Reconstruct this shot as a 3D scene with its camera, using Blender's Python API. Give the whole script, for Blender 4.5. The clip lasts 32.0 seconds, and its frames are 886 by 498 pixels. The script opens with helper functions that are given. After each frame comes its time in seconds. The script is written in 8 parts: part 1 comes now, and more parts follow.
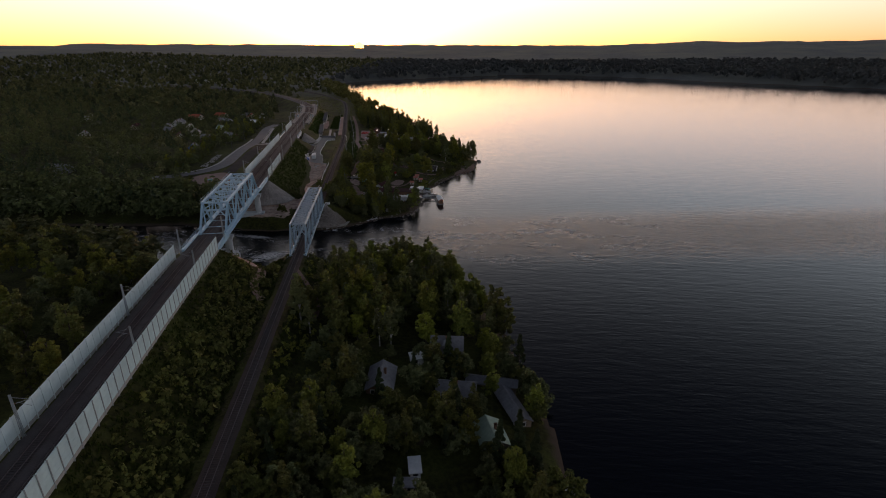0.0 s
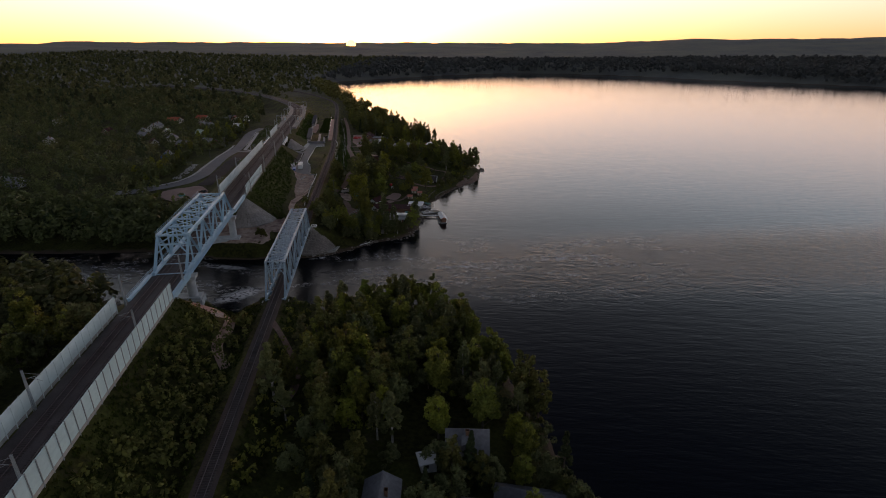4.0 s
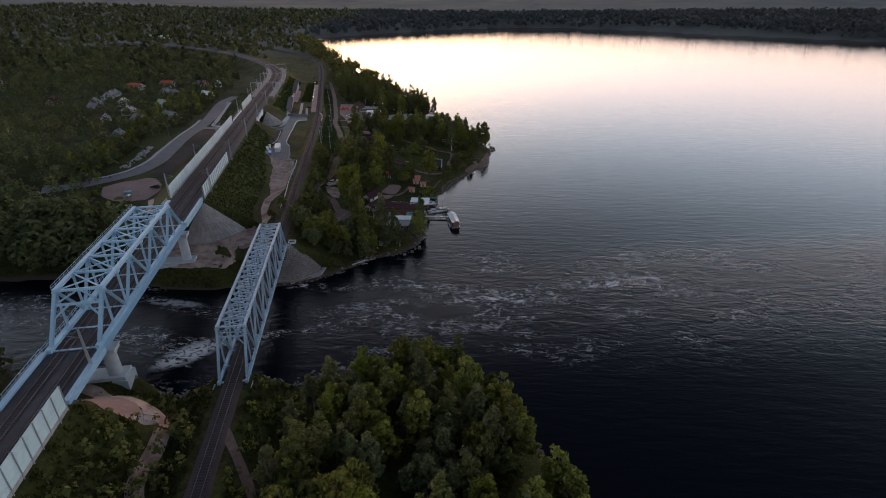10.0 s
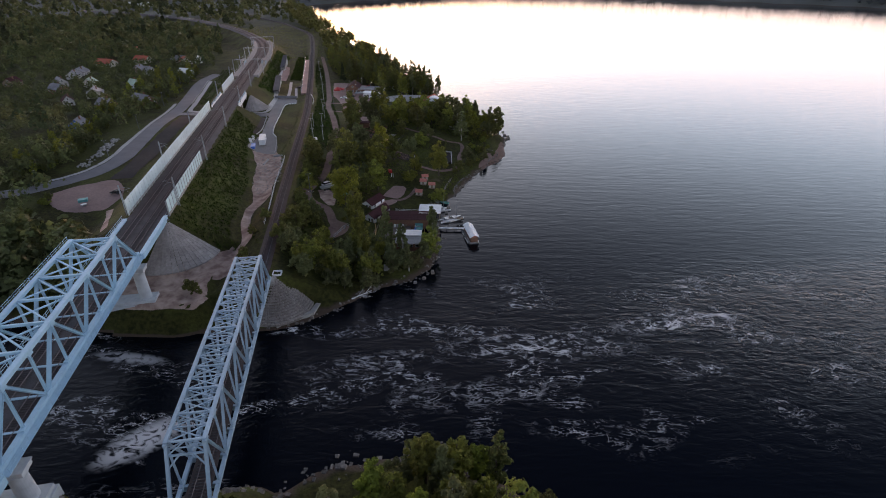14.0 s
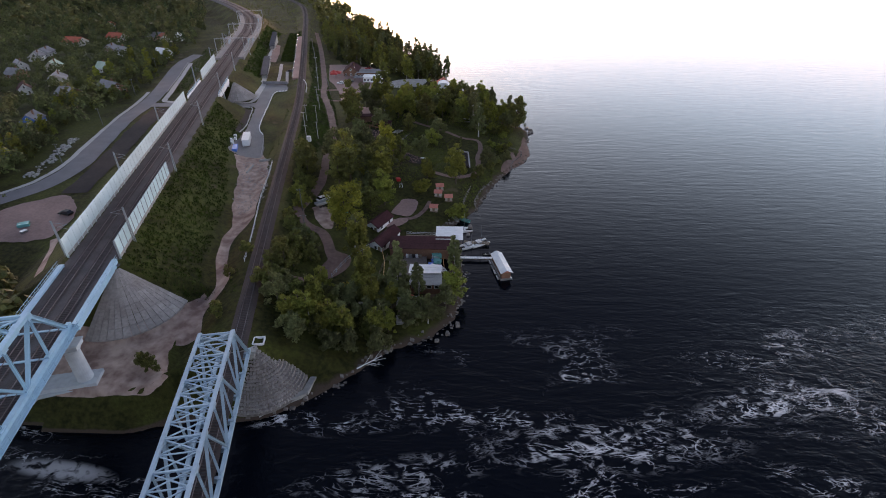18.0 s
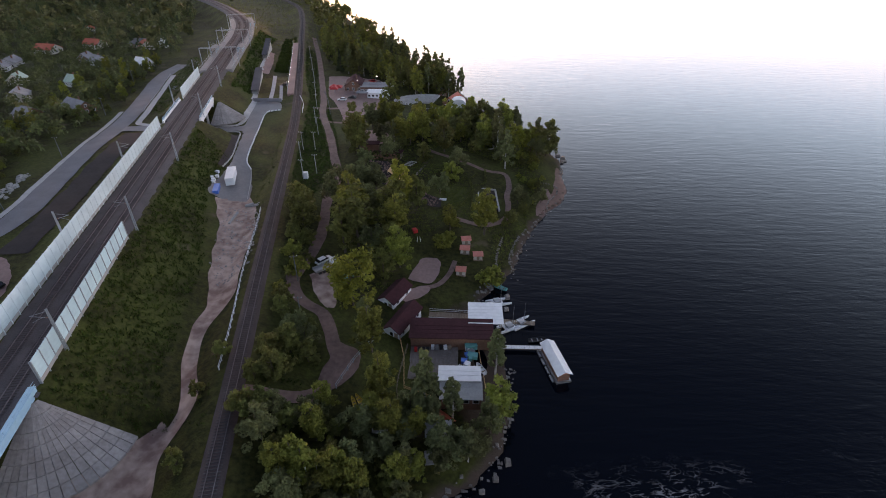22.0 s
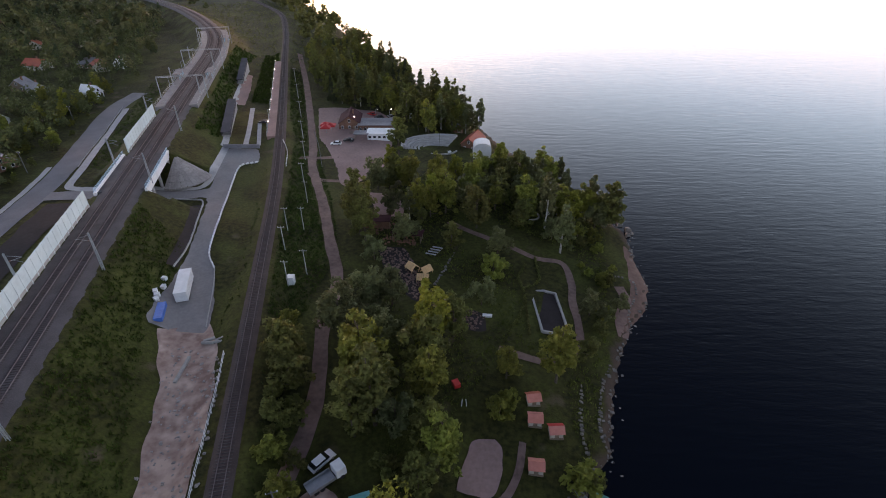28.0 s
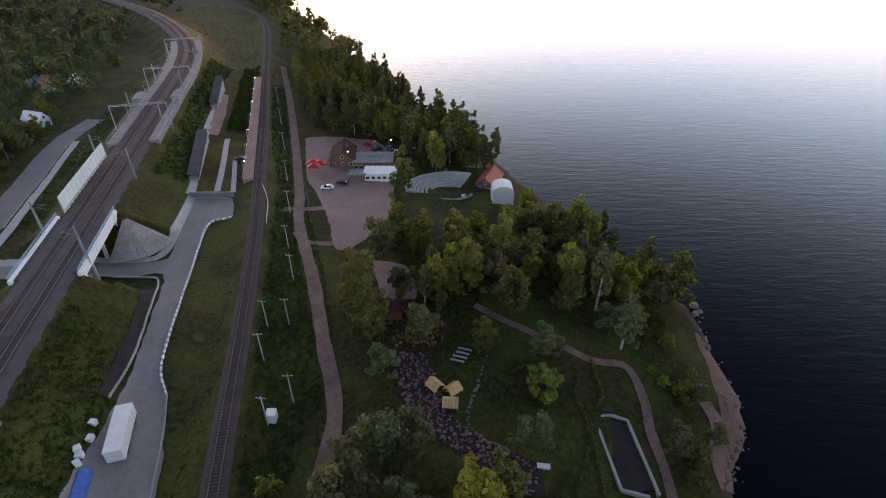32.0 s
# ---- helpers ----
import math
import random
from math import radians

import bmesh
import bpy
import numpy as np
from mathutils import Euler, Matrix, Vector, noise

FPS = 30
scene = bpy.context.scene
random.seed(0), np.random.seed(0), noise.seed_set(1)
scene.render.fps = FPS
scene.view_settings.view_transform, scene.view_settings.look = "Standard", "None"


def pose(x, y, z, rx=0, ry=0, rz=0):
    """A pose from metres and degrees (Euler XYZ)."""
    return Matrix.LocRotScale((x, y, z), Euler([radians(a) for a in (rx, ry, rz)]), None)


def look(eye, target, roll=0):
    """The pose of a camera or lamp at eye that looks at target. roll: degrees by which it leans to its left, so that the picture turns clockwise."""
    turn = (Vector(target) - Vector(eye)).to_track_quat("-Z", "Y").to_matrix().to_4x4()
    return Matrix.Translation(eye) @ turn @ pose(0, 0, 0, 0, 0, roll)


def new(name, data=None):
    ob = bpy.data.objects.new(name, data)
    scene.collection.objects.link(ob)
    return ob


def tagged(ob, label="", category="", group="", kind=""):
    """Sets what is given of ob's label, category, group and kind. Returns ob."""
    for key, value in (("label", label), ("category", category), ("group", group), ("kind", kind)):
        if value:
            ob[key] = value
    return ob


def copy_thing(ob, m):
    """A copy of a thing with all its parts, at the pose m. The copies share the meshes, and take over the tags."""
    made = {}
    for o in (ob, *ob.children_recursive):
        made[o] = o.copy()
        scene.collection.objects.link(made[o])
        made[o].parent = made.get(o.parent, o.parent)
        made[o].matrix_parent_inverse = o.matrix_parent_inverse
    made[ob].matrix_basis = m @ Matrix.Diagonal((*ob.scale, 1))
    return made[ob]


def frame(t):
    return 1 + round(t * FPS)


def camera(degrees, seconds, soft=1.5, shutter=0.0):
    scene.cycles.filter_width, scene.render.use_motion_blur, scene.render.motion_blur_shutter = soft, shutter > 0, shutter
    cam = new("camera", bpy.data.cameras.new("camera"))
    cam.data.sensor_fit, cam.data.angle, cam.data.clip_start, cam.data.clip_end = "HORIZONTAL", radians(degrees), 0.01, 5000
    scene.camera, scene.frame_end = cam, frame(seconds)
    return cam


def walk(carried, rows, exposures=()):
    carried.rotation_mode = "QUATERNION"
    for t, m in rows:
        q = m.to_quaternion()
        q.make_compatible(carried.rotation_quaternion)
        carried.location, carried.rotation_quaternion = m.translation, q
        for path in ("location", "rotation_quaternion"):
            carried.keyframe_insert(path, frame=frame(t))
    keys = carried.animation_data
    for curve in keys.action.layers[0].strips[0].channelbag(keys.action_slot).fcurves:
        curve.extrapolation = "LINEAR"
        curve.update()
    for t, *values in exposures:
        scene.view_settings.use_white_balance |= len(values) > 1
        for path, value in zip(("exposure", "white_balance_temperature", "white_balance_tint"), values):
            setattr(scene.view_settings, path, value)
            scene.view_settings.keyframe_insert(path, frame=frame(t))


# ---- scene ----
# ---------------- camera and path ----------------
cam = camera(81.7, 32.0, 1.0)
PATH = [
    (0, (10.389, -12.609, 84.995), (10.236, -10.752, 84.267), 0.1),
    (3, (4.286, 15.704, 84.952), (4.152, 17.561, 84.222), 0.1),
    (6, (-1.949, 42.616, 85.341), (-2.062, 44.461, 84.578), -0.0),
    (9, (-8.386, 70.658, 85.626), (-8.479, 72.467, 84.778), 0.0),
    (13, (-17.163, 108.421, 86.295), (-17.234, 110.174, 85.336), 0.1),
    (17, (-25.879, 146.6, 84.85), (-25.941, 148.307, 83.811), -0.2),
    (19, (-30.413, 166.838, 85.067), (-30.473, 168.52, 83.985), -0.1),
    (21, (-35.555, 186.321, 84.352), (-35.609, 188.006, 83.276), -0.1),
    (23, (-40.377, 206.633, 84.218), (-40.431, 208.319, 83.143), -0.1),
    (24, (-42.51, 216.166, 83.383), (-42.567, 217.859, 82.32), -0.1),
    (28, (-53.049, 257.128, 84.924), (-53.058, 258.809, 83.841), 0.0),
    (30.5, (-57.99, 282.337, 85.205), (-57.961, 284.016, 84.12), -0.1),
    (32, (-61.627, 297.855, 85.593), (-61.592, 299.529, 84.498), 0.1),
]
EXPO = [(0.0, 1.5, 8900.0, 36.0), (6.0, 1.7, 8700.0, 36.0), (9.0, 2.1, 8000.0, 33.0), (13.0, 2.68, 8000.0, 37.0), (17.0, 3.0, 7950.0, 37.0), (19.0, 3.08, 7950.0, 37.0), (32.0, 3.0, 7900.0, 36.0)]
walk(cam, [(t, look(eye, target, roll)) for t, eye, target, roll in PATH], EXPO)

# ---------------- sky and sun ----------------
SUN_AZ = radians(-13.4)      # from +y, towards -x
SUN_EL = radians(2.0)
SKY, HAZE = 0.055, 0.52       # strengths of the clear sky and of the low haze
world = bpy.data.worlds.new("evening_sky")
scene.world = world
world.use_nodes = True
wn, wl = world.node_tree.nodes, world.node_tree.links
sky = wn.new("ShaderNodeTexSky")
sky.sky_type = 'NISHITA'
sky.sun_disc = False
sky.sun_elevation = SUN_EL
sky.sun_rotation = SUN_AZ
sky.altitude = 80
sky.air_density, sky.dust_density, sky.ozone_density = 0.6, 0.7, 1.4


def sky_math(op, a, b=None):
    x = wn.new("ShaderNodeMath"); x.operation = op
    for i, v in enumerate((a, b)):
        if isinstance(v, (int, float)):
            x.inputs[i].default_value = v
        elif v is not None:
            wl.new(v, x.inputs[i])
    return x.outputs[0]


# the evening haze low in the sky, fading upwards and away from the sun
sky_dir = wn.new("ShaderNodeTexCoord")
sky_xyz = wn.new("ShaderNodeSeparateXYZ")
wl.new(sky_dir.outputs["Generated"], sky_xyz.inputs[0])
rise = sky_math('DIVIDE', sky_xyz.outputs[2], 0.40)
veil = sky_math('EXPONENT', sky_math('MULTIPLY', sky_math('MULTIPLY', sky_math('MULTIPLY', rise, rise), sky_math('ABSOLUTE', rise)), -1.0))
toward = sky_math('ADD', sky_math('MULTIPLY', sky_xyz.outputs[0], math.sin(SUN_AZ)), sky_math('MULTIPLY', sky_xyz.outputs[1], math.cos(SUN_AZ)))
veil = sky_math('MULTIPLY', veil, sky_math('ADD', sky_math('MULTIPLY', toward, 0.36), 0.64))
low = sky_math('DIVIDE', sky_xyz.outputs[2], 0.09)
low = sky_math('EXPONENT', sky_math('MULTIPLY', sky_math('MULTIPLY', low, low), -1.0))
veil = sky_math('MULTIPLY', veil, sky_math('SUBTRACT', 1.0, sky_math('MULTIPLY', low, 0.65)))
tone = wn.new("ShaderNodeMapRange"); tone.inputs["From Min"].default_value = 0.0; tone.inputs["From Max"].default_value = 0.24
wl.new(sky_xyz.outputs[2], tone.inputs[0])
haze = wn.new("ShaderNodeMix"); haze.data_type = 'RGBA'
haze.inputs[6].default_value = (1.0, 0.60, 0.38, 1); haze.inputs[7].default_value = (0.54, 0.90, 1.12, 1)
wl.new(tone.outputs[0], haze.inputs[0])
haze_light = wn.new("ShaderNodeVectorMath"); haze_light.operation = 'SCALE'
wl.new(haze.outputs[2], haze_light.inputs[0]); wl.new(sky_math('MULTIPLY', veil, HAZE / SKY), haze_light.inputs[3])
both = wn.new("ShaderNodeVectorMath"); both.operation = 'ADD'
wl.new(sky.outputs[0], both.inputs[0]); wl.new(haze_light.outputs[0], both.inputs[1])
wl.new(both.outputs[0], wn["Background"].inputs[0])
wn["Background"].inputs[1].default_value = SKY
sun = new("sun_light", bpy.data.lights.new("sun_light", "SUN"))
sun.data.energy, sun.data.angle, sun.data.color = 0.12, radians(0.6), (1.0, 0.5, 0.25)
sd = Vector((math.sin(SUN_AZ) * math.cos(SUN_EL), math.cos(SUN_AZ) * math.cos(SUN_EL), math.sin(SUN_EL)))
sun.matrix_world = look(sd * 900, (0, 0, 0))

# ---------------- materials ----------------
def mat(name, col, col2=None, rough=0.8, scale=2.0, bump=0.0, metal=0.0, spread=0.5, rand=0.0, scale2=None, spec=0.4, bscale=None):
    """A surface: two colours mixed by noise at two scales, relief, and a little change from piece to piece."""
    m = bpy.data.materials.new(name)
    m.use_nodes = True
    n, l = m.node_tree.nodes, m.node_tree.links
    b = n["Principled BSDF"]
    b.inputs["Roughness"].default_value = rough
    b.inputs["Metallic"].default_value = metal
    b.inputs["Specular IOR Level"].default_value = spec
    geo = n.new("ShaderNodeNewGeometry")
    a = n.new("ShaderNodeTexNoise"); a.inputs["Scale"].default_value = scale; a.inputs["Detail"].default_value = 6
    c = n.new("ShaderNodeTexNoise"); c.inputs["Scale"].default_value = scale2 or scale * 0.13; c.inputs["Detail"].default_value = 3
    l.new(geo.outputs["Position"], a.inputs["Vector"]); l.new(geo.outputs["Position"], c.inputs["Vector"])
    add = n.new("ShaderNodeMath"); add.operation = 'ADD'
    l.new(a.outputs["Fac"], add.inputs[0]); l.new(c.outputs["Fac"], add.inputs[1])
    ramp = n.new("ShaderNodeMapRange")
    ramp.inputs["From Min"].default_value = 1.0 - 0.5 * spread
    ramp.inputs["From Max"].default_value = 1.0 + 0.5 * spread
    l.new(add.outputs[0], ramp.inputs[0])
    mix = n.new("ShaderNodeMix"); mix.data_type = 'RGBA'
    mix.inputs[6].default_value = (*col, 1)
    mix.inputs[7].default_value = (*(col2 or tuple(v * 0.7 for v in col)), 1)
    l.new(ramp.outputs[0], mix.inputs[0])
    out = mix.outputs[2]
    if rand:
        info = n.new("ShaderNodeObjectInfo")
        isl = n.new("ShaderNodeMath"); isl.operation = 'ADD'
        l.new(info.outputs["Random"], isl.inputs[0]); l.new(geo.outputs["Random Per Island"], isl.inputs[1])
        mr = n.new("ShaderNodeMapRange"); mr.inputs["From Max"].default_value = 2.0
        mr.inputs["To Min"].default_value = 1 - rand; mr.inputs["To Max"].default_value = 1 + rand
        l.new(isl.outputs[0], mr.inputs[0])
        hs = n.new("ShaderNodeHueSaturation")
        l.new(mr.outputs[0], hs.inputs["Value"]); l.new(out, hs.inputs["Color"])
        out = hs.outputs[0]
    l.new(out, b.inputs["Base Color"])
    if bump:
        bn = n.new("ShaderNodeBump"); bn.inputs["Strength"].default_value = bump; bn.inputs["Distance"].default_value = 0.05
        bt = n.new("ShaderNodeTexNoise"); bt.inputs["Scale"].default_value = bscale or scale * 2; bt.inputs["Detail"].default_value = 4
        l.new(geo.outputs["Position"], bt.inputs["Vector"])
        l.new(bt.outputs["Fac"], bn.inputs["Height"]); l.new(bn.outputs[0], b.inputs["Normal"])
    return m


def leaf(name, col, col2, rand=0.35):
    """Leaves: change from tree to tree and leaf to leaf, and a little light comes through them."""
    m = mat(name, col, col2, rough=0.7, scale=0.9, rand=rand, spread=0.6, spec=0.15)
    n, l = m.node_tree.nodes, m.node_tree.links
    b = n["Principled BSDF"]
    tr = n.new("ShaderNodeBsdfTranslucent")
    src = b.inputs["Base Color"].links[0].from_socket
    info = n.new("ShaderNodeObjectInfo")
    hr = n.new("ShaderNodeMapRange"); hr.inputs["To Min"].default_value = 0.490; hr.inputs["To Max"].default_value = 0.530
    l.new(info.outputs["Random"], hr.inputs[0])
    hue = n.new("ShaderNodeHueSaturation")
    l.new(hr.outputs[0], hue.inputs["Hue"]); l.new(src, hue.inputs["Color"])
    src = hue.outputs[0]
    l.new(src, b.inputs["Base Color"])
    l.new(src, tr.inputs["Color"])
    ms = n.new("ShaderNodeMixShader"); ms.inputs[0].default_value = 0.32
    l.new(b.outputs[0], ms.inputs[1]); l.new(tr.outputs[0], ms.inputs[2])
    l.new(ms.outputs[0], n["Material Output"].inputs[0])
    return m


M = {}
M["steel"] = mat("painted_steel_blue", (0.32, 0.56, 0.70), (0.24, 0.44, 0.57), 0.45, 1.5, 0.05, rand=0.06, spread=0.8)
M["steel_old"] = mat("painted_steel_grey", (0.32, 0.47, 0.58), (0.22, 0.33, 0.41), 0.5, 1.2, 0.08, rand=0.08, spread=0.8)
M["panel"] = mat("barrier_panel", (0.58, 0.77, 0.80), (0.48, 0.65, 0.69), 0.5, 0.8, 0.03, rand=0.07)
M["panel_in"] = mat("barrier_panel_light", (0.66, 0.77, 0.78), (0.55, 0.65, 0.66), 0.6, 0.8, 0.05, rand=0.06)
M["post"] = mat("galvanised_post", (0.35, 0.40, 0.43), (0.25, 0.29, 0.31), 0.5, 3.0, metal=0.3)
M["dark_post"] = mat("weathered_post", (0.16, 0.17, 0.17), (0.10, 0.10, 0.10), 0.7, 3.0)
M["ballast"] = mat("ballast", (0.095, 0.090, 0.097), (0.048, 0.045, 0.050), 0.95, 6.0, 0.6, spread=0.7, scale2=0.3)
M["ballast_old"] = mat("ballast_old", (0.092, 0.068, 0.066), (0.046, 0.035, 0.034), 0.95, 5.0, 0.6, spread=0.7, scale2=0.25)
M["sleeper"] = mat("sleeper_concrete", (0.082, 0.074, 0.077), (0.046, 0.040, 0.042), 0.9, 3.0, 0.2, rand=0.25)
M["rail"] = mat("rail_steel", (0.17, 0.155, 0.16), (0.11, 0.09, 0.09), 0.75, 2.0, spec=0.2)
M["concrete"] = mat("concrete", (0.42, 0.41, 0.39), (0.30, 0.29, 0.28), 0.85, 1.2, 0.2, rand=0.08)
M["pier"] = mat("painted_concrete", (0.52, 0.57, 0.60), (0.40, 0.44, 0.47), 0.8, 0.9, 0.15, rand=0.05)
M["dark_roof"] = mat("dark_roof_sheet", (0.075, 0.072, 0.085), (0.045, 0.043, 0.052), 0.8, 1.5, 0.1, spec=0.2)
M["platform"] = mat("platform_paving", (0.25, 0.245, 0.25), (0.17, 0.165, 0.17), 0.9, 2.0, 0.15)
M["slab"] = mat("slope_slab", (0.37, 0.33, 0.315), (0.25, 0.22, 0.21), 0.9, 1.6, 0.25, rand=0.22)
M["asphalt"] = mat("asphalt", (0.20, 0.195, 0.21), (0.15, 0.147, 0.158), 0.9, 3.0, 0.3, scale2=0.2)
M["gravel"] = mat("gravel_yard", (0.36, 0.225, 0.205), (0.23, 0.145, 0.13), 0.95, 1.2, 0.4, scale2=0.12, spread=0.7)
M["lot"] = mat("compacted_lot", (0.27, 0.25, 0.25), (0.19, 0.178, 0.178), 0.95, 1.4, 0.3, scale2=0.15, spread=0.7)
M["paving"] = mat("paving", (0.44, 0.43, 0.42), (0.33, 0.32, 0.315), 0.85, 3.0, 0.15, rand=0.12)
M["sand"] = mat("sand_track", (0.52, 0.37, 0.31), (0.23, 0.135, 0.115), 0.95, 0.5, 0.6, scale2=0.16, spread=0.45)
M["dirt"] = mat("dirt_path", (0.26, 0.160, 0.138), (0.12, 0.074, 0.063), 0.95, 1.0, 0.5, scale2=0.2, spread=0.7)
M["beach"] = mat("wet_red_sand", (0.20, 0.11, 0.085), (0.12, 0.065, 0.05), 0.85, 0.8, 0.3, scale2=0.15)
M["soil"] = mat("dark_soil", (0.036, 0.026, 0.027), (0.019, 0.014, 0.015), 0.98, 1.0, 0.6, scale2=0.2, spread=0.7)
M["rock"] = mat("rock", (0.25, 0.22, 0.20), (0.12, 0.105, 0.095), 0.85, 1.5, 0.6, rand=0.3)
M["bark"] = mat("bark", (0.13, 0.10, 0.08), (0.06, 0.045, 0.035), 0.95, 4.0, 0.6)
M["birch"] = mat("birch_bark", (0.48, 0.46, 0.43), (0.15, 0.13, 0.12), 0.85, 3.0, 0.3)
M["leaf_a"] = leaf("leaves_mid", (0.262, 0.262, 0.052), (0.112, 0.114, 0.026))
M["leaf_b"] = leaf("leaves_dark", (0.178, 0.178, 0.050), (0.076, 0.078, 0.025))
M["leaf_c"] = leaf("leaves_yellow", (0.290, 0.300, 0.046), (0.140, 0.150, 0.026))
M["leaf_e"] = leaf("leaves_deep", (0.128, 0.136, 0.050), (0.052, 0.058, 0.025))
M["leaf_d"] = leaf("leaves_grey", (0.190, 0.196, 0.082), (0.086, 0.092, 0.042))
# distant tree leaves, lightened and blued in the base colour to stand for haze
M["hazed_wood"] = leaf("haze_tinted_far_trees", (0.105, 0.118, 0.122), (0.058, 0.068, 0.072), 0.25)
M["needle"] = leaf("needles", (0.070, 0.090, 0.040), (0.038, 0.050, 0.024), 0.25)
M["grass"] = leaf("grass_blades", (0.062, 0.086, 0.015), (0.029, 0.044, 0.009), 0.4)
M["lawn"] = leaf("lawn_blades", (0.150, 0.165, 0.032), (0.075, 0.090, 0.018), 0.4)
M["wood"] = mat("weathered_wood", (0.27, 0.20, 0.15), (0.17, 0.125, 0.09), 0.85, 3.0, 0.3, rand=0.2)
M["planks"] = mat("fresh_planks", (0.84, 0.52, 0.27), (0.70, 0.42, 0.21), 0.8, 3.0, 0.2, rand=0.15)
M["deck"] = mat("grey_deck_boards", (0.24, 0.195, 0.175), (0.15, 0.12, 0.105), 0.85, 2.0, 0.2, rand=0.15)
M["white"] = mat("white_paint", (0.78, 0.79, 0.80), (0.66, 0.67, 0.68), 0.55, 1.0, 0.03, rand=0.05)
M["whitewash"] = mat("old_whitewash", (0.52, 0.51, 0.50), (0.38, 0.37, 0.36), 0.85, 0.8, 0.1)
M["cream"] = mat("cream_wall", (0.55, 0.50, 0.43), (0.42, 0.38, 0.32), 0.8, 1.0, 0.1)
M["slate"] = mat("grey_roof", (0.22, 0.22, 0.24), (0.14, 0.14, 0.155), 0.75, 1.5, 0.2, rand=0.1)
M["roof_brown"] = mat("brown_roof", (0.075, 0.026, 0.030), (0.050, 0.018, 0.021), 0.9, 1.5, 0.15, rand=0.1, spec=0.15)
M["roof_red"] = mat("red_roof", (0.50, 0.10, 0.05), (0.36, 0.065, 0.035), 0.6, 1.2, 0.1, rand=0.1)
M["roof_pink"] = mat("salmon_roof", (0.62, 0.22, 0.17), (0.50, 0.16, 0.12), 0.6, 1.2, 0.1, rand=0.12)
M["roof_green"] = mat("green_roof", (0.30, 0.42, 0.33), (0.22, 0.32, 0.25), 0.55, 1.2, 0.1)
M["brick_wall"] = mat("brown_wall", (0.24, 0.12, 0.08), (0.15, 0.075, 0.05), 0.85, 2.0, 0.2)
M["red"] = mat("red_fabric", (0.60, 0.035, 0.03), (0.45, 0.02, 0.02), 0.6, 1.0)
M["blue"] = mat("blue_sheet", (0.05, 0.20, 0.62), (0.03, 0.13, 0.45), 0.45, 1.0)
M["teal"] = mat("teal_sheet", (0.10, 0.42, 0.40), (0.06, 0.30, 0.30), 0.5, 1.0)
M["yellow"] = mat("yellow_plastic", (0.70, 0.48, 0.04), (0.55, 0.36, 0.03), 0.5, 1.0)
M["black"] = mat("dark_rubber", (0.025, 0.025, 0.027), (0.015, 0.015, 0.016), 0.6, 2.0)
M["metal_grey"] = mat("grey_metal", (0.38, 0.39, 0.40), (0.28, 0.29, 0.30), 0.4, 1.0, metal=0.6)
M["glass"] = mat("window_glass", (0.02, 0.025, 0.03), (0.015, 0.018, 0.02), 0.08, 1.0, spec=0.8)


def lamp_mat(name, col, power):
    m = bpy.data.materials.new(name); m.use_nodes = True
    b = m.node_tree.nodes["Principled BSDF"]
    b.inputs["Emission Color"].default_value = (*col, 1)
    b.inputs["Emission Strength"].default_value = power
    return m


M["lamp"] = lamp_mat("lamp_glow", (1.0, 0.86, 0.72), 2.5)
M["sun_disc"] = lamp_mat("sun_glow", (1.0, 0.50, 0.07), 4.0)


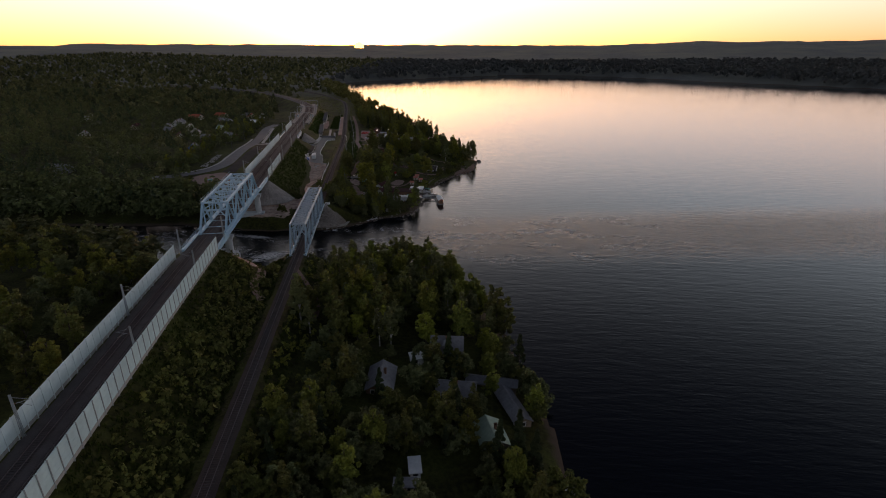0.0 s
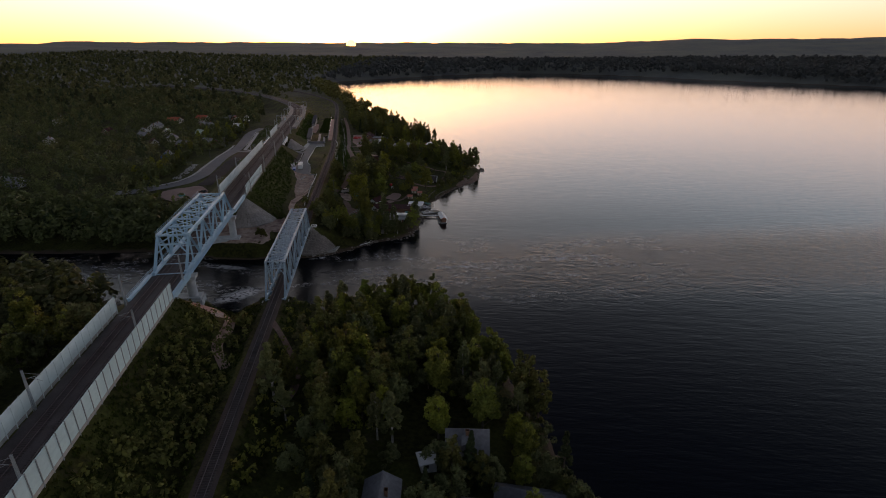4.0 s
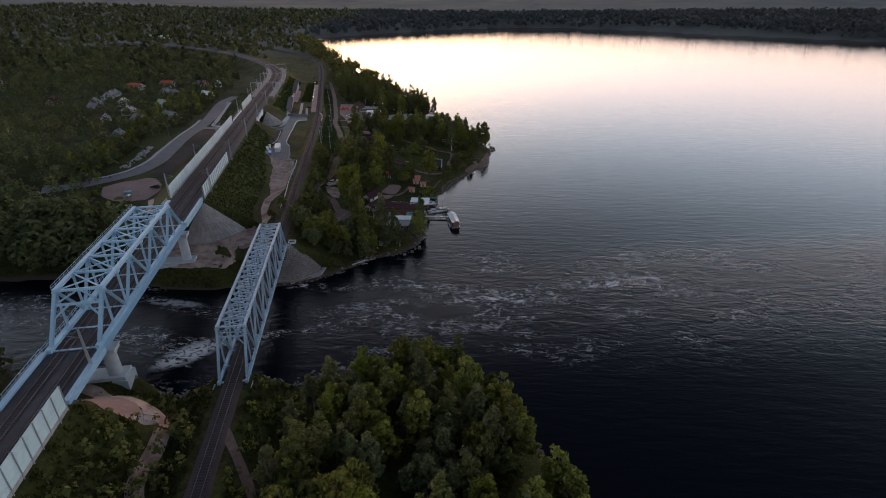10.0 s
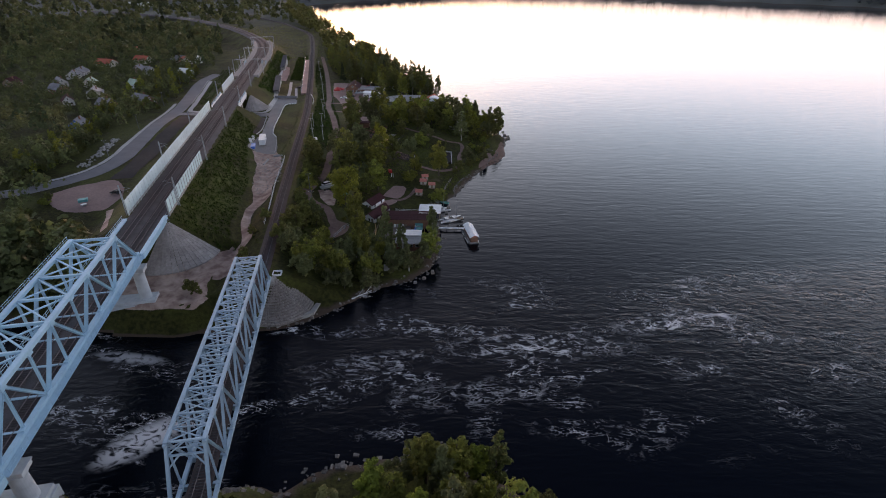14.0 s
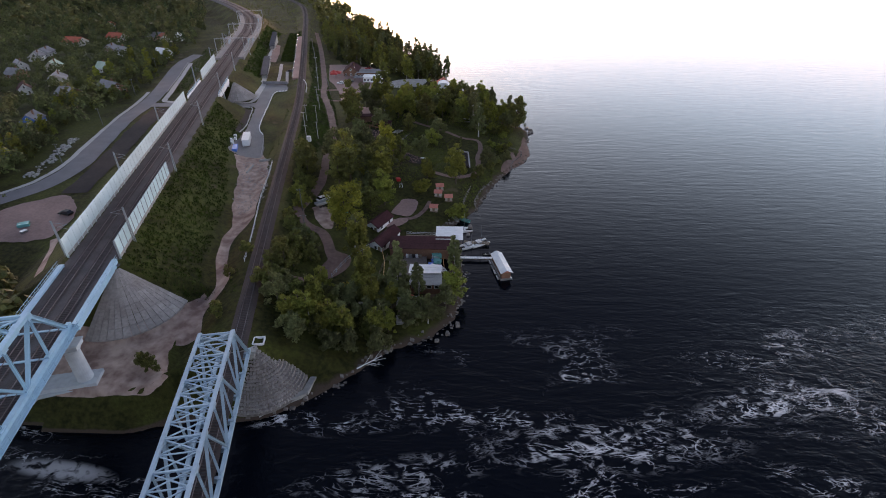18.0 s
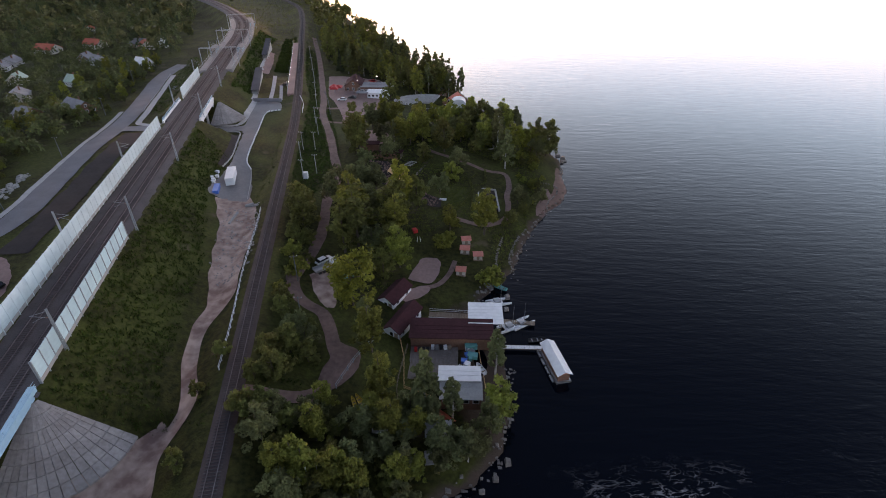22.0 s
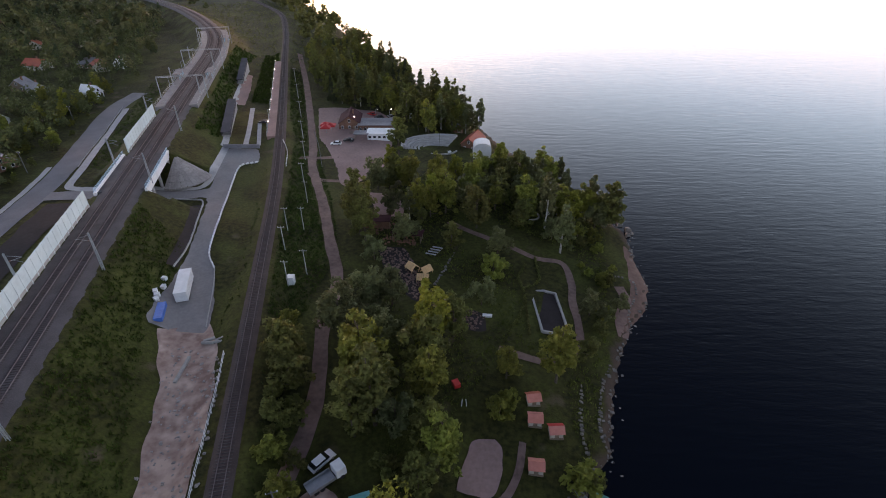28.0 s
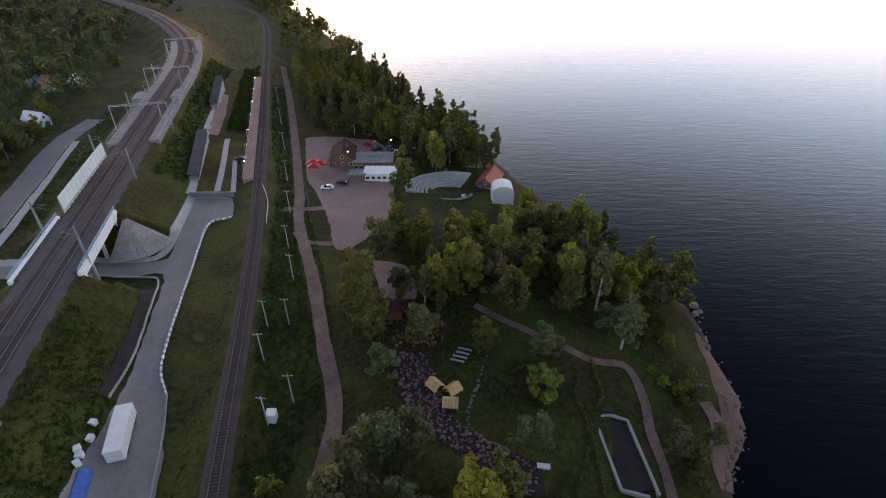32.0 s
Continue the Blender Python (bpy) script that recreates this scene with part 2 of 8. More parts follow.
# ---------------- small building kit ----------------
class Kit:
    """Gathers vertices and faces of one mesh."""
    def __init__(self):
        self.v, self.f = [], []

    def add(self, verts, faces):
        o = len(self.v)
        self.v += [tuple(p) for p in verts]
        self.f += [tuple(i + o for i in q) for q in faces]
        return self

    def box(self, x0, y0, z0, x1, y1, z1, m=None):
        p = [Vector((x, y, z)) for z in (z0, z1) for x, y in ((x0, y0), (x1, y0), (x1, y1), (x0, y1))]
        if m is not None:
            p = [m @ q for q in p]
        return self.add(p, [(3, 2, 1, 0), (4, 5, 6, 7), (0, 1, 5, 4), (1, 2, 6, 5), (2, 3, 7, 6), (3, 0, 4, 7)])

    def beam(self, a, b, w, h=None, up=(0, 0, 1)):
        """A bar from a to b, w wide and h high."""
        a, b, h = Vector(a), Vector(b), h or w
        d = (b - a).normalized()
        s = d.cross(Vector(up))
        s = (s if s.length > 1e-3 else d.cross(Vector((0, 1, 0)))).normalized()
        u = s.cross(d)
        p = [c + s * i * w / 2 + u * j * h / 2 for c in (a, b) for i, j in ((-1, -1), (1, -1), (1, 1), (-1, 1))]
        return self.add(p, [(3, 2, 1, 0), (4, 5, 6, 7), (0, 1, 5, 4), (1, 2, 6, 5), (2, 3, 7, 6), (3, 0, 4, 7)])

    def tube(self, a, b, r0, r1=None, n=8):
        a, b, r1 = Vector(a), Vector(b), r0 if r1 is None else r1
        d = (b - a).normalized()
        s = d.cross(Vector((0, 0, 1)))
        s = (s if s.length > 1e-3 else Vector((1, 0, 0))).normalized()
        u = s.cross(d)
        ang = [2 * math.pi * i / n for i in range(n)]
        p = [a + (s * math.cos(t) + u * math.sin(t)) * r0 for t in ang] + [b + (s * math.cos(t) + u * math.sin(t)) * r1 for t in ang]
        return self.add(p, [(i, (i + 1) % n, n + (i + 1) % n, n + i) for i in range(n)] + [tuple(range(n))[::-1], tuple(range(n, 2 * n))])

    def prism(self, outline, z0, z1, m=None):
        """An upright body over a flat outline."""
        n = len(outline)
        p = [Vector((x, y, z0)) for x, y in outline] + [Vector((x, y, z1)) for x, y in outline]
        if m is not None:
            p = [m @ q for q in p]
        return self.add(p, [(i, (i + 1) % n, n + (i + 1) % n, n + i) for i in range(n)] + [tuple(range(n))[::-1], tuple(range(n, 2 * n))])

    def mesh(self, name, smooth=False):
        me = bpy.data.meshes.new(name)
        me.from_pydata(self.v, [], self.f)
        if smooth:
            me.polygons.foreach_set("use_smooth", [True] * len(me.polygons))
        return me


def from_arrays(name, v, f, smooth=False):
    """A mesh from arrays of places and of faces that all have the same number of corners."""
    me = bpy.data.meshes.new(name)
    v, f = np.asarray(v, np.float32), np.asarray(f, np.int32)
    me.vertices.add(len(v)); me.vertices.foreach_set("co", v.ravel())
    k = f.shape[1]
    me.loops.add(f.size); me.loops.foreach_set("vertex_index", f.ravel())
    me.polygons.add(len(f))
    me.polygons.foreach_set("loop_start", np.arange(0, f.size, k, dtype=np.int32))
    if smooth:
        me.polygons.foreach_set("use_smooth", np.ones(len(f), bool))
    me.update(calc_edges=True)
    return me


def put(name, mesh, material, parent=None, label="", category="", group="", kind="", m=None):
    """Links a mesh (or Kit) as one object."""
    if isinstance(mesh, Kit):
        mesh = mesh.mesh(name)
    if material and not mesh.materials:
        mesh.materials.append(M[material] if isinstance(material, str) else material)
    ob = new(name, mesh)
    if parent is not None:
        ob.parent = parent
    if m is not None:
        ob.matrix_basis = m
    return tagged(ob, label, category, group, kind)


def part(name, kit, material, parent, label="", m=None):
    return put(name, kit, material, parent, label, m=m)


def empty(name, m, label, category, group="", kind=""):
    ob = new(name)
    ob.matrix_basis = m
    ob.empty_display_size = 0.2
    return tagged(ob, label, category, group, kind)

# ---------------- plan: shores, lines, ground height ----------------
SOUTH = np.array([(-2600, 150), (-420, 192), (-230, 197), (-192, 196), (-153, 191), (-137, 183), (-115, 175), (-95, 172), (-70, 173),
                  (-54, 176), (-44, 183), (-26, 187), (-10, 181), (3, 168), (11, 148), (18, 128), (24, 108), (29, 86), (31, 66),
                  (29, 30), (22, -20), (20, -300), (20, -900), (-2600, -900)], float)
NORTH = np.array([(-2600, 175), (-420, 216), (-230, 217), (-165, 223), (-145, 226), (-110, 222), (-91, 222), (-71, 226), (-64, 227), (-56, 233),
                  (-50, 239), (-44, 246), (-35, 250), (-29.5, 257), (-26.3, 268), (-26.5, 281), (-28, 288), (-33, 295), (-31.5, 304), (-26.5, 311), (-22, 317), (-16.6, 334),
                  (-8, 352), (-1, 361), (2.6, 370), (2.6, 380), (4.5, 399), (0, 408), (-3, 419), (-10, 438), (-17, 450), (-24, 462), (-29, 474), (-35, 492),
                  (-50, 530), (-70, 575), (-100, 640), (-150, 760), (-222, 930), (-300, 1150), (-390, 1330), (-320, 1450), (-258, 1542),
                  (-105, 1722), (82, 1880), (275, 1882), (444, 1789), (563, 1640), (671, 1520), (774, 1440), (906, 1310), (1100, 1120), (1400, 930),
                  (2600, 700), (2600, 4900), (-2600, 4900)], float)


def spline(points, step):
    """Even steps along a smooth line through the points."""
    p = np.array(points, float)
    q = np.vstack([2 * p[0] - p[1], p, 2 * p[-1] - p[-2]])
    out = []
    for i in range(1, len(q) - 2):
        k = max(2, int(np.linalg.norm(q[i + 1] - q[i]) / step * 2))
        t = np.linspace(0, 1, k, endpoint=False)[:, None]
        out.append(0.5 * (2 * q[i] + (q[i + 1] - q[i - 1]) * t + (2 * q[i - 1] - 5 * q[i] + 4 * q[i + 1] - q[i + 2]) * t**2
                          + (3 * q[i] - q[i - 1] - 3 * q[i + 1] + q[i + 2]) * t**3))
    c = np.vstack(out + [p[-1:]])
    s = np.r_[0, np.cumsum(np.linalg.norm(np.diff(c[:, :2], axis=0), axis=1))]
    u = np.arange(0, s[-1], step)
    return np.stack([np.interp(u, s, c[:, k]) for k in range(c.shape[1])], 1)


def sides(c):
    """Unit vectors to the right of a line."""
    d = np.gradient(c[:, :2], axis=0)
    d /= np.linalg.norm(d, axis=1)[:, None]
    return np.stack([d[:, 1], -d[:, 0]], 1)


NEW_Z, OLD_Z = 18.9, 11.0
NEW_LINE = spline([(-29.0, -100), (-65.1, 50), (-94.5, 172.5), (-125.8, 303), (-163.5, 460), (-177.4, 518), (-192, 577), (-214, 636), (-254, 704), (-309, 776), (-385, 850),
                   (-480, 915), (-620, 980)], 1.0)
OLD_LINE = spline([(-7.3, -100), (-37.5, 51), (-61.4, 170.7), (-72.8, 228), (-86.5, 296), (-98, 354), (-106.5, 397), (-114, 431), (-131, 500), (-157.5, 604), (-178, 684),
                   (-203, 766), (-232, 822), (-285, 905), (-370, 1010)], 1.0)
BRIDGE_NEW, BRIDGE_OLD = (148, 252), (168, 234)
UNDERPASS = (391, 417)
YARD_NORTH = np.array([(-117, 229), (-114, 240), (-102, 242), (-95, 250), (-91.5, 257), (-88.5, 250), (-89.5, 244), (-91, 240), (-90, 235), (-88, 228), (-95, 225), (-112, 224.5)], float)
YARD_SOUTH = np.array([(-92, 158), (-86.6, 160), (-80, 159), (-75, 157), (-71, 152), (-77, 150), (-86, 152), (-90, 156), (-101, 160), (-99, 169), (-88, 170), (-88, 163)], float)


def to_line(x, y, c):
    """Distance from a line, with the sign + to its right, and the y at the nearest place of it."""
    d, yy = np.full(x.shape, 1e9), np.zeros(x.shape)
    sgn = np.ones(x.shape)
    for a, b in zip(c[:-1:4], c[4::4]):
        e = b[:2] - a[:2]
        t = np.clip(((x - a[0]) * e[0] + (y - a[1]) * e[1]) / (e @ e), 0, 1)
        dx, dy = x - a[0] - t * e[0], y - a[1] - t * e[1]
        r = np.hypot(dx, dy)
        near = r < d
        d = np.where(near, r, d)
        yy = np.where(near, a[1] + t * e[1], yy)
        sgn = np.where(near, np.sign(dx * e[1] - dy * e[0]), sgn)
    return d, yy, sgn


def inside(x, y, poly):
    w = np.zeros(x.shape, bool)
    for (x0, y0), (x1, y1) in zip(poly, np.roll(poly, -1, 0)):
        w ^= ((y0 > y) != (y1 > y)) & (x < (x1 - x0) * (y - y0) / (y1 - y0 + 1e-12) + x0)
    return w


def shore(x, y, poly):
    d = np.full(x.shape, 1e9)
    for a, b in zip(poly[:-1], poly[1:]):
        if max(abs(a[1]), abs(b[1])) > 4000 or min(a[1], b[1]) < -850:
            continue
        e = b - a
        t = np.clip(((x - a[0]) * e[0] + (y - a[1]) * e[1]) / (e @ e), 0, 1)
        d = np.minimum(d, np.hypot(x - a[0] - t * e[0], y - a[1] - t * e[1]))
    return d


def wave(x, y, s, seed):
    """Smooth uneven relief of about one unit, s metres across."""
    r = np.random.RandomState(seed)
    z = 0
    for k in range(7):
        a, p = r.uniform(0, 2 * math.pi, 2)
        f = 2 * math.pi / s * r.uniform(0.6, 1.7)
        z = z + np.sin(f * (x * math.cos(a) + y * math.sin(a)) + p)
    return z / 4


def smooth(t):
    t = np.clip(t, 0, 1)
    return t * t * (3 - 2 * t)


def bank(z, d, top, half, slope):
    """Raises ground to an embankment with a flat top."""
    return np.maximum(z, np.minimum(top, top - (d - half) * slope))


def ground_height(x, y):
    land = inside(x, y, SOUTH) | inside(x, y, NORTH)
    d = np.minimum(shore(x, y, SOUTH), shore(x, y, NORTH))
    z = 0.3 + 10.9 * (1 - np.exp(-d / 52.0)) + np.minimum(d / 30, 1) * 0.5 * wave(x, y, 45, 3) + 0.12 * wave(x, y, 9, 4)
    r = np.hypot(x + 10, y)
    az = np.degrees(np.arctan2(x - 10, y + 12))
    hill = 98 * smooth((r - 1200) / 3300) + smooth((r - 1500) / 2500) * (7 * wave(x, y, 700, 5) + 4 * wave(x, y, 260, 6))
    hill += 24 * smooth((az - 11) / 9) * smooth((r - 2000) / 1800) * (y > 0)
    z = z + hill
    z = z - 1.6 * smooth((26 - np.hypot(x + 40, y - 281)) / 14) * np.minimum(d / 6, 1)
    z = np.where(land, z, -np.minimum(0.25 + d * 0.25, 5.0))
    z = np.where(land, terrace(z, x, y, YARD_NORTH, 6.7, 1.5), z)
    z = np.where(land, terrace(z, x, y, YARD_SOUTH, 8.9, 1.2), z)
    # steep river banks round the bridges
    dn, yn, sn = to_line(x, y, NEW_LINE)
    do, yo, so = to_line(x, y, OLD_LINE)
    river = (yn > BRIDGE_NEW[0] - 2) & (yn < BRIDGE_NEW[1] + 2)
    gap = (yn > UNDERPASS[0]) & (yn < UNDERPASS[1])
    zn = bank(z, dn, NEW_Z - 0.35, 6.6, 0.62)
    # cones at the ends of the banks
    for c, lo, hi, q in ((NEW_LINE, *BRIDGE_NEW, 0.8), (NEW_LINE, *UNDERPASS, 3.0)):
        e = np.minimum(np.abs(yn - lo), np.abs(yn - hi))
        inn = (yn > lo) & (yn < hi)
        cone = np.maximum(z, NEW_Z - 0.35 - np.hypot(np.maximum(dn - 6.6, 0), e) * q)
        zn = np.where(inn, np.where(e < 16, cone, z), zn)
    oldgap = (yo > BRIDGE_OLD[0]) & (yo < BRIDGE_OLD[1])
    e = np.minimum(np.abs(yo - BRIDGE_OLD[0]), np.abs(yo - BRIDGE_OLD[1]))
    zo = np.where(oldgap, np.maximum(z, OLD_Z - 0.35 - np.hypot(np.maximum(do - 3.2, 0), e) * 1.1), bank(z, do, OLD_Z - 0.3, 3.3, 0.5))
    far = yo > 1000
    z2 = np.maximum(zn, np.where(far, z, zo))
    return np.where(np.hypot(x + 620, y - 980) < 40, z, z2)


def terrace(z, x, y, poly, top, slope):
    d = np.where(inside(x, y, poly), 0.0, shore(x, y, np.vstack([poly, poly[:1]])))
    return np.maximum(z, top + 0.1 * wave(x, y, 7, 12) - slope * d)


def axis(lo, c0, c1, hi, step):
    """Grid lines, close together from c0 to c1 and wider and wider outside."""
    a = [c0]
    s = step
    while a[-1] > lo:
        s = min(s * 1.07, 70); a.append(a[-1] - s)
    b = [c1]
    s = step
    while b[-1] < hi:
        s = min(s * 1.07, 70); b.append(b[-1] + s)
    return np.r_[a[:0:-1], np.arange(c0, c1, step), b]


GX, GY = axis(-2600, -235, 34, 2600, 1.7), axis(-900, 30, 520, 4800, 1.7)
GX[0], GX[-1], GY[-1] = -2600, 2600, 4800
XX, YY = np.meshgrid(GX, GY)
ZZ = ground_height(XX, YY)


def ground_z(x, y):
    """The height of the ground sheet at a place (or places)."""
    i = np.clip(np.searchsorted(GX, x) - 1, 0, len(GX) - 2)
    j = np.clip(np.searchsorted(GY, y) - 1, 0, len(GY) - 2)
    u, v = (x - GX[i]) / (GX[i + 1] - GX[i]), (y - GY[j]) / (GY[j + 1] - GY[j])
    return ZZ[j, i] * (1 - u) * (1 - v) + ZZ[j, i + 1] * u * (1 - v) + ZZ[j + 1, i] * (1 - u) * v + ZZ[j + 1, i + 1] * u * v


gi = np.arange(XX.size).reshape(XX.shape)
ground_mesh = from_arrays("ground", np.stack([XX, YY, ZZ], -1).reshape(-1, 3),
                          np.stack([gi[:-1, :-1], gi[:-1, 1:], gi[1:, 1:], gi[1:, :-1]], -1).reshape(-1, 4), True)


def ground_material():
    """Meadow and earth, sand near the water's edge, far forest floor with distance haze painted into its colour."""
    m = bpy.data.materials.new("meadow"); m.use_nodes = True
    n, l = m.node_tree.nodes, m.node_tree.links
    b = n["Principled BSDF"]; b.inputs["Roughness"].default_value = 0.95; b.inputs["Specular IOR Level"].default_value = 0.15
    geo = n.new("ShaderNodeNewGeometry")

    def noise_at(scale, detail=5):
        t = n.new("ShaderNodeTexNoise"); t.inputs["Scale"].default_value = scale; t.inputs["Detail"].default_value = detail
        l.new(geo.outputs["Position"], t.inputs["Vector"])
        return t.outputs["Fac"]

    def ramp(src, a, c):
        r = n.new("ShaderNodeMapRange"); r.inputs["From Min"].default_value = a; r.inputs["From Max"].default_value = c
        l.new(src, r.inputs[0])
        return r.outputs[0]

    def blend(f, a, c):
        x = n.new("ShaderNodeMix"); x.data_type = 'RGBA'
        l.new(f, x.inputs[0])
        for s, v in ((6, a), (7, c)):
            if isinstance(v, tuple):
                x.inputs[s].default_value = (*v, 1)
            else:
                l.new(v, x.inputs[s])
        return x.outputs[2]

    g = blend(ramp(noise_at(0.9), 0.35, 0.65), (0.054, 0.054, 0.014), (0.021, 0.022, 0.007))
    g = blend(ramp(noise_at(0.07, 6), 0.46, 0.60), g, blend(ramp(noise_at(1.3), 0.35, 0.65), (0.074, 0.082, 0.020), (0.042, 0.048, 0.012)))
    g = blend(ramp(noise_at(0.13, 8), 0.65, 0.75), g, (0.095, 0.072, 0.045))
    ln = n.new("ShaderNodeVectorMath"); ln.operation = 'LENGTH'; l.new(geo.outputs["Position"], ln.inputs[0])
    # forest floor colour with a blue-grey haze tint painted in, from about 850 m out
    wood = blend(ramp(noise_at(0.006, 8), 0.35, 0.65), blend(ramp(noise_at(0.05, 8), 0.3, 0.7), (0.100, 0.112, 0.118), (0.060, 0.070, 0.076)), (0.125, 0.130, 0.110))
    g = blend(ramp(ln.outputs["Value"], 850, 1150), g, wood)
    sep = n.new("ShaderNodeSeparateXYZ"); l.new(geo.outputs["Position"], sep.inputs[0])
    edge = n.new("ShaderNodeMath"); edge.operation = 'ADD'
    l.new(sep.outputs[2], edge.inputs[0]); l.new(noise_at(0.25), edge.inputs[1])
    g = blend(ramp(edge.outputs[0], 1.35, 1.0), g, (0.085, 0.058, 0.045))
    l.new(g, b.inputs["Base Color"])
    bn = n.new("ShaderNodeBump"); bn.inputs["Strength"].default_value = 0.8; bn.inputs["Distance"].default_value = 0.25
    l.new(noise_at(2.2, 6), bn.inputs["Height"]); l.new(bn.outputs[0], b.inputs["Normal"])
    return m


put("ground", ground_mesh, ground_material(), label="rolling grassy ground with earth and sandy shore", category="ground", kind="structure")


def water_material():
    m = bpy.data.materials.new("river_water"); m.use_nodes = True
    n, l = m.node_tree.nodes, m.node_tree.links
    b = n["Principled BSDF"]
    b.inputs["Base Color"].default_value = (0.006, 0.0065, 0.008, 1)
    b.inputs["Roughness"].default_value = 0.06
    b.inputs["IOR"].default_value = 1.21
    geo = n.new("ShaderNodeNewGeometry")
    sep = n.new("ShaderNodeSeparateXYZ"); l.new(geo.outputs["Position"], sep.inputs[0])

    def tex(scale, stretch, turn, detail, dist=0.0):
        mp = n.new("ShaderNodeMapping"); mp.inputs["Rotation"].default_value = (0, 0, radians(turn)); mp.inputs["Scale"].default_value = (scale, scale * stretch, scale)
        l.new(geo.outputs["Position"], mp.inputs["Vector"])
        t = n.new("ShaderNodeTexNoise"); t.inputs["Scale"].default_value = 1; t.inputs["Detail"].default_value = detail; t.inputs["Distortion"].default_value = dist
        l.new(mp.outputs[0], t.inputs["Vector"])
        return t.outputs["Fac"]

    def math_node(op, a, c=None):
        x = n.new("ShaderNodeMath"); x.operation = op
        for i, v in enumerate((a, c)):
            if v is None:
                continue
            if isinstance(v, (int, float)):
                x.inputs[i].default_value = v
            else:
                l.new(v, x.inputs[i])
        return x.outputs[0]

    def rng(src, a, c, lo=0.0, hi=1.0):
        r = n.new("ShaderNodeMapRange"); r.interpolation_type = 'SMOOTHSTEP'
        for k, v in (("From Min", a), ("From Max", c), ("To Min", lo), ("To Max", hi)):
            r.inputs[k].default_value = v
        l.new(src, r.inputs[0])
        return r.outputs[0]

    # the current: strongest in the narrows, bending out into the lake
    x, y = sep.outputs[0], sep.outputs[1]
    mid = math_node('ADD', math_node('MULTIPLY', x, 0.15), 219.0)
    off = math_node('ABSOLUTE', math_node('SUBTRACT', y, mid))
    inside_river = rng(off, 40, 16)
    flow = math_node('MULTIPLY', inside_river, rng(x, 130, 40))
    flow = math_node('MULTIPLY', flow, rng(x, -230, -150))
    outflow = math_node('MULTIPLY', rng(off, 55, 10), rng(x, 520, 120))
    outflow = math_node('MULTIPLY', outflow, rng(x, -230, -150))
    swell = math_node('ADD', math_node('MULTIPLY', tex(0.10, 4.2, 6, 4, 0.3), 1.9), math_node('MULTIPLY', tex(0.38, 3.2, -9, 3, 0.3), 0.75))
    chop = math_node('ADD', tex(0.16, 2.2, 14, 5, 1.2), math_node('MULTIPLY', tex(0.6, 1.8, -20, 4, 0.8), 0.5))
    swell = math_node('MULTIPLY', swell, math_node('SUBTRACT', 1.0, math_node('MULTIPLY', flow, 0.65)))
    height = math_node('ADD', swell, math_node('MULTIPLY', math_node('MULTIPLY', chop, outflow), rng(x, 0, 70, 4.0, 6.6)))
    bn = n.new("ShaderNodeBump"); bn.inputs["Strength"].default_value = 0.6; bn.inputs["Distance"].default_value = 0.075
    l.new(height, bn.inputs["Height"]); l.new(bn.outputs[0], b.inputs["Normal"])

    def vein(scale, stretch, turn, dist, width):
        """Thin winding threads."""
        return rng(math_node('ABSOLUTE', math_node('SUBTRACT', tex(scale, stretch, turn, 6, dist), 0.5)), width, width * 0.15)

    def spot(cx, cy, rx, ry, turn):
        """A soft oval patch of broken water."""
        c, q = math.cos(turn), math.sin(turn)
        dx, dy = math_node('SUBTRACT', x, cx), math_node('SUBTRACT', y, cy)
        u = math_node('DIVIDE', math_node('ADD', math_node('MULTIPLY', dx, c), math_node('MULTIPLY', dy, q)), rx)
        v = math_node('DIVIDE', math_node('SUBTRACT', math_node('MULTIPLY', dy, c), math_node('MULTIPLY', dx, q)), ry)
        r2 = math_node('ADD', math_node('MULTIPLY', u, u), math_node('MULTIPLY', v, v))
        return rng(r2, 1.0, 0.0)

    gate = rng(tex(0.04, 2.0, 10, 3, 0.6), 0.50, 0.63)
    broken = rng(tex(0.30, 1.5, 8, 3, 0.6), 0.42, 0.58)
    threads = math_node('MAXIMUM', vein(0.055, 3.0, 12, 1.8, 0.011), math_node('MULTIPLY', vein(0.12, 2.6, 4, 1.6, 0.016), 0.75))
    threads = math_node('MAXIMUM', threads, math_node('MULTIPLY', vein(0.085, 2.6, -10, 2.2, 0.012), 0.85))
    foam = math_node('MULTIPLY', math_node('MULTIPLY', threads, math_node('MULTIPLY', gate, broken)), flow)
    # whiter water where the current breaks in the bay
    far_water = math_node('MAXIMUM', math_node('MAXIMUM', math_node('MULTIPLY', spot(2, 221, 30, 7, 0.08), 0.85), spot(42, 234, 24, 6, 0.25)), math_node('MAXIMUM', math_node('MULTIPLY', spot(-40, 213, 22, 5, 0.2), 0.5), math_node('MULTIPLY', spot(-14, 204, 24, 6, 0.15), 0.4)))
    curls = math_node('MAXIMUM', vein(0.07, 2.6, 10, 2.4, 0.034), math_node('MULTIPLY', vein(0.15, 2.4, 2, 2.2, 0.040), 0.85))
    curls = math_node('MULTIPLY', math_node('MULTIPLY', curls, rng(tex(0.22, 1.8, 14, 4, 0.8), 0.43, 0.60)), 1.0)
    foam = math_node('MAXIMUM', foam, math_node('MULTIPLY', far_water, curls))
    tuft = rng(tex(0.30, 1.6, -40, 7, 1.4), 0.36, 0.54)
    rapid = math_node('MAXIMUM', spot(-84, 188, 11, 5, 0.75), math_node('MULTIPLY', spot(-101, 212.5, 12, 2.4, -0.1), 0.6))
    foam = math_node('MAXIMUM', foam, math_node('MULTIPLY', rapid, math_node('MULTIPLY', tuft, 0.95)))
    mix = n.new("ShaderNodeMix"); mix.data_type = 'RGBA'
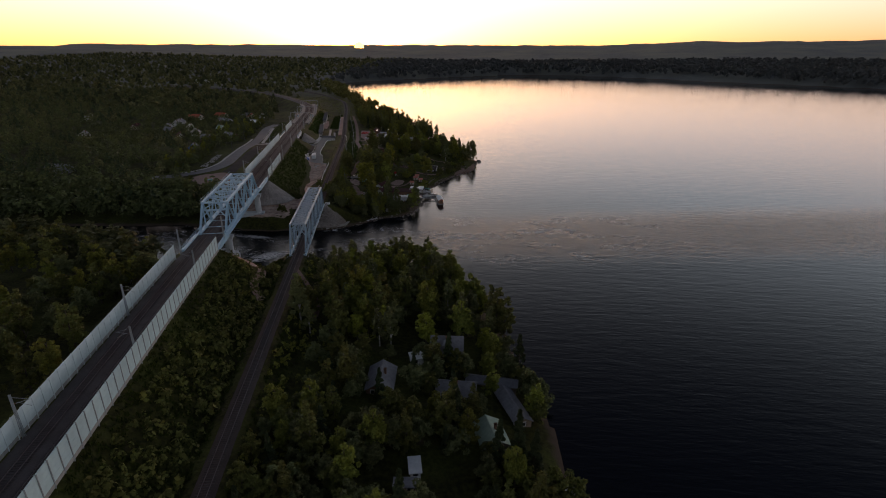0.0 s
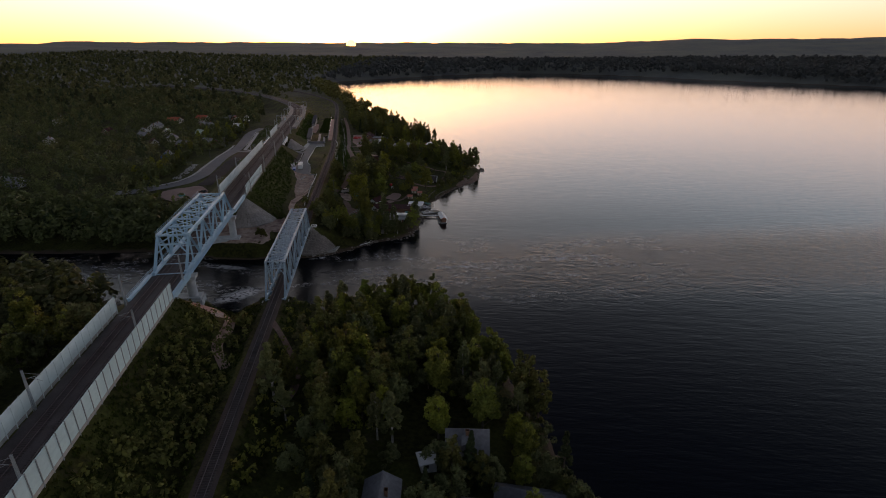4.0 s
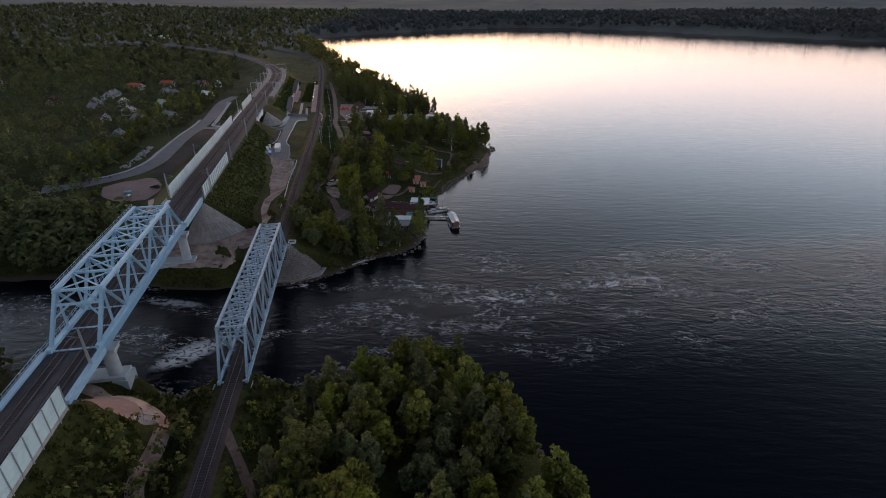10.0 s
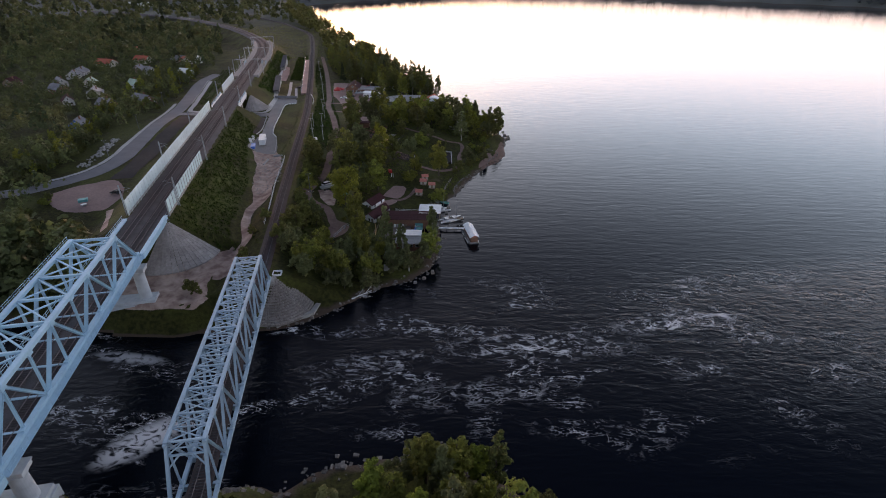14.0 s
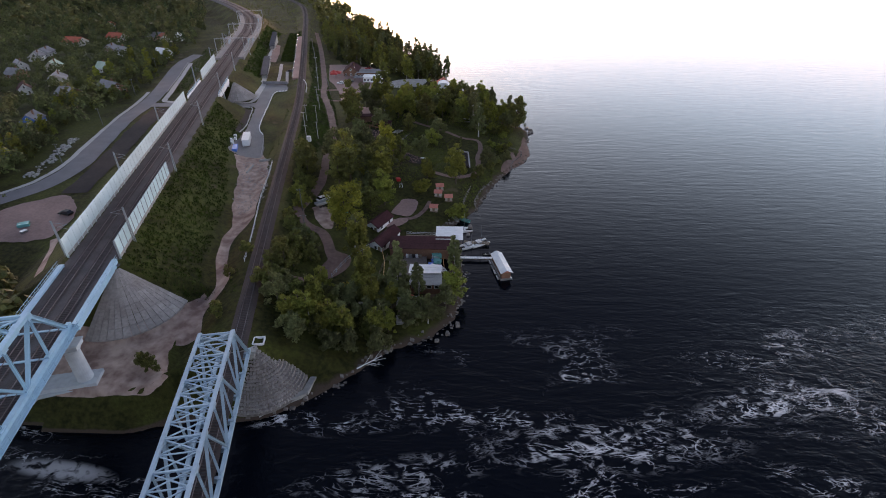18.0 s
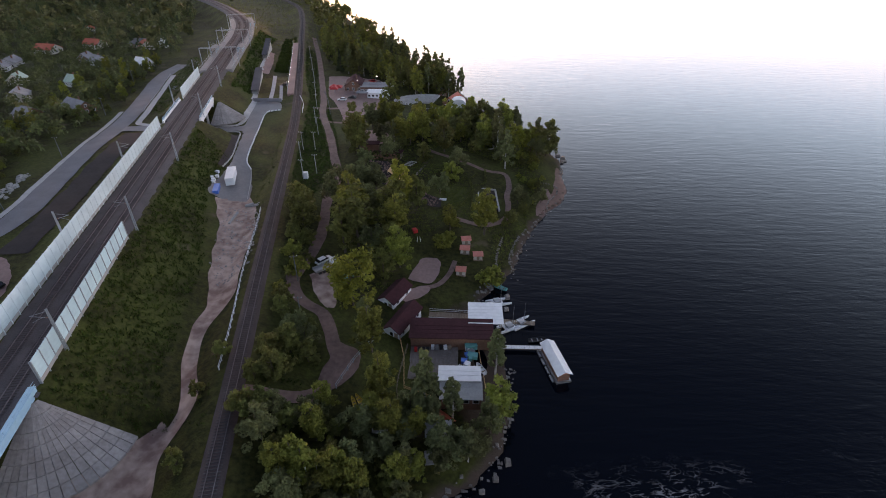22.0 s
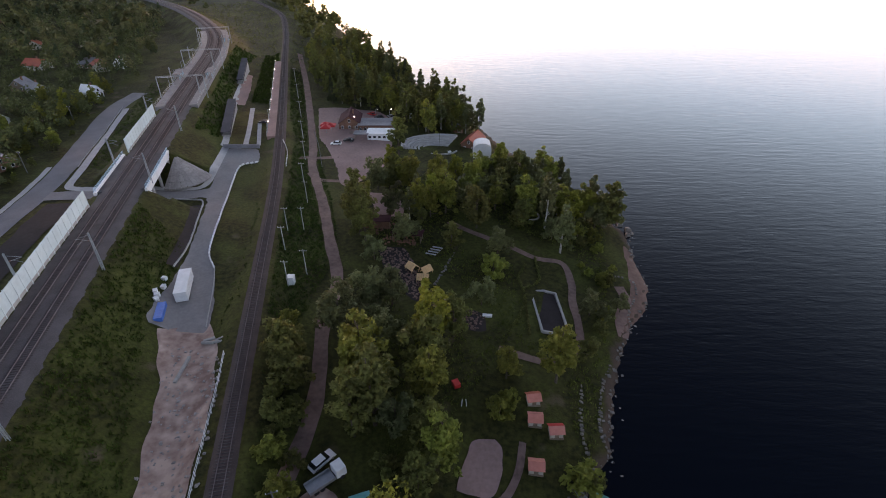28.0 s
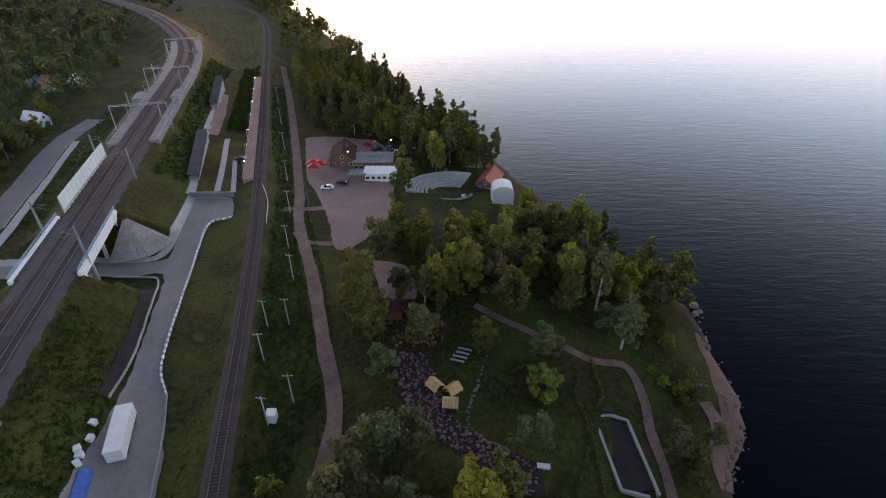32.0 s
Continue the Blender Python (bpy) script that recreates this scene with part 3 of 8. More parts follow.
    mix.inputs[6].default_value = (0.0010, 0.0026, 0.0060, 1); mix.inputs[7].default_value = (0.72, 0.71, 0.73, 1)
    l.new(foam, mix.inputs[0]); l.new(mix.outputs[2], b.inputs["Base Color"])
    l.new(math_node('ADD', rng(foam, 0, 1, 0.05, 0.7), math_node('MULTIPLY', outflow, 0.16)), b.inputs["Roughness"])
    return m


put("water", from_arrays("water", [(-2600, -900, 0), (2600, -900, 0), (2600, 4800, 0), (-2600, 4800, 0)], [(0, 1, 2, 3)]), water_material(),
    label="dark lake and river with rapids and foam", category="water", kind="structure")


def ribbon(name, line, w, material, label, category, lift=0.12, across=3, z=None):
    """A strip of road or path laid on the ground; line has x, y and may have the width third."""
    c = spline(line, 1.5)
    s = sides(c)
    ww = c[:, 2] if c.shape[1] > 2 else np.full(len(c), w)
    k = np.linspace(-0.5, 0.5, across)
    rough = 0.0 if material in ("asphalt", "paving", "lot") else 1.0
    jag = 1 + rough * (0.05 * np.sin(np.arange(len(c)) * 0.9) + 0.04 * np.sin(np.arange(len(c)) * 0.37 + 1))
    px = c[:, 0, None] + s[:, 0, None] * k * (ww * jag)[:, None]
    py = c[:, 1, None] + s[:, 1, None] * k * (ww * jag)[:, None]
    pz = ground_z(px, py) + lift if z is None else np.full(px.shape, z)
    v = np.stack([px, py, pz], -1).reshape(-1, 3)
    i = np.arange(len(v)).reshape(px.shape)
    f = np.stack([i[:-1, :-1], i[:-1, 1:], i[1:, 1:], i[1:, :-1]], -1).reshape(-1, 4)
    return put(name, from_arrays(name, v, f, True), material, label=label, category=category, kind="structure")


def patch(name, outline, material, label, category, lift=0.12, step=1.5):
    """A piece of yard laid on the ground inside an outline."""
    step = min(step, 0.5)
    o = np.array(outline, float)
    xs, ys = np.arange(o[:, 0].min(), o[:, 0].max() + step, step), np.arange(o[:, 1].min(), o[:, 1].max() + step, step)
    X, Y = np.meshgrid(xs, ys)
    v = np.stack([X, Y, ground_z(X, Y) + lift], -1).reshape(-1, 3)
    i = np.arange(X.size).reshape(X.shape)
    f = np.stack([i[:-1, :-1], i[:-1, 1:], i[1:, 1:], i[1:, :-1]], -1).reshape(-1, 4)
    o = o + 0.0
    ring = spline(np.vstack([o, o[:1]]), 0.6)[:, :2]
    ring = ring + 0.25 * np.stack([wave(ring[:, 0], ring[:, 1], 5, 8), wave(ring[:, 0], ring[:, 1], 5, 9)], 1)
    ins = inside(v[:, 0], v[:, 1], ring)
    f = f[ins[f].any(1)]
    for q in np.unique(f[~ins[f]]):
        k = np.argmin(np.hypot(ring[:, 0] - v[q, 0], ring[:, 1] - v[q, 1]))
        v[q, :2] = ring[k]
    v[:, 2] = ground_z(v[:, 0], v[:, 1]) + lift
    return put(name, from_arrays(name, v, f, True), material, label=label, category=category, kind="structure")


# ---------------- railway lines ----------------
def cut(c, lo, hi):
    return c[(c[:, 1] >= lo) & (c[:, 1] <= hi)]


def bed(name, c, profile, z, material, label):
    """Ballast: a profile of (offset, height) drawn along a line."""
    s = sides(c)
    v = np.stack([np.stack([c[:, 0] + s[:, 0] * o, c[:, 1] + s[:, 1] * o, np.full(len(c), z + h)], -1) for o, h in profile], 1)
    i = np.arange(v.shape[0] * v.shape[1]).reshape(v.shape[:2])
    f = np.stack([i[:-1, :-1], i[:-1, 1:], i[1:, 1:], i[1:, :-1]], -1).reshape(-1, 4)[:, ::-1]
    return put(name, from_arrays(name, v.reshape(-1, 3), f), material, label=label, category="track bed", kind="structure")


def railway(c, offsets, z, name, label):
    """Rails, each a part, and the sleepers under them."""
    track = empty(name, pose(0, 0, 0), label, "railway track", kind="structure")
    s = sides(c)
    for o in offsets:
        for g in (-0.76, 0.76):
            prof = [(-0.07, 0.0), (-0.04, 0.16), (0.04, 0.16), (0.07, 0.0)]
            v = np.stack([np.stack([c[:, 0] + s[:, 0] * (o + g + a), c[:, 1] + s[:, 1] * (o + g + a), np.full(len(c), z + 0.05 + h)], -1) for a, h in prof], 1)
            i = np.arange(v.shape[0] * 4).reshape(-1, 4)
            f = np.stack([i[:-1, :-1], i[:-1, 1:], i[1:, 1:], i[1:, :-1]], -1).reshape(-1, 4)[:, ::-1]
            part("rail", from_arrays("rail", v.reshape(-1, 3), f), "rail", track)
        n = len(c)
        at = np.arange(0, n - 1, 0.62)
        cx, cy = np.interp(at, np.arange(n), c[:, 0]), np.interp(at, np.arange(n), c[:, 1])
        sx, sy = np.interp(at, np.arange(n), s[:, 0]), np.interp(at, np.arange(n), s[:, 1])
        cx, cy = cx + sx * o, cy + sy * o
        corner = [(-1.35, -0.13, 0), (1.35, -0.13, 0), (1.35, 0.13, 0), (-1.35, 0.13, 0), (-1.3, -0.1, 0.07), (1.3, -0.1, 0.07), (1.3, 0.1, 0.07), (-1.3, 0.1, 0.07)]
        v = np.stack([np.stack([cx + sx * a - sy * b, cy + sy * a + sx * b, np.full(len(cx), z + h)], -1) for a, b, h in corner], 1)
        i = np.arange(v.shape[0] * 8).reshape(-1, 8)
        f = np.concatenate([i[:, q] for q in ([4, 5, 6, 7], [0, 1, 5, 4], [1, 2, 6, 5], [2, 3, 7, 6], [3, 0, 4, 7])])
        sl = part("sleepers", from_arrays("sleepers", v.reshape(-1, 3), f), "sleeper", track)
        tagged(sl, kind="stuff")
    return track


NT = 2.15
bed("track_bed_new_south", cut(NEW_LINE, -90, 149), [(-6.6, -0.75), (-5.0, 0.0), (5.0, 0.0), (6.6, -0.75)], NEW_Z, "ballast", "dark crushed-stone bed of the double track line")
bed("track_bed_new_north", cut(NEW_LINE, 251, 979), [(-6.6, -0.75), (-5.0, 0.0), (5.0, 0.0), (6.6, -0.75)], NEW_Z, "ballast", "dark crushed-stone bed of the double track line")
bed("track_bed_old_south", cut(OLD_LINE, -90, 165), [(-2.7, -0.7), (-1.75, 0.0), (1.75, 0.0), (2.7, -0.7)], OLD_Z, "ballast_old", "brown crushed-stone bed of the single track line")
bed("track_bed_old_north", cut(OLD_LINE, 233, 1005), [(-2.7, -0.7), (-1.75, 0.0), (1.75, 0.0), (2.7, -0.7)], OLD_Z, "ballast_old", "brown crushed-stone bed of the single track line")
railway(cut(NEW_LINE, -90, 970), (-NT, NT), NEW_Z + 0.02, "railway_track", "two parallel railway tracks on concrete sleepers")
railway(cut(OLD_LINE, -90, 1000), (0,), OLD_Z + 0.02, "railway_track", "single railway track with rusty rails")

# ---------------- places kept free of plants ----------------
BARE = [[tuple(q) for q in YARD_NORTH], [tuple(q) for q in YARD_SOUTH],
        [(-112, 238), (-84, 228), (-82, 240), (-88, 258), (-96, 246), (-112, 243)],
        [(-150, 398), (-131, 402), (-121, 372), (-118, 340), (-104, 340), (-111, 364), (-117, 375), (-125, 428), (-122, 448), (-140, 448), (-134, 412), (-150, 412)],
        [(-118, 342), (-98, 336), (-90, 298), (-86, 258), (-93, 258), (-99, 282), (-104, 305)],
        [(-115, 503), (-100, 506), (-72, 500), (-70, 440), (-74, 415), (-80, 392), (-66, 392), (-66, 410), (-94, 412), (-108, 462)],
        [(-70, 470), (-66, 444), (-44, 442), (-30, 445), (-30, 478), (-60, 480)],
        [(-74, 378), (-64, 380), (-40, 352), (-44, 343), (-62, 350), (-72, 362)],
        [(-50, 392), (-44, 398), (-16, 382), (-16, 345), (-34, 345), (-34, 372), (-50, 380)],
        [(-52, 320), (-40, 340), (-28, 336), (-28, 300), (-44, 298), (-56, 306)],
        [(-61, 296), (-50, 310), (-26, 300), (-26, 282), (-32, 264), (-49, 264), (-52, 284)],
        [(-67, 284), (-58, 280), (-58, 268), (-66, 262), (-78, 259), (-78, 264), (-66, 268)],
        [(-4, 105), (7, 105), (7, 116), (-4, 116)], [(-18, 88), (-9.5, 88), (-9.5, 101), (-18, 101)], [(-1, 91), (11, 91), (11, 100), (-1, 100)], [(16, 85), (24, 85), (22, 101), (14, 101)], [(9.5, 74), (18, 74), (18, 86), (9.5, 86)],
        [(-158, 280), (-140, 300), (-150, 420), (-170, 520), (-230, 540), (-216, 500), (-190, 410), (-174, 320), (-174, 290)],
        [(-168, 470), (-118, 440), (-118, 460), (-150, 585), (-160, 590), (-172, 560)],
        [(-98, 345), (-86, 345), (-90, 405), (-100, 405)],
        [(-68, 426), (-42, 424), (-34, 446), (-72, 446)],
        [(-172, 300), (-168, 268), (-140, 268), (-142, 300), (-156, 312)],
        [(-62, 261), (-51, 261), (-51, 270), (-62, 270)],
        [(-43, 264.5), (-31, 264.5), (-31, 290), (-43, 290)],
        [(-10, 56), (12, 56), (12, 72), (-10, 72)]]
WAYS = [[(-152, 620), (-129.5, 542), (-107.2, 456.3), (-101.5, 430), (-92, 401.7), (-85, 377.6), (-81.5, 366.8), (-80, 358), (-80.5, 345), (-78.4, 329), (-78, 319), (-79, 308), (-79.5, 301),
         (-77, 295), (-74, 292.5), (-69.8, 290), (-67, 285), (-65, 280), (-62.8, 275), (-63.2, 270), (-67, 264.8), (-73, 262.2), (-78, 261.6)],
        [(-52, 393), (-44.6, 387), (-35.2, 381), (-27.6, 376.6), (-20.5, 375.6), (-19.4, 367), (-20.6, 360), (-20.8, 352), (-22.5, 344), (-30, 338.5), (-42, 341)],
        [(-93.7, 164), (-81.8, 159.5), (-74, 157), (-69.5, 153), (-67.5, 147), (-66, 138), (-60, 130)],
        [(-57.5, 153), (-50, 144), (-44, 135.5), (-41, 126), (-41.5, 118)]]
# houses of the village: place, size, turn, wall, roof
VH = [(-253, 441, 9, 11, 30, "cream", "slate"), (-309, 510, 9, 10, 10, "whitewash", "slate"), (-228, 413, 8, 9, 70, "brick_wall", "slate"), (-217, 372, 7, 8, 15, "blue", "slate"), (-257, 421, 6, 7, 40, "whitewash", "roof_brown"),
      (-313, 548, 10, 14, 80, "cream", "roof_red"), (-254, 563, 9, 10, 35, "cream", "roof_red"), (-271, 523, 7, 8, 5, "wood", "slate"), (-259, 516, 7, 9, 60, "whitewash", "slate"), (-306, 498, 8, 8, 20, "whitewash", "slate"),
      (-285, 452, 8, 9, 75, "brick_wall", "slate"), (-262, 569, 8, 11, 80, "wood", "slate"), (-246, 570, 5, 6, 10, "white", "white"), (-275, 470, 7, 8, 15, "cream", "roof_green"),
      (-296, 470, 7, 9, 50, "whitewash", "slate"), (-330, 470, 8, 8, 0, "wood", "roof_brown"), (-243, 468, 6, 7, 65, "whitewash", "roof_green"), (-345, 420, 9, 9, 30, "whitewash", "slate"), (-380, 330, 8, 10, 60, "white", "white"),
      (-270, 300, 8, 16, 85, "slate", "slate"), (-420, 520, 9, 10, 20, "whitewash", "slate"), (-450, 560, 9, 10, 50, "cream", "slate"), (-520, 470, 8, 9, 70, "whitewash", "slate"), (-330, 620, 8, 10, 30, "cream", "roof_red"),
      (-212.6, 424.5, 9, 14, 60, "brick_wall", "slate"), (-292, 566, 9, 13, 75, "cream", "roof_red"), (-228.6, 511.6, 5, 10, 70, "white", "white")]

# ---------------- bridges ----------------
def line_pose(c, y, z, off=0.0):
    """A pose on a line at the given y: local y runs along it, local x to its right."""
    i = int(np.argmin(np.abs(c[:, 1] - y)))
    d = c[min(i + 3, len(c) - 1)] - c[max(i - 3, 0)]
    yaw = math.atan2(-d[0], d[1])
    x = c[i, 0] + (y - c[i, 1]) * d[0] / d[1]
    return pose(x, y, z, 0, 0, math.degrees(yaw)) @ Matrix.Translation((off, 0, 0))


def bar(name, a, b, w, h, material, parent, label=""):
    return part(name, Kit().beam(a, b, w, h), material, parent, label)


def i_bar(name, a, b, w, h, material, parent, up=(1, 0, 0)):
    """An I-shaped member: two flanges and a web."""
    k = Kit()
    a, b = Vector(a), Vector(b)
    d = (b - a).normalized()
    s = d.cross(Vector(up)).normalized()
    for q in (-1, 1):
        k.beam(a + s * q * h * 0.45, b + s * q * h * 0.45, w, h * 0.12, up=s)
    k.beam(a, b, w * 0.25, h * 0.9, up=s)
    return part(name, k, material, parent)


def truss(name, m, half, n, pitch, zb, zt, end, mat_name, label, sizes, lattice):
    """A through truss: chords, end posts, diagonals, verticals, top bracing and cross girders, each a part."""
    cw, ch, dw, lw = sizes
    base = empty(name, m, label, "bridge")
    tops = list(range(1, n)) if end else list(range(0, n + 1))
    y = lambda i: i * pitch
    for sx in (-half, half):
        k = Kit().beam((sx, -0.6, zb), (sx, n * pitch + 0.6, zb), cw, ch * 1.5)
        k.beam((sx, -0.6, zb + ch * 0.75), (sx, n * pitch + 0.6, zb + ch * 0.75), cw * 1.35, 0.07)
        part("bottom_chord", k, mat_name, base)
        k = Kit().beam((sx, y(tops[0]) - 0.3, zt), (sx, y(tops[-1]) + 0.3, zt), cw, ch)
        k.beam((sx, y(tops[0]) - 0.3, zt + ch / 2 + 0.03), (sx, y(tops[-1]) + 0.3, zt + ch / 2 + 0.03), cw * 1.25, 0.06)
        part("top_chord", k, mat_name, base)
        for i in range(n):
            up = (i % 2 == 0)
            a, b = ((sx, y(i), zb), (sx, y(i + 1), zt)) if up else ((sx, y(i), zt), (sx, y(i + 1), zb))
            first = end and i in (0, n - 1)
            i_bar("end_post" if first else "diagonal", a, b, cw * (1.0 if first else 0.85), cw * (0.95 if first else dw), mat_name, base)
        for i in tops:
            if 0 < i < n:
                i_bar("vertical", (sx, y(i), zb), (sx, y(i), zt), cw * 0.6, cw * 0.5, mat_name, base)
            elif not end:
                i_bar("end_post", (sx, y(i), zb), (sx, y(i), zt), cw * 0.95, cw * 0.95, mat_name, base)
        for i in range(0, n + 1):
            g = Kit().box(sx - 0.04 - cw / 2, y(i) - 0.8, zb - 0.2, sx + 0.04 + cw / 2, y(i) + 0.8, zb + ch * 1.2)
            part("gusset", g, mat_name, base)
        for i in tops:
            part("gusset", Kit().box(sx - 0.04 - cw / 2, y(i) - 0.7, zt - ch * 1.1, sx + 0.04 + cw / 2, y(i) + 0.7, zt + 0.1), mat_name, base)
    for i in tops:
        bar("top_strut", (-half, y(i), zt), (half, y(i), zt), lw, lw * 1.3, mat_name, base)
        if lattice:
            bar("sway_strut", (-half, y(i), zt - 1.5), (half, y(i), zt - 1.5), lw * 0.7, lw * 0.7, mat_name, base)
            for q in (-1, 1):
                bar("sway_brace", (q * half, y(i), zt - 1.5), (0, y(i), zt), lw * 0.6, lw * 0.6, mat_name, base)
    for i, j in zip(tops[:-1], tops[1:]):
        if lattice:
            mid = (y(i) + y(j)) / 2
            bar("top_strut", (-half, mid, zt), (half, mid, zt), lw * 0.7, lw * 0.7, mat_name, base)
            spans = ((y(i), mid), (mid, y(j)))
        else:
            spans = ((y(i), y(j)),)
        for a, b in spans:
            bar("lateral_brace", (-half, a, zt), (half, b, zt), lw * 0.75, lw * 0.6, mat_name, base)
            bar("lateral_brace", (half, a, zt - 0.02), (-half, b, zt - 0.02), lw * 0.75, lw * 0.6, mat_name, base)
    for i in (tops[0], tops[-1]):
        zz = zt - (2.4 if not lattice else 1.9)
        yy = y(i) + (0 if not end else (-1 if i == tops[0] else 1) * pitch * (zt - zz) / (zt - zb))
        bar("portal_beam", (-half, yy, zz), (half, yy, zz), lw, lw * 1.2, mat_name, base)
        for q in (-1, 1):
            yk = y(i) + (yy - y(i)) * 2.0
            bar("portal_knee", (q * half, yk, zz - (zt - zz)), (q * half * 0.35, yy, zz), lw * 0.8, lw * 0.8, mat_name, base)
            bar("portal_knee", (q * half, yy, zz), (0, y(i), zt), lw * 0.7, lw * 0.7, mat_name, base)
    for i in range(0, n + 1):
        bar("floor_beam", (-half, y(i), zb - 0.5), (half, y(i), zb - 0.5), 0.5, 1.1, mat_name, base)
    return base


MN = line_pose(NEW_LINE, 164.5, NEW_Z)
new_truss = truss("truss_railway_bridge", MN, 4.65, 8, 8.3, 0.1, 9.95, True, "steel",
                  "pale blue steel truss bridge of the double track line", (0.72, 0.75, 0.62, 0.42), False)
part("deck", Kit().box(-4.3, -0.5, -0.55, 4.3, 66.9, -0.06), "ballast", new_truss, "dark ballasted deck")
for sx in (-1, 1):
    k = Kit().box(sx * 5.05, -0.6, -0.25, sx * 6.35, 67.0, -0.15)
    part("walkway", k, "steel", new_truss)
    k = Kit()
    for h in (0.55, 1.1):
        k.beam((sx * 6.3, -0.6, h), (sx * 6.3, 67.0, h), 0.06)
    for q in range(0, 34):
        k.beam((sx * 6.3, q * 2.0, -0.2), (sx * 6.3, q * 2.0, 1.1), 0.06)
    part("railing", k, "steel", new_truss)
k = Kit()
for h in (0.6, 1.1):
    k.beam((-5.2, 8.3, 10.1 + h), (-5.2, 58.1, 10.1 + h), 0.05)
for q in range(0, 26):
    k.beam((-5.2, 8.3 + q * 1.99, 10.0), (-5.2, 8.3 + q * 1.99, 11.2), 0.05)
part("top_railing", k, "steel", new_truss)


def girder_span(y0, y1, label):
    """A short deck span on plate girders, with edge beams and railings."""
    m = line_pose(NEW_LINE, y0, NEW_Z)
    L = y1 - y0
    L *= 1.028
    b = empty("girder_bridge", m, label, "bridge")
    part("deck", Kit().box(-5.2, 0, -0.5, 5.2, L, -0.06), "ballast", b, "dark ballasted deck")
    for sx in (-1, 1):
        k = Kit().box(sx * 3.4 - 0.3, 0, -2.5, sx * 3.4 + 0.3, L, -0.5)
        for q in range(int(L / 2)):
            k.box(sx * 3.4 - 0.42, 1 + q * 2.0, -2.4, sx * 3.4 + 0.42, 1.08 + q * 2.0, -0.6)
        part("girder", k, "steel", b)
        k = Kit().box(sx * 5.6 - 0.45, 0, -1.1, sx * 5.6 + 0.45, L, 0.45)
        k.box(sx * 5.6 - 0.6, 0, 0.45, sx * 5.6 + 0.6, L, 0.55)
        part("edge_beam", k, "steel", b)
        k = Kit()
        for h in (0.9, 1.5):
            k.beam((sx * 6.15, 0, h), (sx * 6.15, L, h), 0.06)
        for q in range(int(L / 1.5) + 1):
            k.beam((sx * 6.15, q * 1.5, 0.2), (sx * 6.15, q * 1.5, 1.5), 0.06)
        part("railing", k, "steel", b)
    return b


girder_span(147.5, 163.8, "pale blue girder span on the south bank")
girder_span(229.6, 252.5, "pale blue girder span on the north bank")


def pier(y, foot):
    """A pier on a footing whose top lies at the height foot."""
    m = line_pose(NEW_LINE, y, 0)
    b = empty("bridge_pier", m, "pale blue-grey concrete pier with two round columns on a footing", "pier", "piers of the new bridge")
    k = Kit().box(-7.4, -2.5, foot - 3.5, 7.4, 2.5, foot - 0.9).box(-7.0, -2.1, foot - 0.9, 7.0, 2.1, foot)
    part("footing", k, "pier", b)
    for sx in (-1, 1):
        k = Kit().tube((sx * 4.4, 0, foot - 0.1), (sx * 4.4, 0, NEW_Z - 3.0), 1.5, 1.35, 24)
        k.tube((sx * 4.4, 0, NEW_Z - 4.2), (sx * 4.4, 0, NEW_Z - 3.0), 1.4, 1.9, 24)
        part("column", k, "pier", b)
    k = Kit().box(-6.3, -1.5, NEW_Z - 3.1, 6.3, 1.5, NEW_Z - 2.2).box(-6.5, -1.7, NEW_Z - 2.2, 6.5, 1.7, NEW_Z - 2.0)
    part("cap", k, "pier", b)
    for sx in (-1, 1):
        part("bearing", Kit().box(sx * 4.4 - 0.5, -0.9, NEW_Z - 2.0, sx * 4.4 + 0.5, 0.9, NEW_Z - 0.7), "post", b)


pier(167.4, 9.7)
pier(227.2, 7.6)

MO = line_pose(OLD_LINE, 165.4, OLD_Z)
old_truss = truss("truss_railway_bridge", MO, 2.9, 12, 5.7, -0.2, 10.3, True, "steel_old",
                  "grey-blue latticed steel truss bridge of the single track", (0.5, 0.5, 0.62, 0.26), True)
part("deck", Kit().box(-1.9, -0.5, -0.35, 1.9, 68.8, -0.05), "ballast_old", old_truss, "dark timber and ballast deck")
for sx in (-1, 1):
    k = Kit().beam((sx * 0.9, -0.5, -0.8), (sx * 0.9, 68.8, -0.8), 0.35, 0.9)
    part("stringer", k, "steel_old", old_truss)
for y in (164.4, 234.2):
    m = line_pose(OLD_LINE, y, 0)
    b = empty("bridge_abutment", m, "grey stone abutment of the old bridge", "abutment", "abutments of the old bridge")
    part("wall", Kit().box(-3.8, -1.8, -1, 3.8, 1.8, OLD_Z - 0.9), "concrete", b)
    part("bearing_shelf", Kit().box(-4.1, -1.2, OLD_Z - 0.9, 4.1, 1.2, OLD_Z - 0.6), "concrete", b)


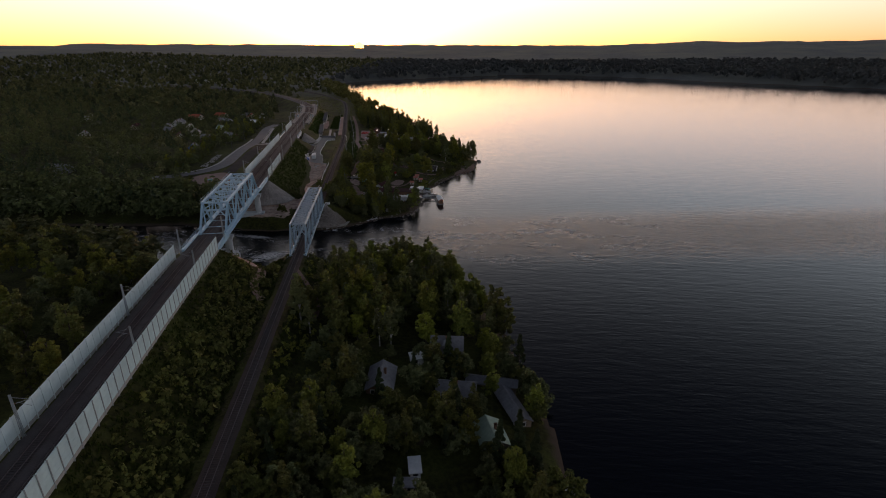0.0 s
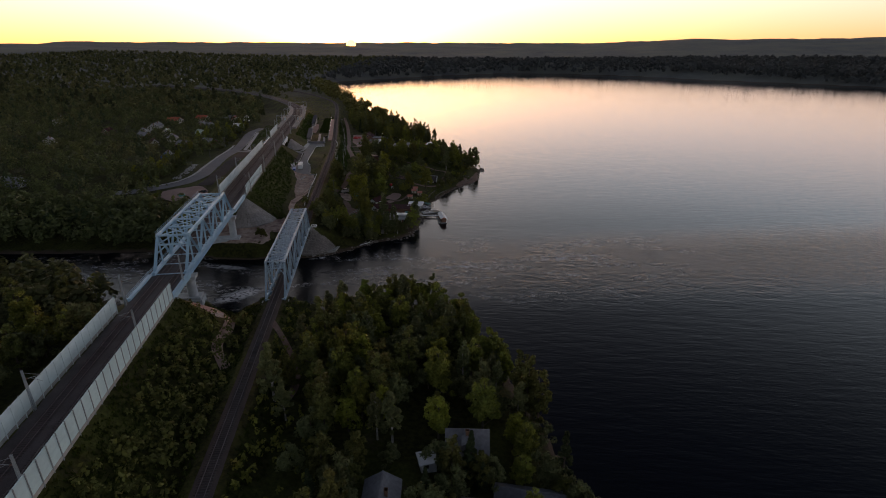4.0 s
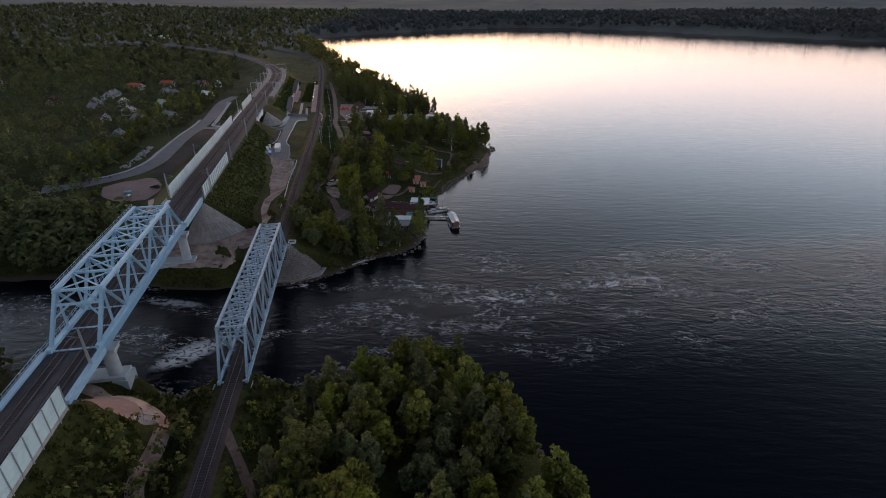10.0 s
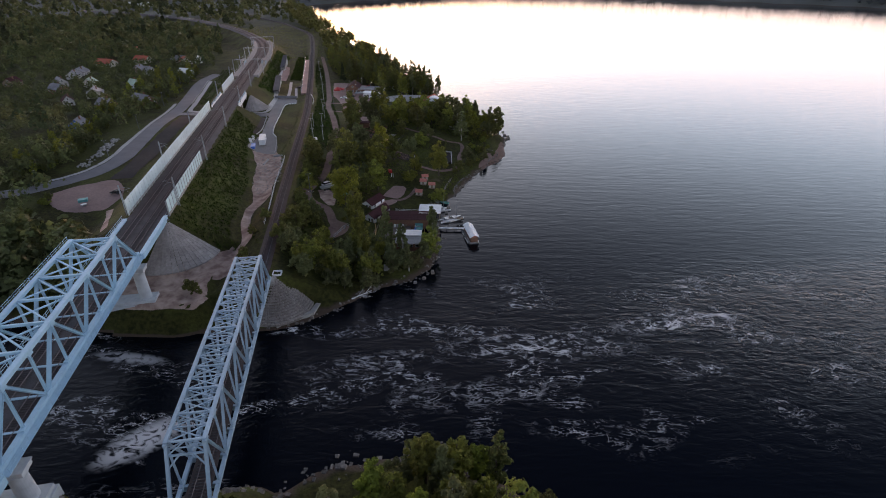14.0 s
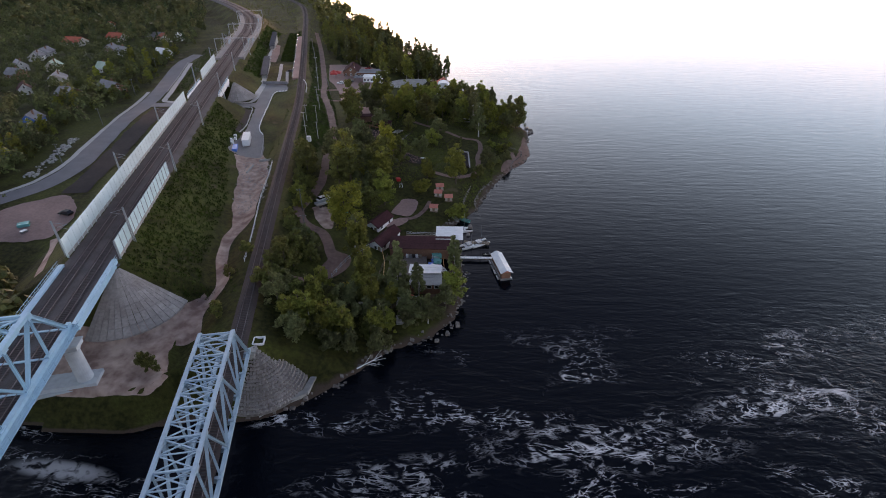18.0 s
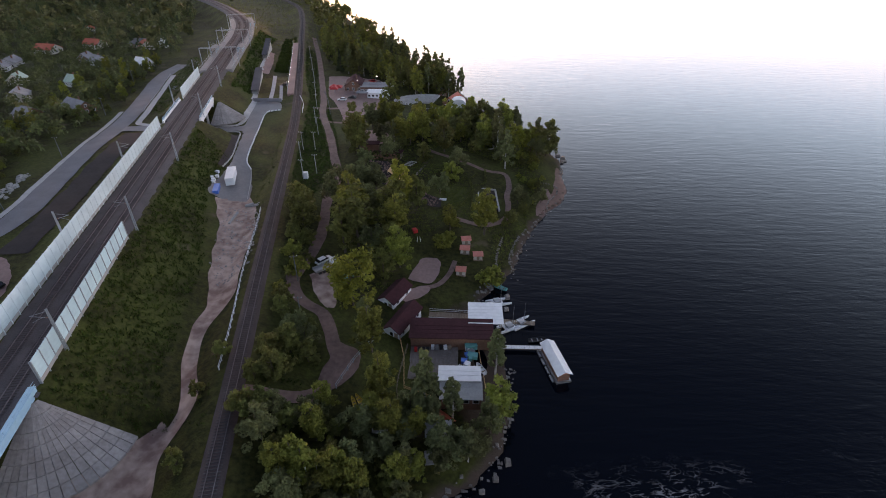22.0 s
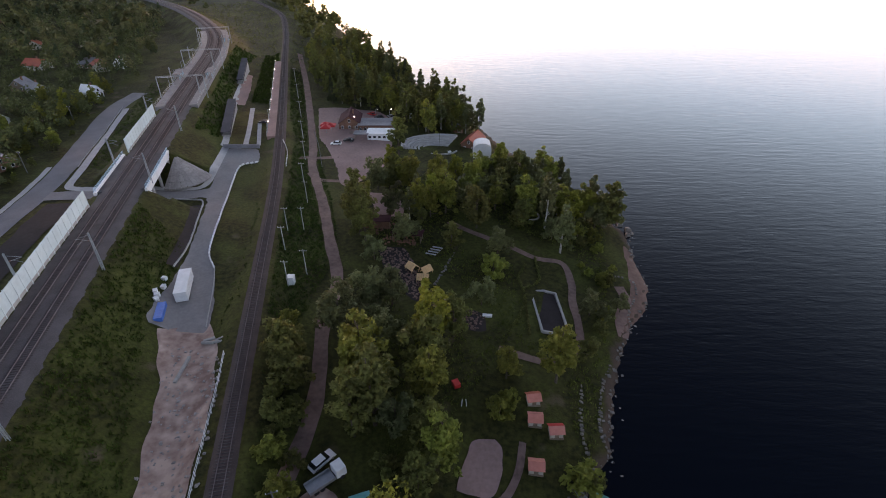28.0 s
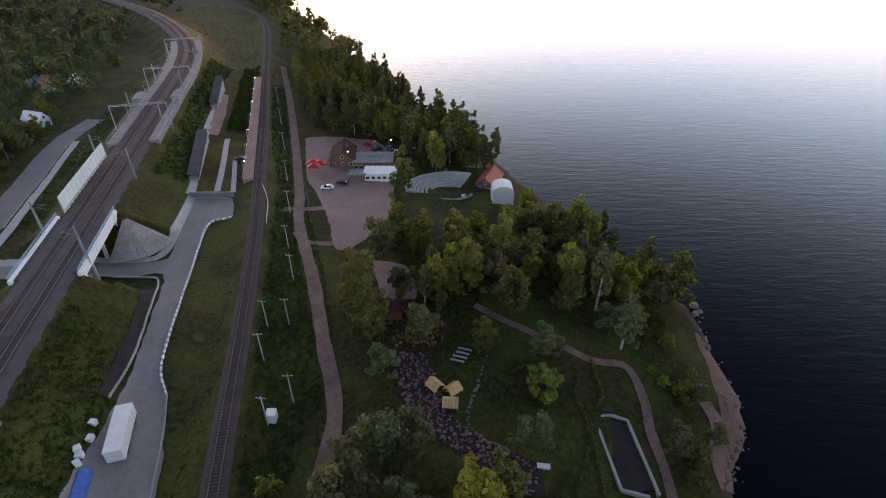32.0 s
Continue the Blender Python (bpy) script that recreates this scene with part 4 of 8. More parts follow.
# ---------------- noise barriers ----------------
def barrier(y0, y1, off, label, panel_mat, height=4.5, pitch=3.0, line=NEW_LINE, ribs=True):
    """A barrier of panels between steel posts."""
    m0 = line_pose(line, y0, NEW_Z, off)
    b = empty("noise_barrier", m0, label, "barrier", "noise barriers along the line")
    inv = m0.inverted()
    pk = Kit().box(-0.09, 0.06, 0.55, 0.09, pitch - 0.06, height)
    for q in range(1, 4):
        pk.box(-0.11, 0.06, 0.55 + q * (height - 0.55) / 4 - 0.02, 0.11, pitch - 0.06, 0.55 + q * (height - 0.55) / 4 + 0.02)
    pm = pk.mesh("panel"); pm.materials.append(M[panel_mat])
    bk = Kit().box(-0.14, 0.06, -0.25, 0.14, pitch - 0.06, 0.55).mesh("plinth"); bk.materials.append(M["concrete"])
    po = Kit().box(-0.16, -0.05, -1.1, 0.16, 0.05, height + 0.08).box(-0.2, -0.12, -1.1, -0.16, 0.12, height + 0.05).box(0.16, -0.12, -1.1, 0.2, 0.12, height + 0.05).mesh("post")
    po.materials.append(M["post" if panel_mat == "panel" else "panel_in"])
    c = cut(line, y0, y1)
    s = np.r_[0, np.cumsum(np.linalg.norm(np.diff(c, axis=0), axis=1))]
    n = int(s[-1] / pitch)
    for i in range(n + 1):
        y = float(np.interp(i * pitch, s, c[:, 1]))
        m = inv @ line_pose(line, y, NEW_Z, off)
        put("post", po, None, b, m=m)
        if i < n:
            put("panel", pm, None, b, m=m)
            put("plinth", bk, None, b, m=m)
    return b


barrier(14, 147, 6.3, "tall pale blue noise barrier with dark seams beside the track", "panel", 5.2)
barrier(-20, 145, -6.2, "tall whitish noise barrier beside the track", "panel_in")
barrier(253, 303, 6.2, "tall pale blue noise barrier with dark seams beside the track", "panel")
barrier(256, 385, -6.1, "tall whitish noise barrier on the far embankment", "panel_in")
barrier(421, 461, -6.1, "shorter whitish noise barrier near the station", "panel_in")


# ---------------- overhead line masts ----------------
def mast(c, y, off, z, h=9.0, reach=3.0, label="slim grey lattice mast with a cantilever arm", group="overhead line masts"):
    m = line_pose(c, y, z, off)
    b = empty("overhead_line_mast", m, label, "mast", group)
    k = Kit()
    for a, d in ((-1, -1), (1, -1), (1, 1), (-1, 1)):
        k.beam((a * 0.22, d * 0.16, -0.8), (a * 0.12, d * 0.1, h), 0.11)
    for q in range(14):
        z0, z1 = h * q / 14, h * (q + 1) / 14
        w0, w1 = 0.22 - 0.12 * z0 / h, 0.22 - 0.12 * z1 / h
        e = 1 if q % 2 else -1
        for d in (-1, 1):
            k.beam((-e * w0, d * 0.12, z0), (e * w1, d * 0.12, z1), 0.04)
    part("pole", k, "post", b)
    s = -1 if off > 0 else 1
    k = Kit().beam((0, 0, h - 2.0), (s * reach, 0, h - 1.2), 0.07).beam((0, 0, h - 0.5), (s * reach, 0, h - 1.2), 0.05).beam((s * reach * 0.35, 0, h - 1.7), (s * reach, 0, h - 2.6), 0.05)
    part("cantilever", k, "post", b)
    k = Kit()
    for q in range(4):
        k.tube((s * (0.35 + q * 0.09), 0, h - 1.9 + q * 0.024), (s * (0.39 + q * 0.09), 0, h - 1.89 + q * 0.024), 0.11, 0.11, 8)
    part("insulator", k, "brick_wall", b)
    return b


for y in (34, 79, 124, 158, 262, 305, 350, 395, 440, 485, 530, 575):
    mast(NEW_LINE, y, 7.0 if y > 250 else 5.6, NEW_Z)
for y in (12, 57, 102, 145, 258, 300, 345, 410, 455, 500, 545, 590):
    mast(NEW_LINE, y, -7.0 if y > 250 else -5.5, NEW_Z)

# ---------------- roads, yards and paths ----------------
ribbon("road", [(-200, 288), (-186, 297), (-177.4, 305.5), (-171.6, 316), (-170.2, 330), (-175, 352), (-179.3, 375), (-183.4, 402), (-188, 426), (-197, 454), (-203.4, 477), (-207.5, 499), (-207, 518)], 8.0, "asphalt", "grey asphalt road below the embankment", "road", 0.15, 5)
ribbon("pavement", [(-189, 301.5), (-181, 309), (-176.4, 318), (-175.3, 331), (-180, 353), (-184.4, 376), (-188.6, 402), (-193, 425)], 1.8, "paving", "light paved footway along the road", "pavement", 0.22)
ribbon("pavement", [(-164.4, 408), (-172.6, 407.8), (-177.6, 410.2), (-181, 424), (-188.4, 447.5), (-196.2, 474.6), (-201.7, 493)], 2.6, "paving", "light paved footway beside the road", "pavement", 0.24)
ribbon("soil_strip", [(-158.5, 309), (-160.5, 328), (-165.8, 356), (-169.5, 381), (-172.5, 399)], 8.2, "soil", "bare dark soil between road and embankment", "soil", 0.16, 4)
ribbon("soil_strip", [(-130.2, 397.5), (-127.2, 389), (-123.6, 373), (-121.6, 362)], 2.4, "soil", "dark bare soil between gutter and yard", "soil", 0.27, 4)
ribbon("road", [(-180, 402.5), (-168, 404), (-150, 404.5), (-136, 405.5), (-126, 409)], 6.0, "lot", "road under the railway to the station yard", "road", 0.17, 4)
ribbon("pavement", [(-172, 408.3), (-150, 408.6), (-138, 409.3), (-133.5, 412.5), (-134.8, 425), (-138.5, 446)], 2.4, "paving", "light paved footway along the yard", "pavement", 0.3)
patch("station_yard", [(-133, 404), (-128, 400), (-121.6, 372), (-119.5, 358), (-117, 341), (-105.5, 341), (-111.3, 362), (-116, 371), (-118.4, 381), (-123.4, 406), (-126.8, 427.6), (-121.5, 431), (-126.5, 445), (-137, 445), (-131.5, 412)],
      "lot", "grey compacted yard of the station", "yard", 0.2, 1.0)
patch("sand_yard", [tuple(q) for q in YARD_NORTH], "sand", "bare sandy ground under the bridge", "sand", 0.14, 0.9)
ribbon("sand_track", [(-88, 240, 5), (-90.5, 250, 4.5), (-88, 257, 3.2), (-88.5, 262, 3.4), (-92.6, 271, 2.8), (-95, 282, 3.4), (-94, 291, 6.0), (-97.5, 303, 8.6), (-102, 323, 10.5), (-107, 336, 11), (-111, 343, 9)], 4, "sand", "sandy construction track with rubble", "track", 0.16, 6)
for w, wd, nm, lb in ((WAYS[0], 3.1, "dirt", "reddish dirt road through the park"), (WAYS[1], 2.0, "dirt", "narrow park path"), (WAYS[2], 2.6, "sand", "sandy path to the abutment"), (WAYS[3], 1.8, "dirt", "foot path beside the old line")):
    ribbon("path", w, wd, nm, lb, "path", 0.13, 4)
patch("parking_yard", [(-176, 292), (-173.3, 297), (-167.6, 303), (-160, 307.5), (-152, 300), (-148, 291), (-148, 282), (-160, 279), (-170, 284)], "gravel", "bare gravel parking yard below the embankment", "yard", 0.15)
ribbon("path", [(-146, 281), (-141, 273), (-136, 264), (-131, 256)], 2.4, "sand", "sandy path below the embankment", "path", 0.14)
patch("gravel_pad", [(-89.5, 156.8), (-86.6, 158.6), (-80.5, 158.2), (-75.8, 156.2), (-72.9, 152), (-77, 150.8), (-84, 152.6)], "gravel", "bare pinkish gravel pad beside the bridge end", "gravel", 0.15, 0.8)
patch("club_apron", [(-52, 302.8), (-49.3, 304.7), (-45.1, 305.8), (-46, 302.8), (-49.1, 299.7), (-51.5, 299)], "gravel", "trodden sandy ground beside the clubhouses", "yard", 0.14, 0.7)
patch("bare_patch", [(-76.3, 304.5), (-73.8, 306.6), (-69.9, 304.2), (-67.2, 293), (-69, 292), (-73.2, 297)], "sand", "worn sandy patch inside the bend of the dirt road", "yard", 0.12, 0.8)
patch("path_yard", [(-66, 281), (-59.5, 279), (-58.5, 274), (-61, 269), (-65, 267), (-66, 271), (-64.5, 276)], "dirt", "worn earth yard at the end of the path", "yard", 0.15, 1.0)
patch("car_park", [(-114, 500), (-101, 503), (-84, 500), (-75, 470), (-75, 438), (-79, 425), (-88, 416), (-93, 431), (-101, 452), (-106, 463)], "gravel", "reddish gravel car park of the park", "car park", 0.16, 1.2)
ribbon("path", [(-108, 438), (-100, 438.5), (-90, 441)], 2.6, "dirt", "side lane into the car park", "path", 0.14)
ribbon("path", [(-101, 424), (-97, 419), (-88, 419)], 2.2, "dirt", "side lane into the car park", "path", 0.14)
patch("gravel_patch", [(-80, 412), (-69, 408), (-66, 394), (-74, 394), (-76, 402)], "gravel", "reddish trodden gravel", "gravel", 0.16, 1.0)
patch("sand_court", [(-51.0, 308), (-49.6, 313), (-47.7, 317.8), (-42.6, 317), (-43.4, 310), (-46.2, 307)], "gravel", "pinkish sand playing court", "court", 0.14, 0.7)
ribbon("path", [(-47, 305), (-43, 307), (-40, 312), (-38.5, 318)], 1.4, "dirt", "trodden path past the cabins", "path", 0.12)
patch("beach", [(-10.5, 350), (-7, 352.5), (-1, 360.5), (2.6, 368), (3.6, 376), (3.2, 384), (1.6, 390), (0.2, 384), (-1.8, 374), (-3.6, 366.5), (-7, 359)], "beach", "small sandy beach", "beach", 0.06, 0.45)
ribbon("path", [(-10, 349), (-9, 356), (-6, 362), (-6.5, 368)], 3.0, "dirt", "sandy access to the beach", "path", 0.12)
patch("rubble_yard", [(-72, 377), (-64, 376), (-57.5, 359.5), (-43.5, 351), (-46, 345.5), (-57, 352.5), (-66.5, 361.5)], "soil", "dark bare ground strewn with rubble", "yard", 0.1, 1.0)

# ---------------- paved cones and stone aprons ----------------
def cone_slabs(cx, cy, z0, z1, r1, a0, a1, rows, cols, label):
    """A quarter of a cone paved with slabs, each slab a part."""
    b = empty("paved_cone", pose(cx, cy, z0), label, "slope paving", "paved cones")
    for i in range(rows):
        for j in range(cols):
            ta, tb = radians(a0 + (a1 - a0) * j / cols + 0.25), radians(a0 + (a1 - a0) * (j + 1) / cols - 0.25)
            ra, rb = r1 * (0.06 + 0.94 * i / rows) + 0.05, r1 * (0.06 + 0.94 * (i + 1) / rows) - 0.05
            j2 = random.uniform(-0.02, 0.02)
            p = []
            for lift in (-0.25, 0.16 + j2):
                for r, t in ((ra, ta), (rb, ta), (rb, tb), (ra, tb)):
                    p.append((r * math.cos(t), r * math.sin(t), (z1 - z0) * r / r1 + lift))
            part("slab", Kit().add(p, [(3, 2, 1, 0), (4, 5, 6, 7), (0, 1, 5, 4), (1, 2, 6, 5), (2, 3, 7, 6), (3, 0, 4, 7)]), "slab", b)


random.seed(3)
cone_slabs(-107.6, 252.2, NEW_Z - 0.3, 8.0, 14.0, -100, 4, 7, 15, "grey paved cone beside the north end of the bridge")
cone_slabs(-82.5, 148.2, NEW_Z - 0.3, 9.5, 12.5, -8, 100, 6, 12, "grey paved cone beside the south end of the bridge")
cone_slabs(-143.3, 417.0, NEW_Z - 0.3, 11.2, 10.5, -95, 5, 5, 10, "grey paved cone at the underpass")


def boulder(kit, x, y, z, r, rs):
    """An uneven stone of eight corners pushed about."""
    s = rs.uniform(0.65, 1.2, 3) * r
    p = []
    for q in [(a, b, c) for c in (-1, 1) for a, b in ((-1, -1), (1, -1), (1, 1), (-1, 1))]:
        k = 0.62 if q[2] > 0 else 0.95
        p.append((x + (q[0] * k + rs.uniform(-0.25, 0.25)) * s[0], y + (q[1] * k + rs.uniform(-0.25, 0.25)) * s[1], z + q[2] * s[2] * 0.6 + rs.uniform(-0.1, 0.1) * r))
    kit.add(p, [(3, 2, 1, 0), (4, 5, 6, 7), (0, 1, 5, 4), (1, 2, 6, 5), (2, 3, 7, 6), (3, 0, 4, 7)])


def stone_cone(cx, cy, z0, z1, r1, a0, a1, label):
    rs = np.random.RandomState(int(abs(cx)))
    k = Kit()
    rows = int(r1 / 0.55)
    for i in range(1, rows):
        r = r1 * i / rows
        n = int(radians(a1 - a0) * r / 0.62)
        for j in range(n):
            t = radians(a0 + (a1 - a0) * (j + 0.5 * (i % 2)) / max(n, 1))
            boulder(k, cx + r * math.cos(t), cy + r * math.sin(t), z0 + (z1 - z0) * r / r1 + 0.1, 0.36, rs)
    bs = Kit()
    n = 24
    ring = [(cx + r1 * math.cos(radians(a0 + (a1 - a0) * q / n)), cy + r1 * math.sin(radians(a0 + (a1 - a0) * q / n)), z1) for q in range(n + 1)]
    bs.add([(cx, cy, z0)] + ring + [(cx, cy, z1 - 1)], [(0, q + 1, q + 2) for q in range(n)] + [(n + 2, 1, 0), (n + 1, n + 2, 0)])
    e = empty("stone_apron", pose(0, 0, 0), label, "slope paving", "stone aprons of the old bridge")
    part("core", bs, "rock", e)
    tagged(part("stone_facing", k, "slab", e, "rough grey paving stones"), kind="stuff")


stone_cone(-70.6, 235.0, OLD_Z - 0.4, 1.0, 10.2, -112, 22, "rough stone paved apron under the old bridge")
put("plinth_wall", Kit().beam((-68.5, 225.9, 0.6), (-60.2, 231.6, 0.6), 1.3, 1.6).beam((-60.2, 231.6, 0.6), (-59.4, 236.0, 0.6), 1.3, 1.6), "concrete", label="low concrete plinth round the foot of the stone apron", category="wall")
stone_cone(-57.5, 164.5, OLD_Z - 0.4, 2.0, 9.0, 10, 110, "rough stone paved apron on the south bank")

# ---------------- underpass ----------------
mu = line_pose(NEW_LINE, UNDERPASS[0], NEW_Z)
ub = empty("underpass_bridge", mu, "pale concrete railway bridge over the station road", "bridge")
L = (UNDERPASS[1] - UNDERPASS[0]) * 1.028
part("deck", Kit().box(-6.4, -0.5, -1.3, 6.4, L + 0.5, -0.06), "ballast", ub)
for sx in (-1, 1):
    k = Kit().box(sx * 6.75 - 0.35, -1.5, -1.7, sx * 6.75 + 0.35, L + 1.5, 0.35)
    part("edge_beam", k, "white", ub)
    k = Kit()
    for h in (0.75, 1.15, 1.5):
        k.beam((sx * 6.8, -1.5, h), (sx * 6.8, L + 1.5, h), 0.07)
    for q in range(int(L / 1.5) + 2):
        k.beam((sx * 6.8, -1.5 + q * 1.5, 0.3), (sx * 6.8, -1.5 + q * 1.5, 1.5), 0.07)
    part("railing", k, "steel", ub)
for yy in (0.0, L):
    part("abutment", Kit().box(-6.9, yy - 0.9, -9.0, 6.9, yy + 0.9, -1.3), "white", ub, "pale painted abutment wall")
for yy in (L * 0.33, L * 0.67):
    k = Kit()
    for q in (-5, 0, 5):
        k.tube((q, yy, -9), (q, yy, -2.1), 0.5, 0.5, 12)
    k.box(-6.2, yy - 0.6, -2.1, 6.2, yy + 0.6, -1.3)
    part("column_row", k, "concrete", ub)
k = Kit().add([(6.9, -0.9, -9.0), (16.5, -2.5, -9.0), (16.5, -2.1, -9.0), (6.9, -0.5, -9.0), (6.9, -0.9, -0.4), (16.5, -2.5, -7.6), (16.5, -2.1, -7.6), (6.9, -0.5, -0.4)],
              [(3, 2, 1, 0), (4, 5, 6, 7), (0, 1, 5, 4), (1, 2, 6, 5), (2, 3, 7, 6), (3, 0, 4, 7)])
part("wing_wall", k, "white", ub)

# kerbs of the yard, stone by stone
def kerb(line, pitch, size, material, label, gap=0.15, lift=0.15):
    c = spline(line, pitch)
    b = empty("kerb", pose(0, 0, 0), label, "kerb", "kerbs of the station yard")
    me = Kit().box(-size[0] / 2, -(pitch - gap) / 2, 0, size[0] / 2, (pitch - gap) / 2, size[1]).mesh("kerb_stone")
    me.materials.append(M[material])
    d = np.gradient(c[:, :2], axis=0)
    for (x, y), (dx, dy) in zip(c[:, :2], d):
        put("kerb_stone", me, None, b, m=pose(x, y, float(ground_z(x, y)) + lift, 0, 0, math.degrees(math.atan2(-dx, dy))))


kerb([(-122, 431), (-126.6, 427.5), (-125, 415), (-123.2, 406), (-118.4, 382), (-115.9, 371), (-112.5, 365)], 1.6, (0.35, 0.5), "white", "white concrete blocks along the yard edge", 0.55)
kerb([(-112, 364), (-110, 358), (-106, 343)], 1.2, (0.2, 0.25), "concrete", "concrete kerb of the yard", 0.05)
kerb([(-146, 402), (-133, 401.5), (-129, 399.5), (-125.5, 387), (-122.4, 373), (-121.2, 362)], 1.2, (0.35, 0.35), "paving", "pale concrete gutter along the bank", 0.05)
kerb([(-183.6, 426), (-190.6, 448), (-198.4, 475), (-203.9, 493)], 2.5, (0.25, 0.3), "paving", "pale kerb beside the road", 0.04)

# ---------------- station ----------------
def platform(c, y0, y1, off, w, z, h, label, posts, edge="paving"):
    m0 = line_pose(c, y0, z, off)
    inv = m0.inverted()
    b = empty("platform", m0, label, "platform", "station platforms")
    cc = cut(c, y0, y1)
    s = sides(cc)
    inn = cc[:, :2] + s * (off - w / 2)
    out = cc[:, :2] + s * (off + w / 2)
    v = [(p[0], p[1], z + q) for q in (-1.2, h) for p in np.vstack([inn, out])]
    n = len(cc)
    v = [inv @ Vector(p) for p in v]
    f = []
    for i in range(n - 1):
        f += [(2 * n + i, 3 * n + i, 3 * n + i + 1, 2 * n + i + 1), (i + 1, n + i + 1, n + i, i), (i, 2 * n + i, 2 * n + i + 1, i + 1), (n + i + 1, 3 * n + i + 1, 3 * n + i, n + i)]
    f += [(0, n, 3 * n, 2 * n), (n - 1, 3 * n - 1, 4 * n - 1, 2 * n - 1)]
    part("slab", Kit().add(v, f), edge, b)
    rail = Kit()
    side = out if off > 0 else inn
    for i in range(0, n - 3, 3):
        a, q = Vector((*side[i], z + h)), Vector((*side[i + 3], z + h))
        for hh in (0.55, 1.1):
            rail.beam(inv @ (a + Vector((0, 0, hh))), inv @ (q + Vector((0, 0, hh))), 0.05)
        rail.beam(inv @ a, inv @ (a + Vector((0, 0, 1.1))), 0.06)
    part("railing", rail, "metal_grey", b)
    return b


platform(OLD_LINE, 455, 585, -3.6, 3.2, OLD_Z, 0.35, "narrow brownish platform beside the single track", True, "gravel")
platform(NEW_LINE, 468, 640, -6.6, 3.4, NEW_Z, 0.55, "grey raised platform of the new line with railing", True, "platform")
platform(NEW_LINE, 468, 640, 6.6, 3.4, NEW_Z, 0.55, "grey raised platform of the new line with railing", True, "platform")


def lamp_post(x, y, z, h, label="slim lamp post with a glowing lamp", lit=True):
    b = empty("lamp_post", pose(x, y, z), label, "street lamp", "lamp posts")
    part("pole", Kit().tube((0, 0, -0.3), (0, 0, h), 0.09, 0.06, 8), "post", b)
    part("arm", Kit().tube((0, 0, h - 0.05), (0.9, 0, h + 0.1), 0.045, 0.04, 6), "post", b)
    part("lamp_head", Kit().box(0.6, -0.14, h + 0.02, 1.25, 0.14, h + 0.16), "metal_grey", b)
    if lit:
        part("bulb", Kit().tube((0.92, 0, h - 0.22), (0.92, 0, h + 0.01), 0.13, 0.16, 8), "lamp", b)


for y in (460, 475, 490, 508, 526, 545, 565):
    p = line_pose(OLD_LINE, y, OLD_Z + 0.3, -4.9).translation
    lamp_post(p.x, p.y, p.z, 5.0, "slim platform lamp post with a glowing lamp")
for y in (500, 530, 560, 590):
    for o in (-8.6, 8.6):
        p = line_pose(NEW_LINE, y, NEW_Z + 0.5, o).translation
        lamp_post(p.x, p.y, p.z, 4.5, "slim grey platform lamp post, unlit", False)


def shelter(y, off, label):
    """A lattice shelter on a platform: posts, roof ribs, roof and back wall."""
    m = line_pose(NEW_LINE, y, NEW_Z + 0.55, off)
    b = empty("platform_shelter", m, label, "shelter", "platform shelters")
    for q in range(6):
        for sx in (-1.3, 1.3):
            part("post", Kit().beam((sx, q * 2.0 - 5, 0), (sx, q * 2.0 - 5, 2.6), 0.12), "steel", b)
        part("rib", Kit().beam((-1.7, q * 2.0 - 5, 2.65), (0, q * 2.0 - 5, 3.1), 0.1).beam((0, q * 2.0 - 5, 3.1), (1.7, q * 2.0 - 5, 2.65), 0.1), "steel", b)
    part("roof", Kit().add([(-1.8, -5.4, 2.7), (0, -5.4, 3.2), (1.8, -5.4, 2.7), (-1.8, 5.4, 2.7), (0, 5.4, 3.2), (1.8, 5.4, 2.7), (-1.8, -5.4, 2.62), (0, -5.4, 3.12), (1.8, -5.4, 2.62), (-1.8, 5.4, 2.62), (0, 5.4, 3.12), (1.8, 5.4, 2.62)],
                           [(0, 1, 4, 3), (1, 2, 5, 4), (9, 10, 7, 6), (10, 11, 8, 7), (0, 6, 7, 1), (1, 7, 8, 2), (3, 4, 10, 9), (4, 5, 11, 10), (0, 3, 9, 6), (2, 8, 11, 5)]), "platform", b)
    s = 1 if off > 0 else -1
    part("back_wall", Kit().box(s * 1.25 - 0.04, -5, 0.2, s * 1.25 + 0.04, 5, 2.3), "platform", b)


shelter(515, 7.4, "white lattice shelter on the new platform")
shelter(515, -7.4, "white lattice shelter on the new platform")
shelter(600, 7.4, "white lattice shelter on the new platform")


def gantry(y, label="slender portal spanning both tracks for the overhead line"):
    m = line_pose(NEW_LINE, y, NEW_Z)
    b = empty("line_gantry", m, label, "gantry", "overhead line portals")
    for sx in (-9.6, 9.6):
        part("column", Kit().beam((sx, 0, -2), (sx, 0, 8.2), 0.3), "post", b)
    k = Kit().beam((-9.6, -0.2, 8.0), (9.6, -0.2, 8.0), 0.12).beam((-9.6, 0.2, 8.0), (9.6, 0.2, 8.0), 0.12).beam((-9.6, 0, 8.5), (9.6, 0, 8.5), 0.12)
    for q in range(16):
        x = -9.6 + q * 1.2
        k.beam((x, -0.2, 8.0), (x + 0.6, 0, 8.5), 0.06).beam((x + 0.6, 0, 8.5), (x + 1.2, 0.2, 8.0), 0.06)
    part("beam", k, "post", b)


gantry(486)
gantry(540)
gantry(605)

# stairs and ramps between the two stations
def strip(name, a, b, w, z0, z1, material, label, category, th=0.5):
    a, b = Vector((*a, z0)), Vector((*b, z1))
    return put(name, Kit().beam(a, b, w, th), material, label=label, category=category)


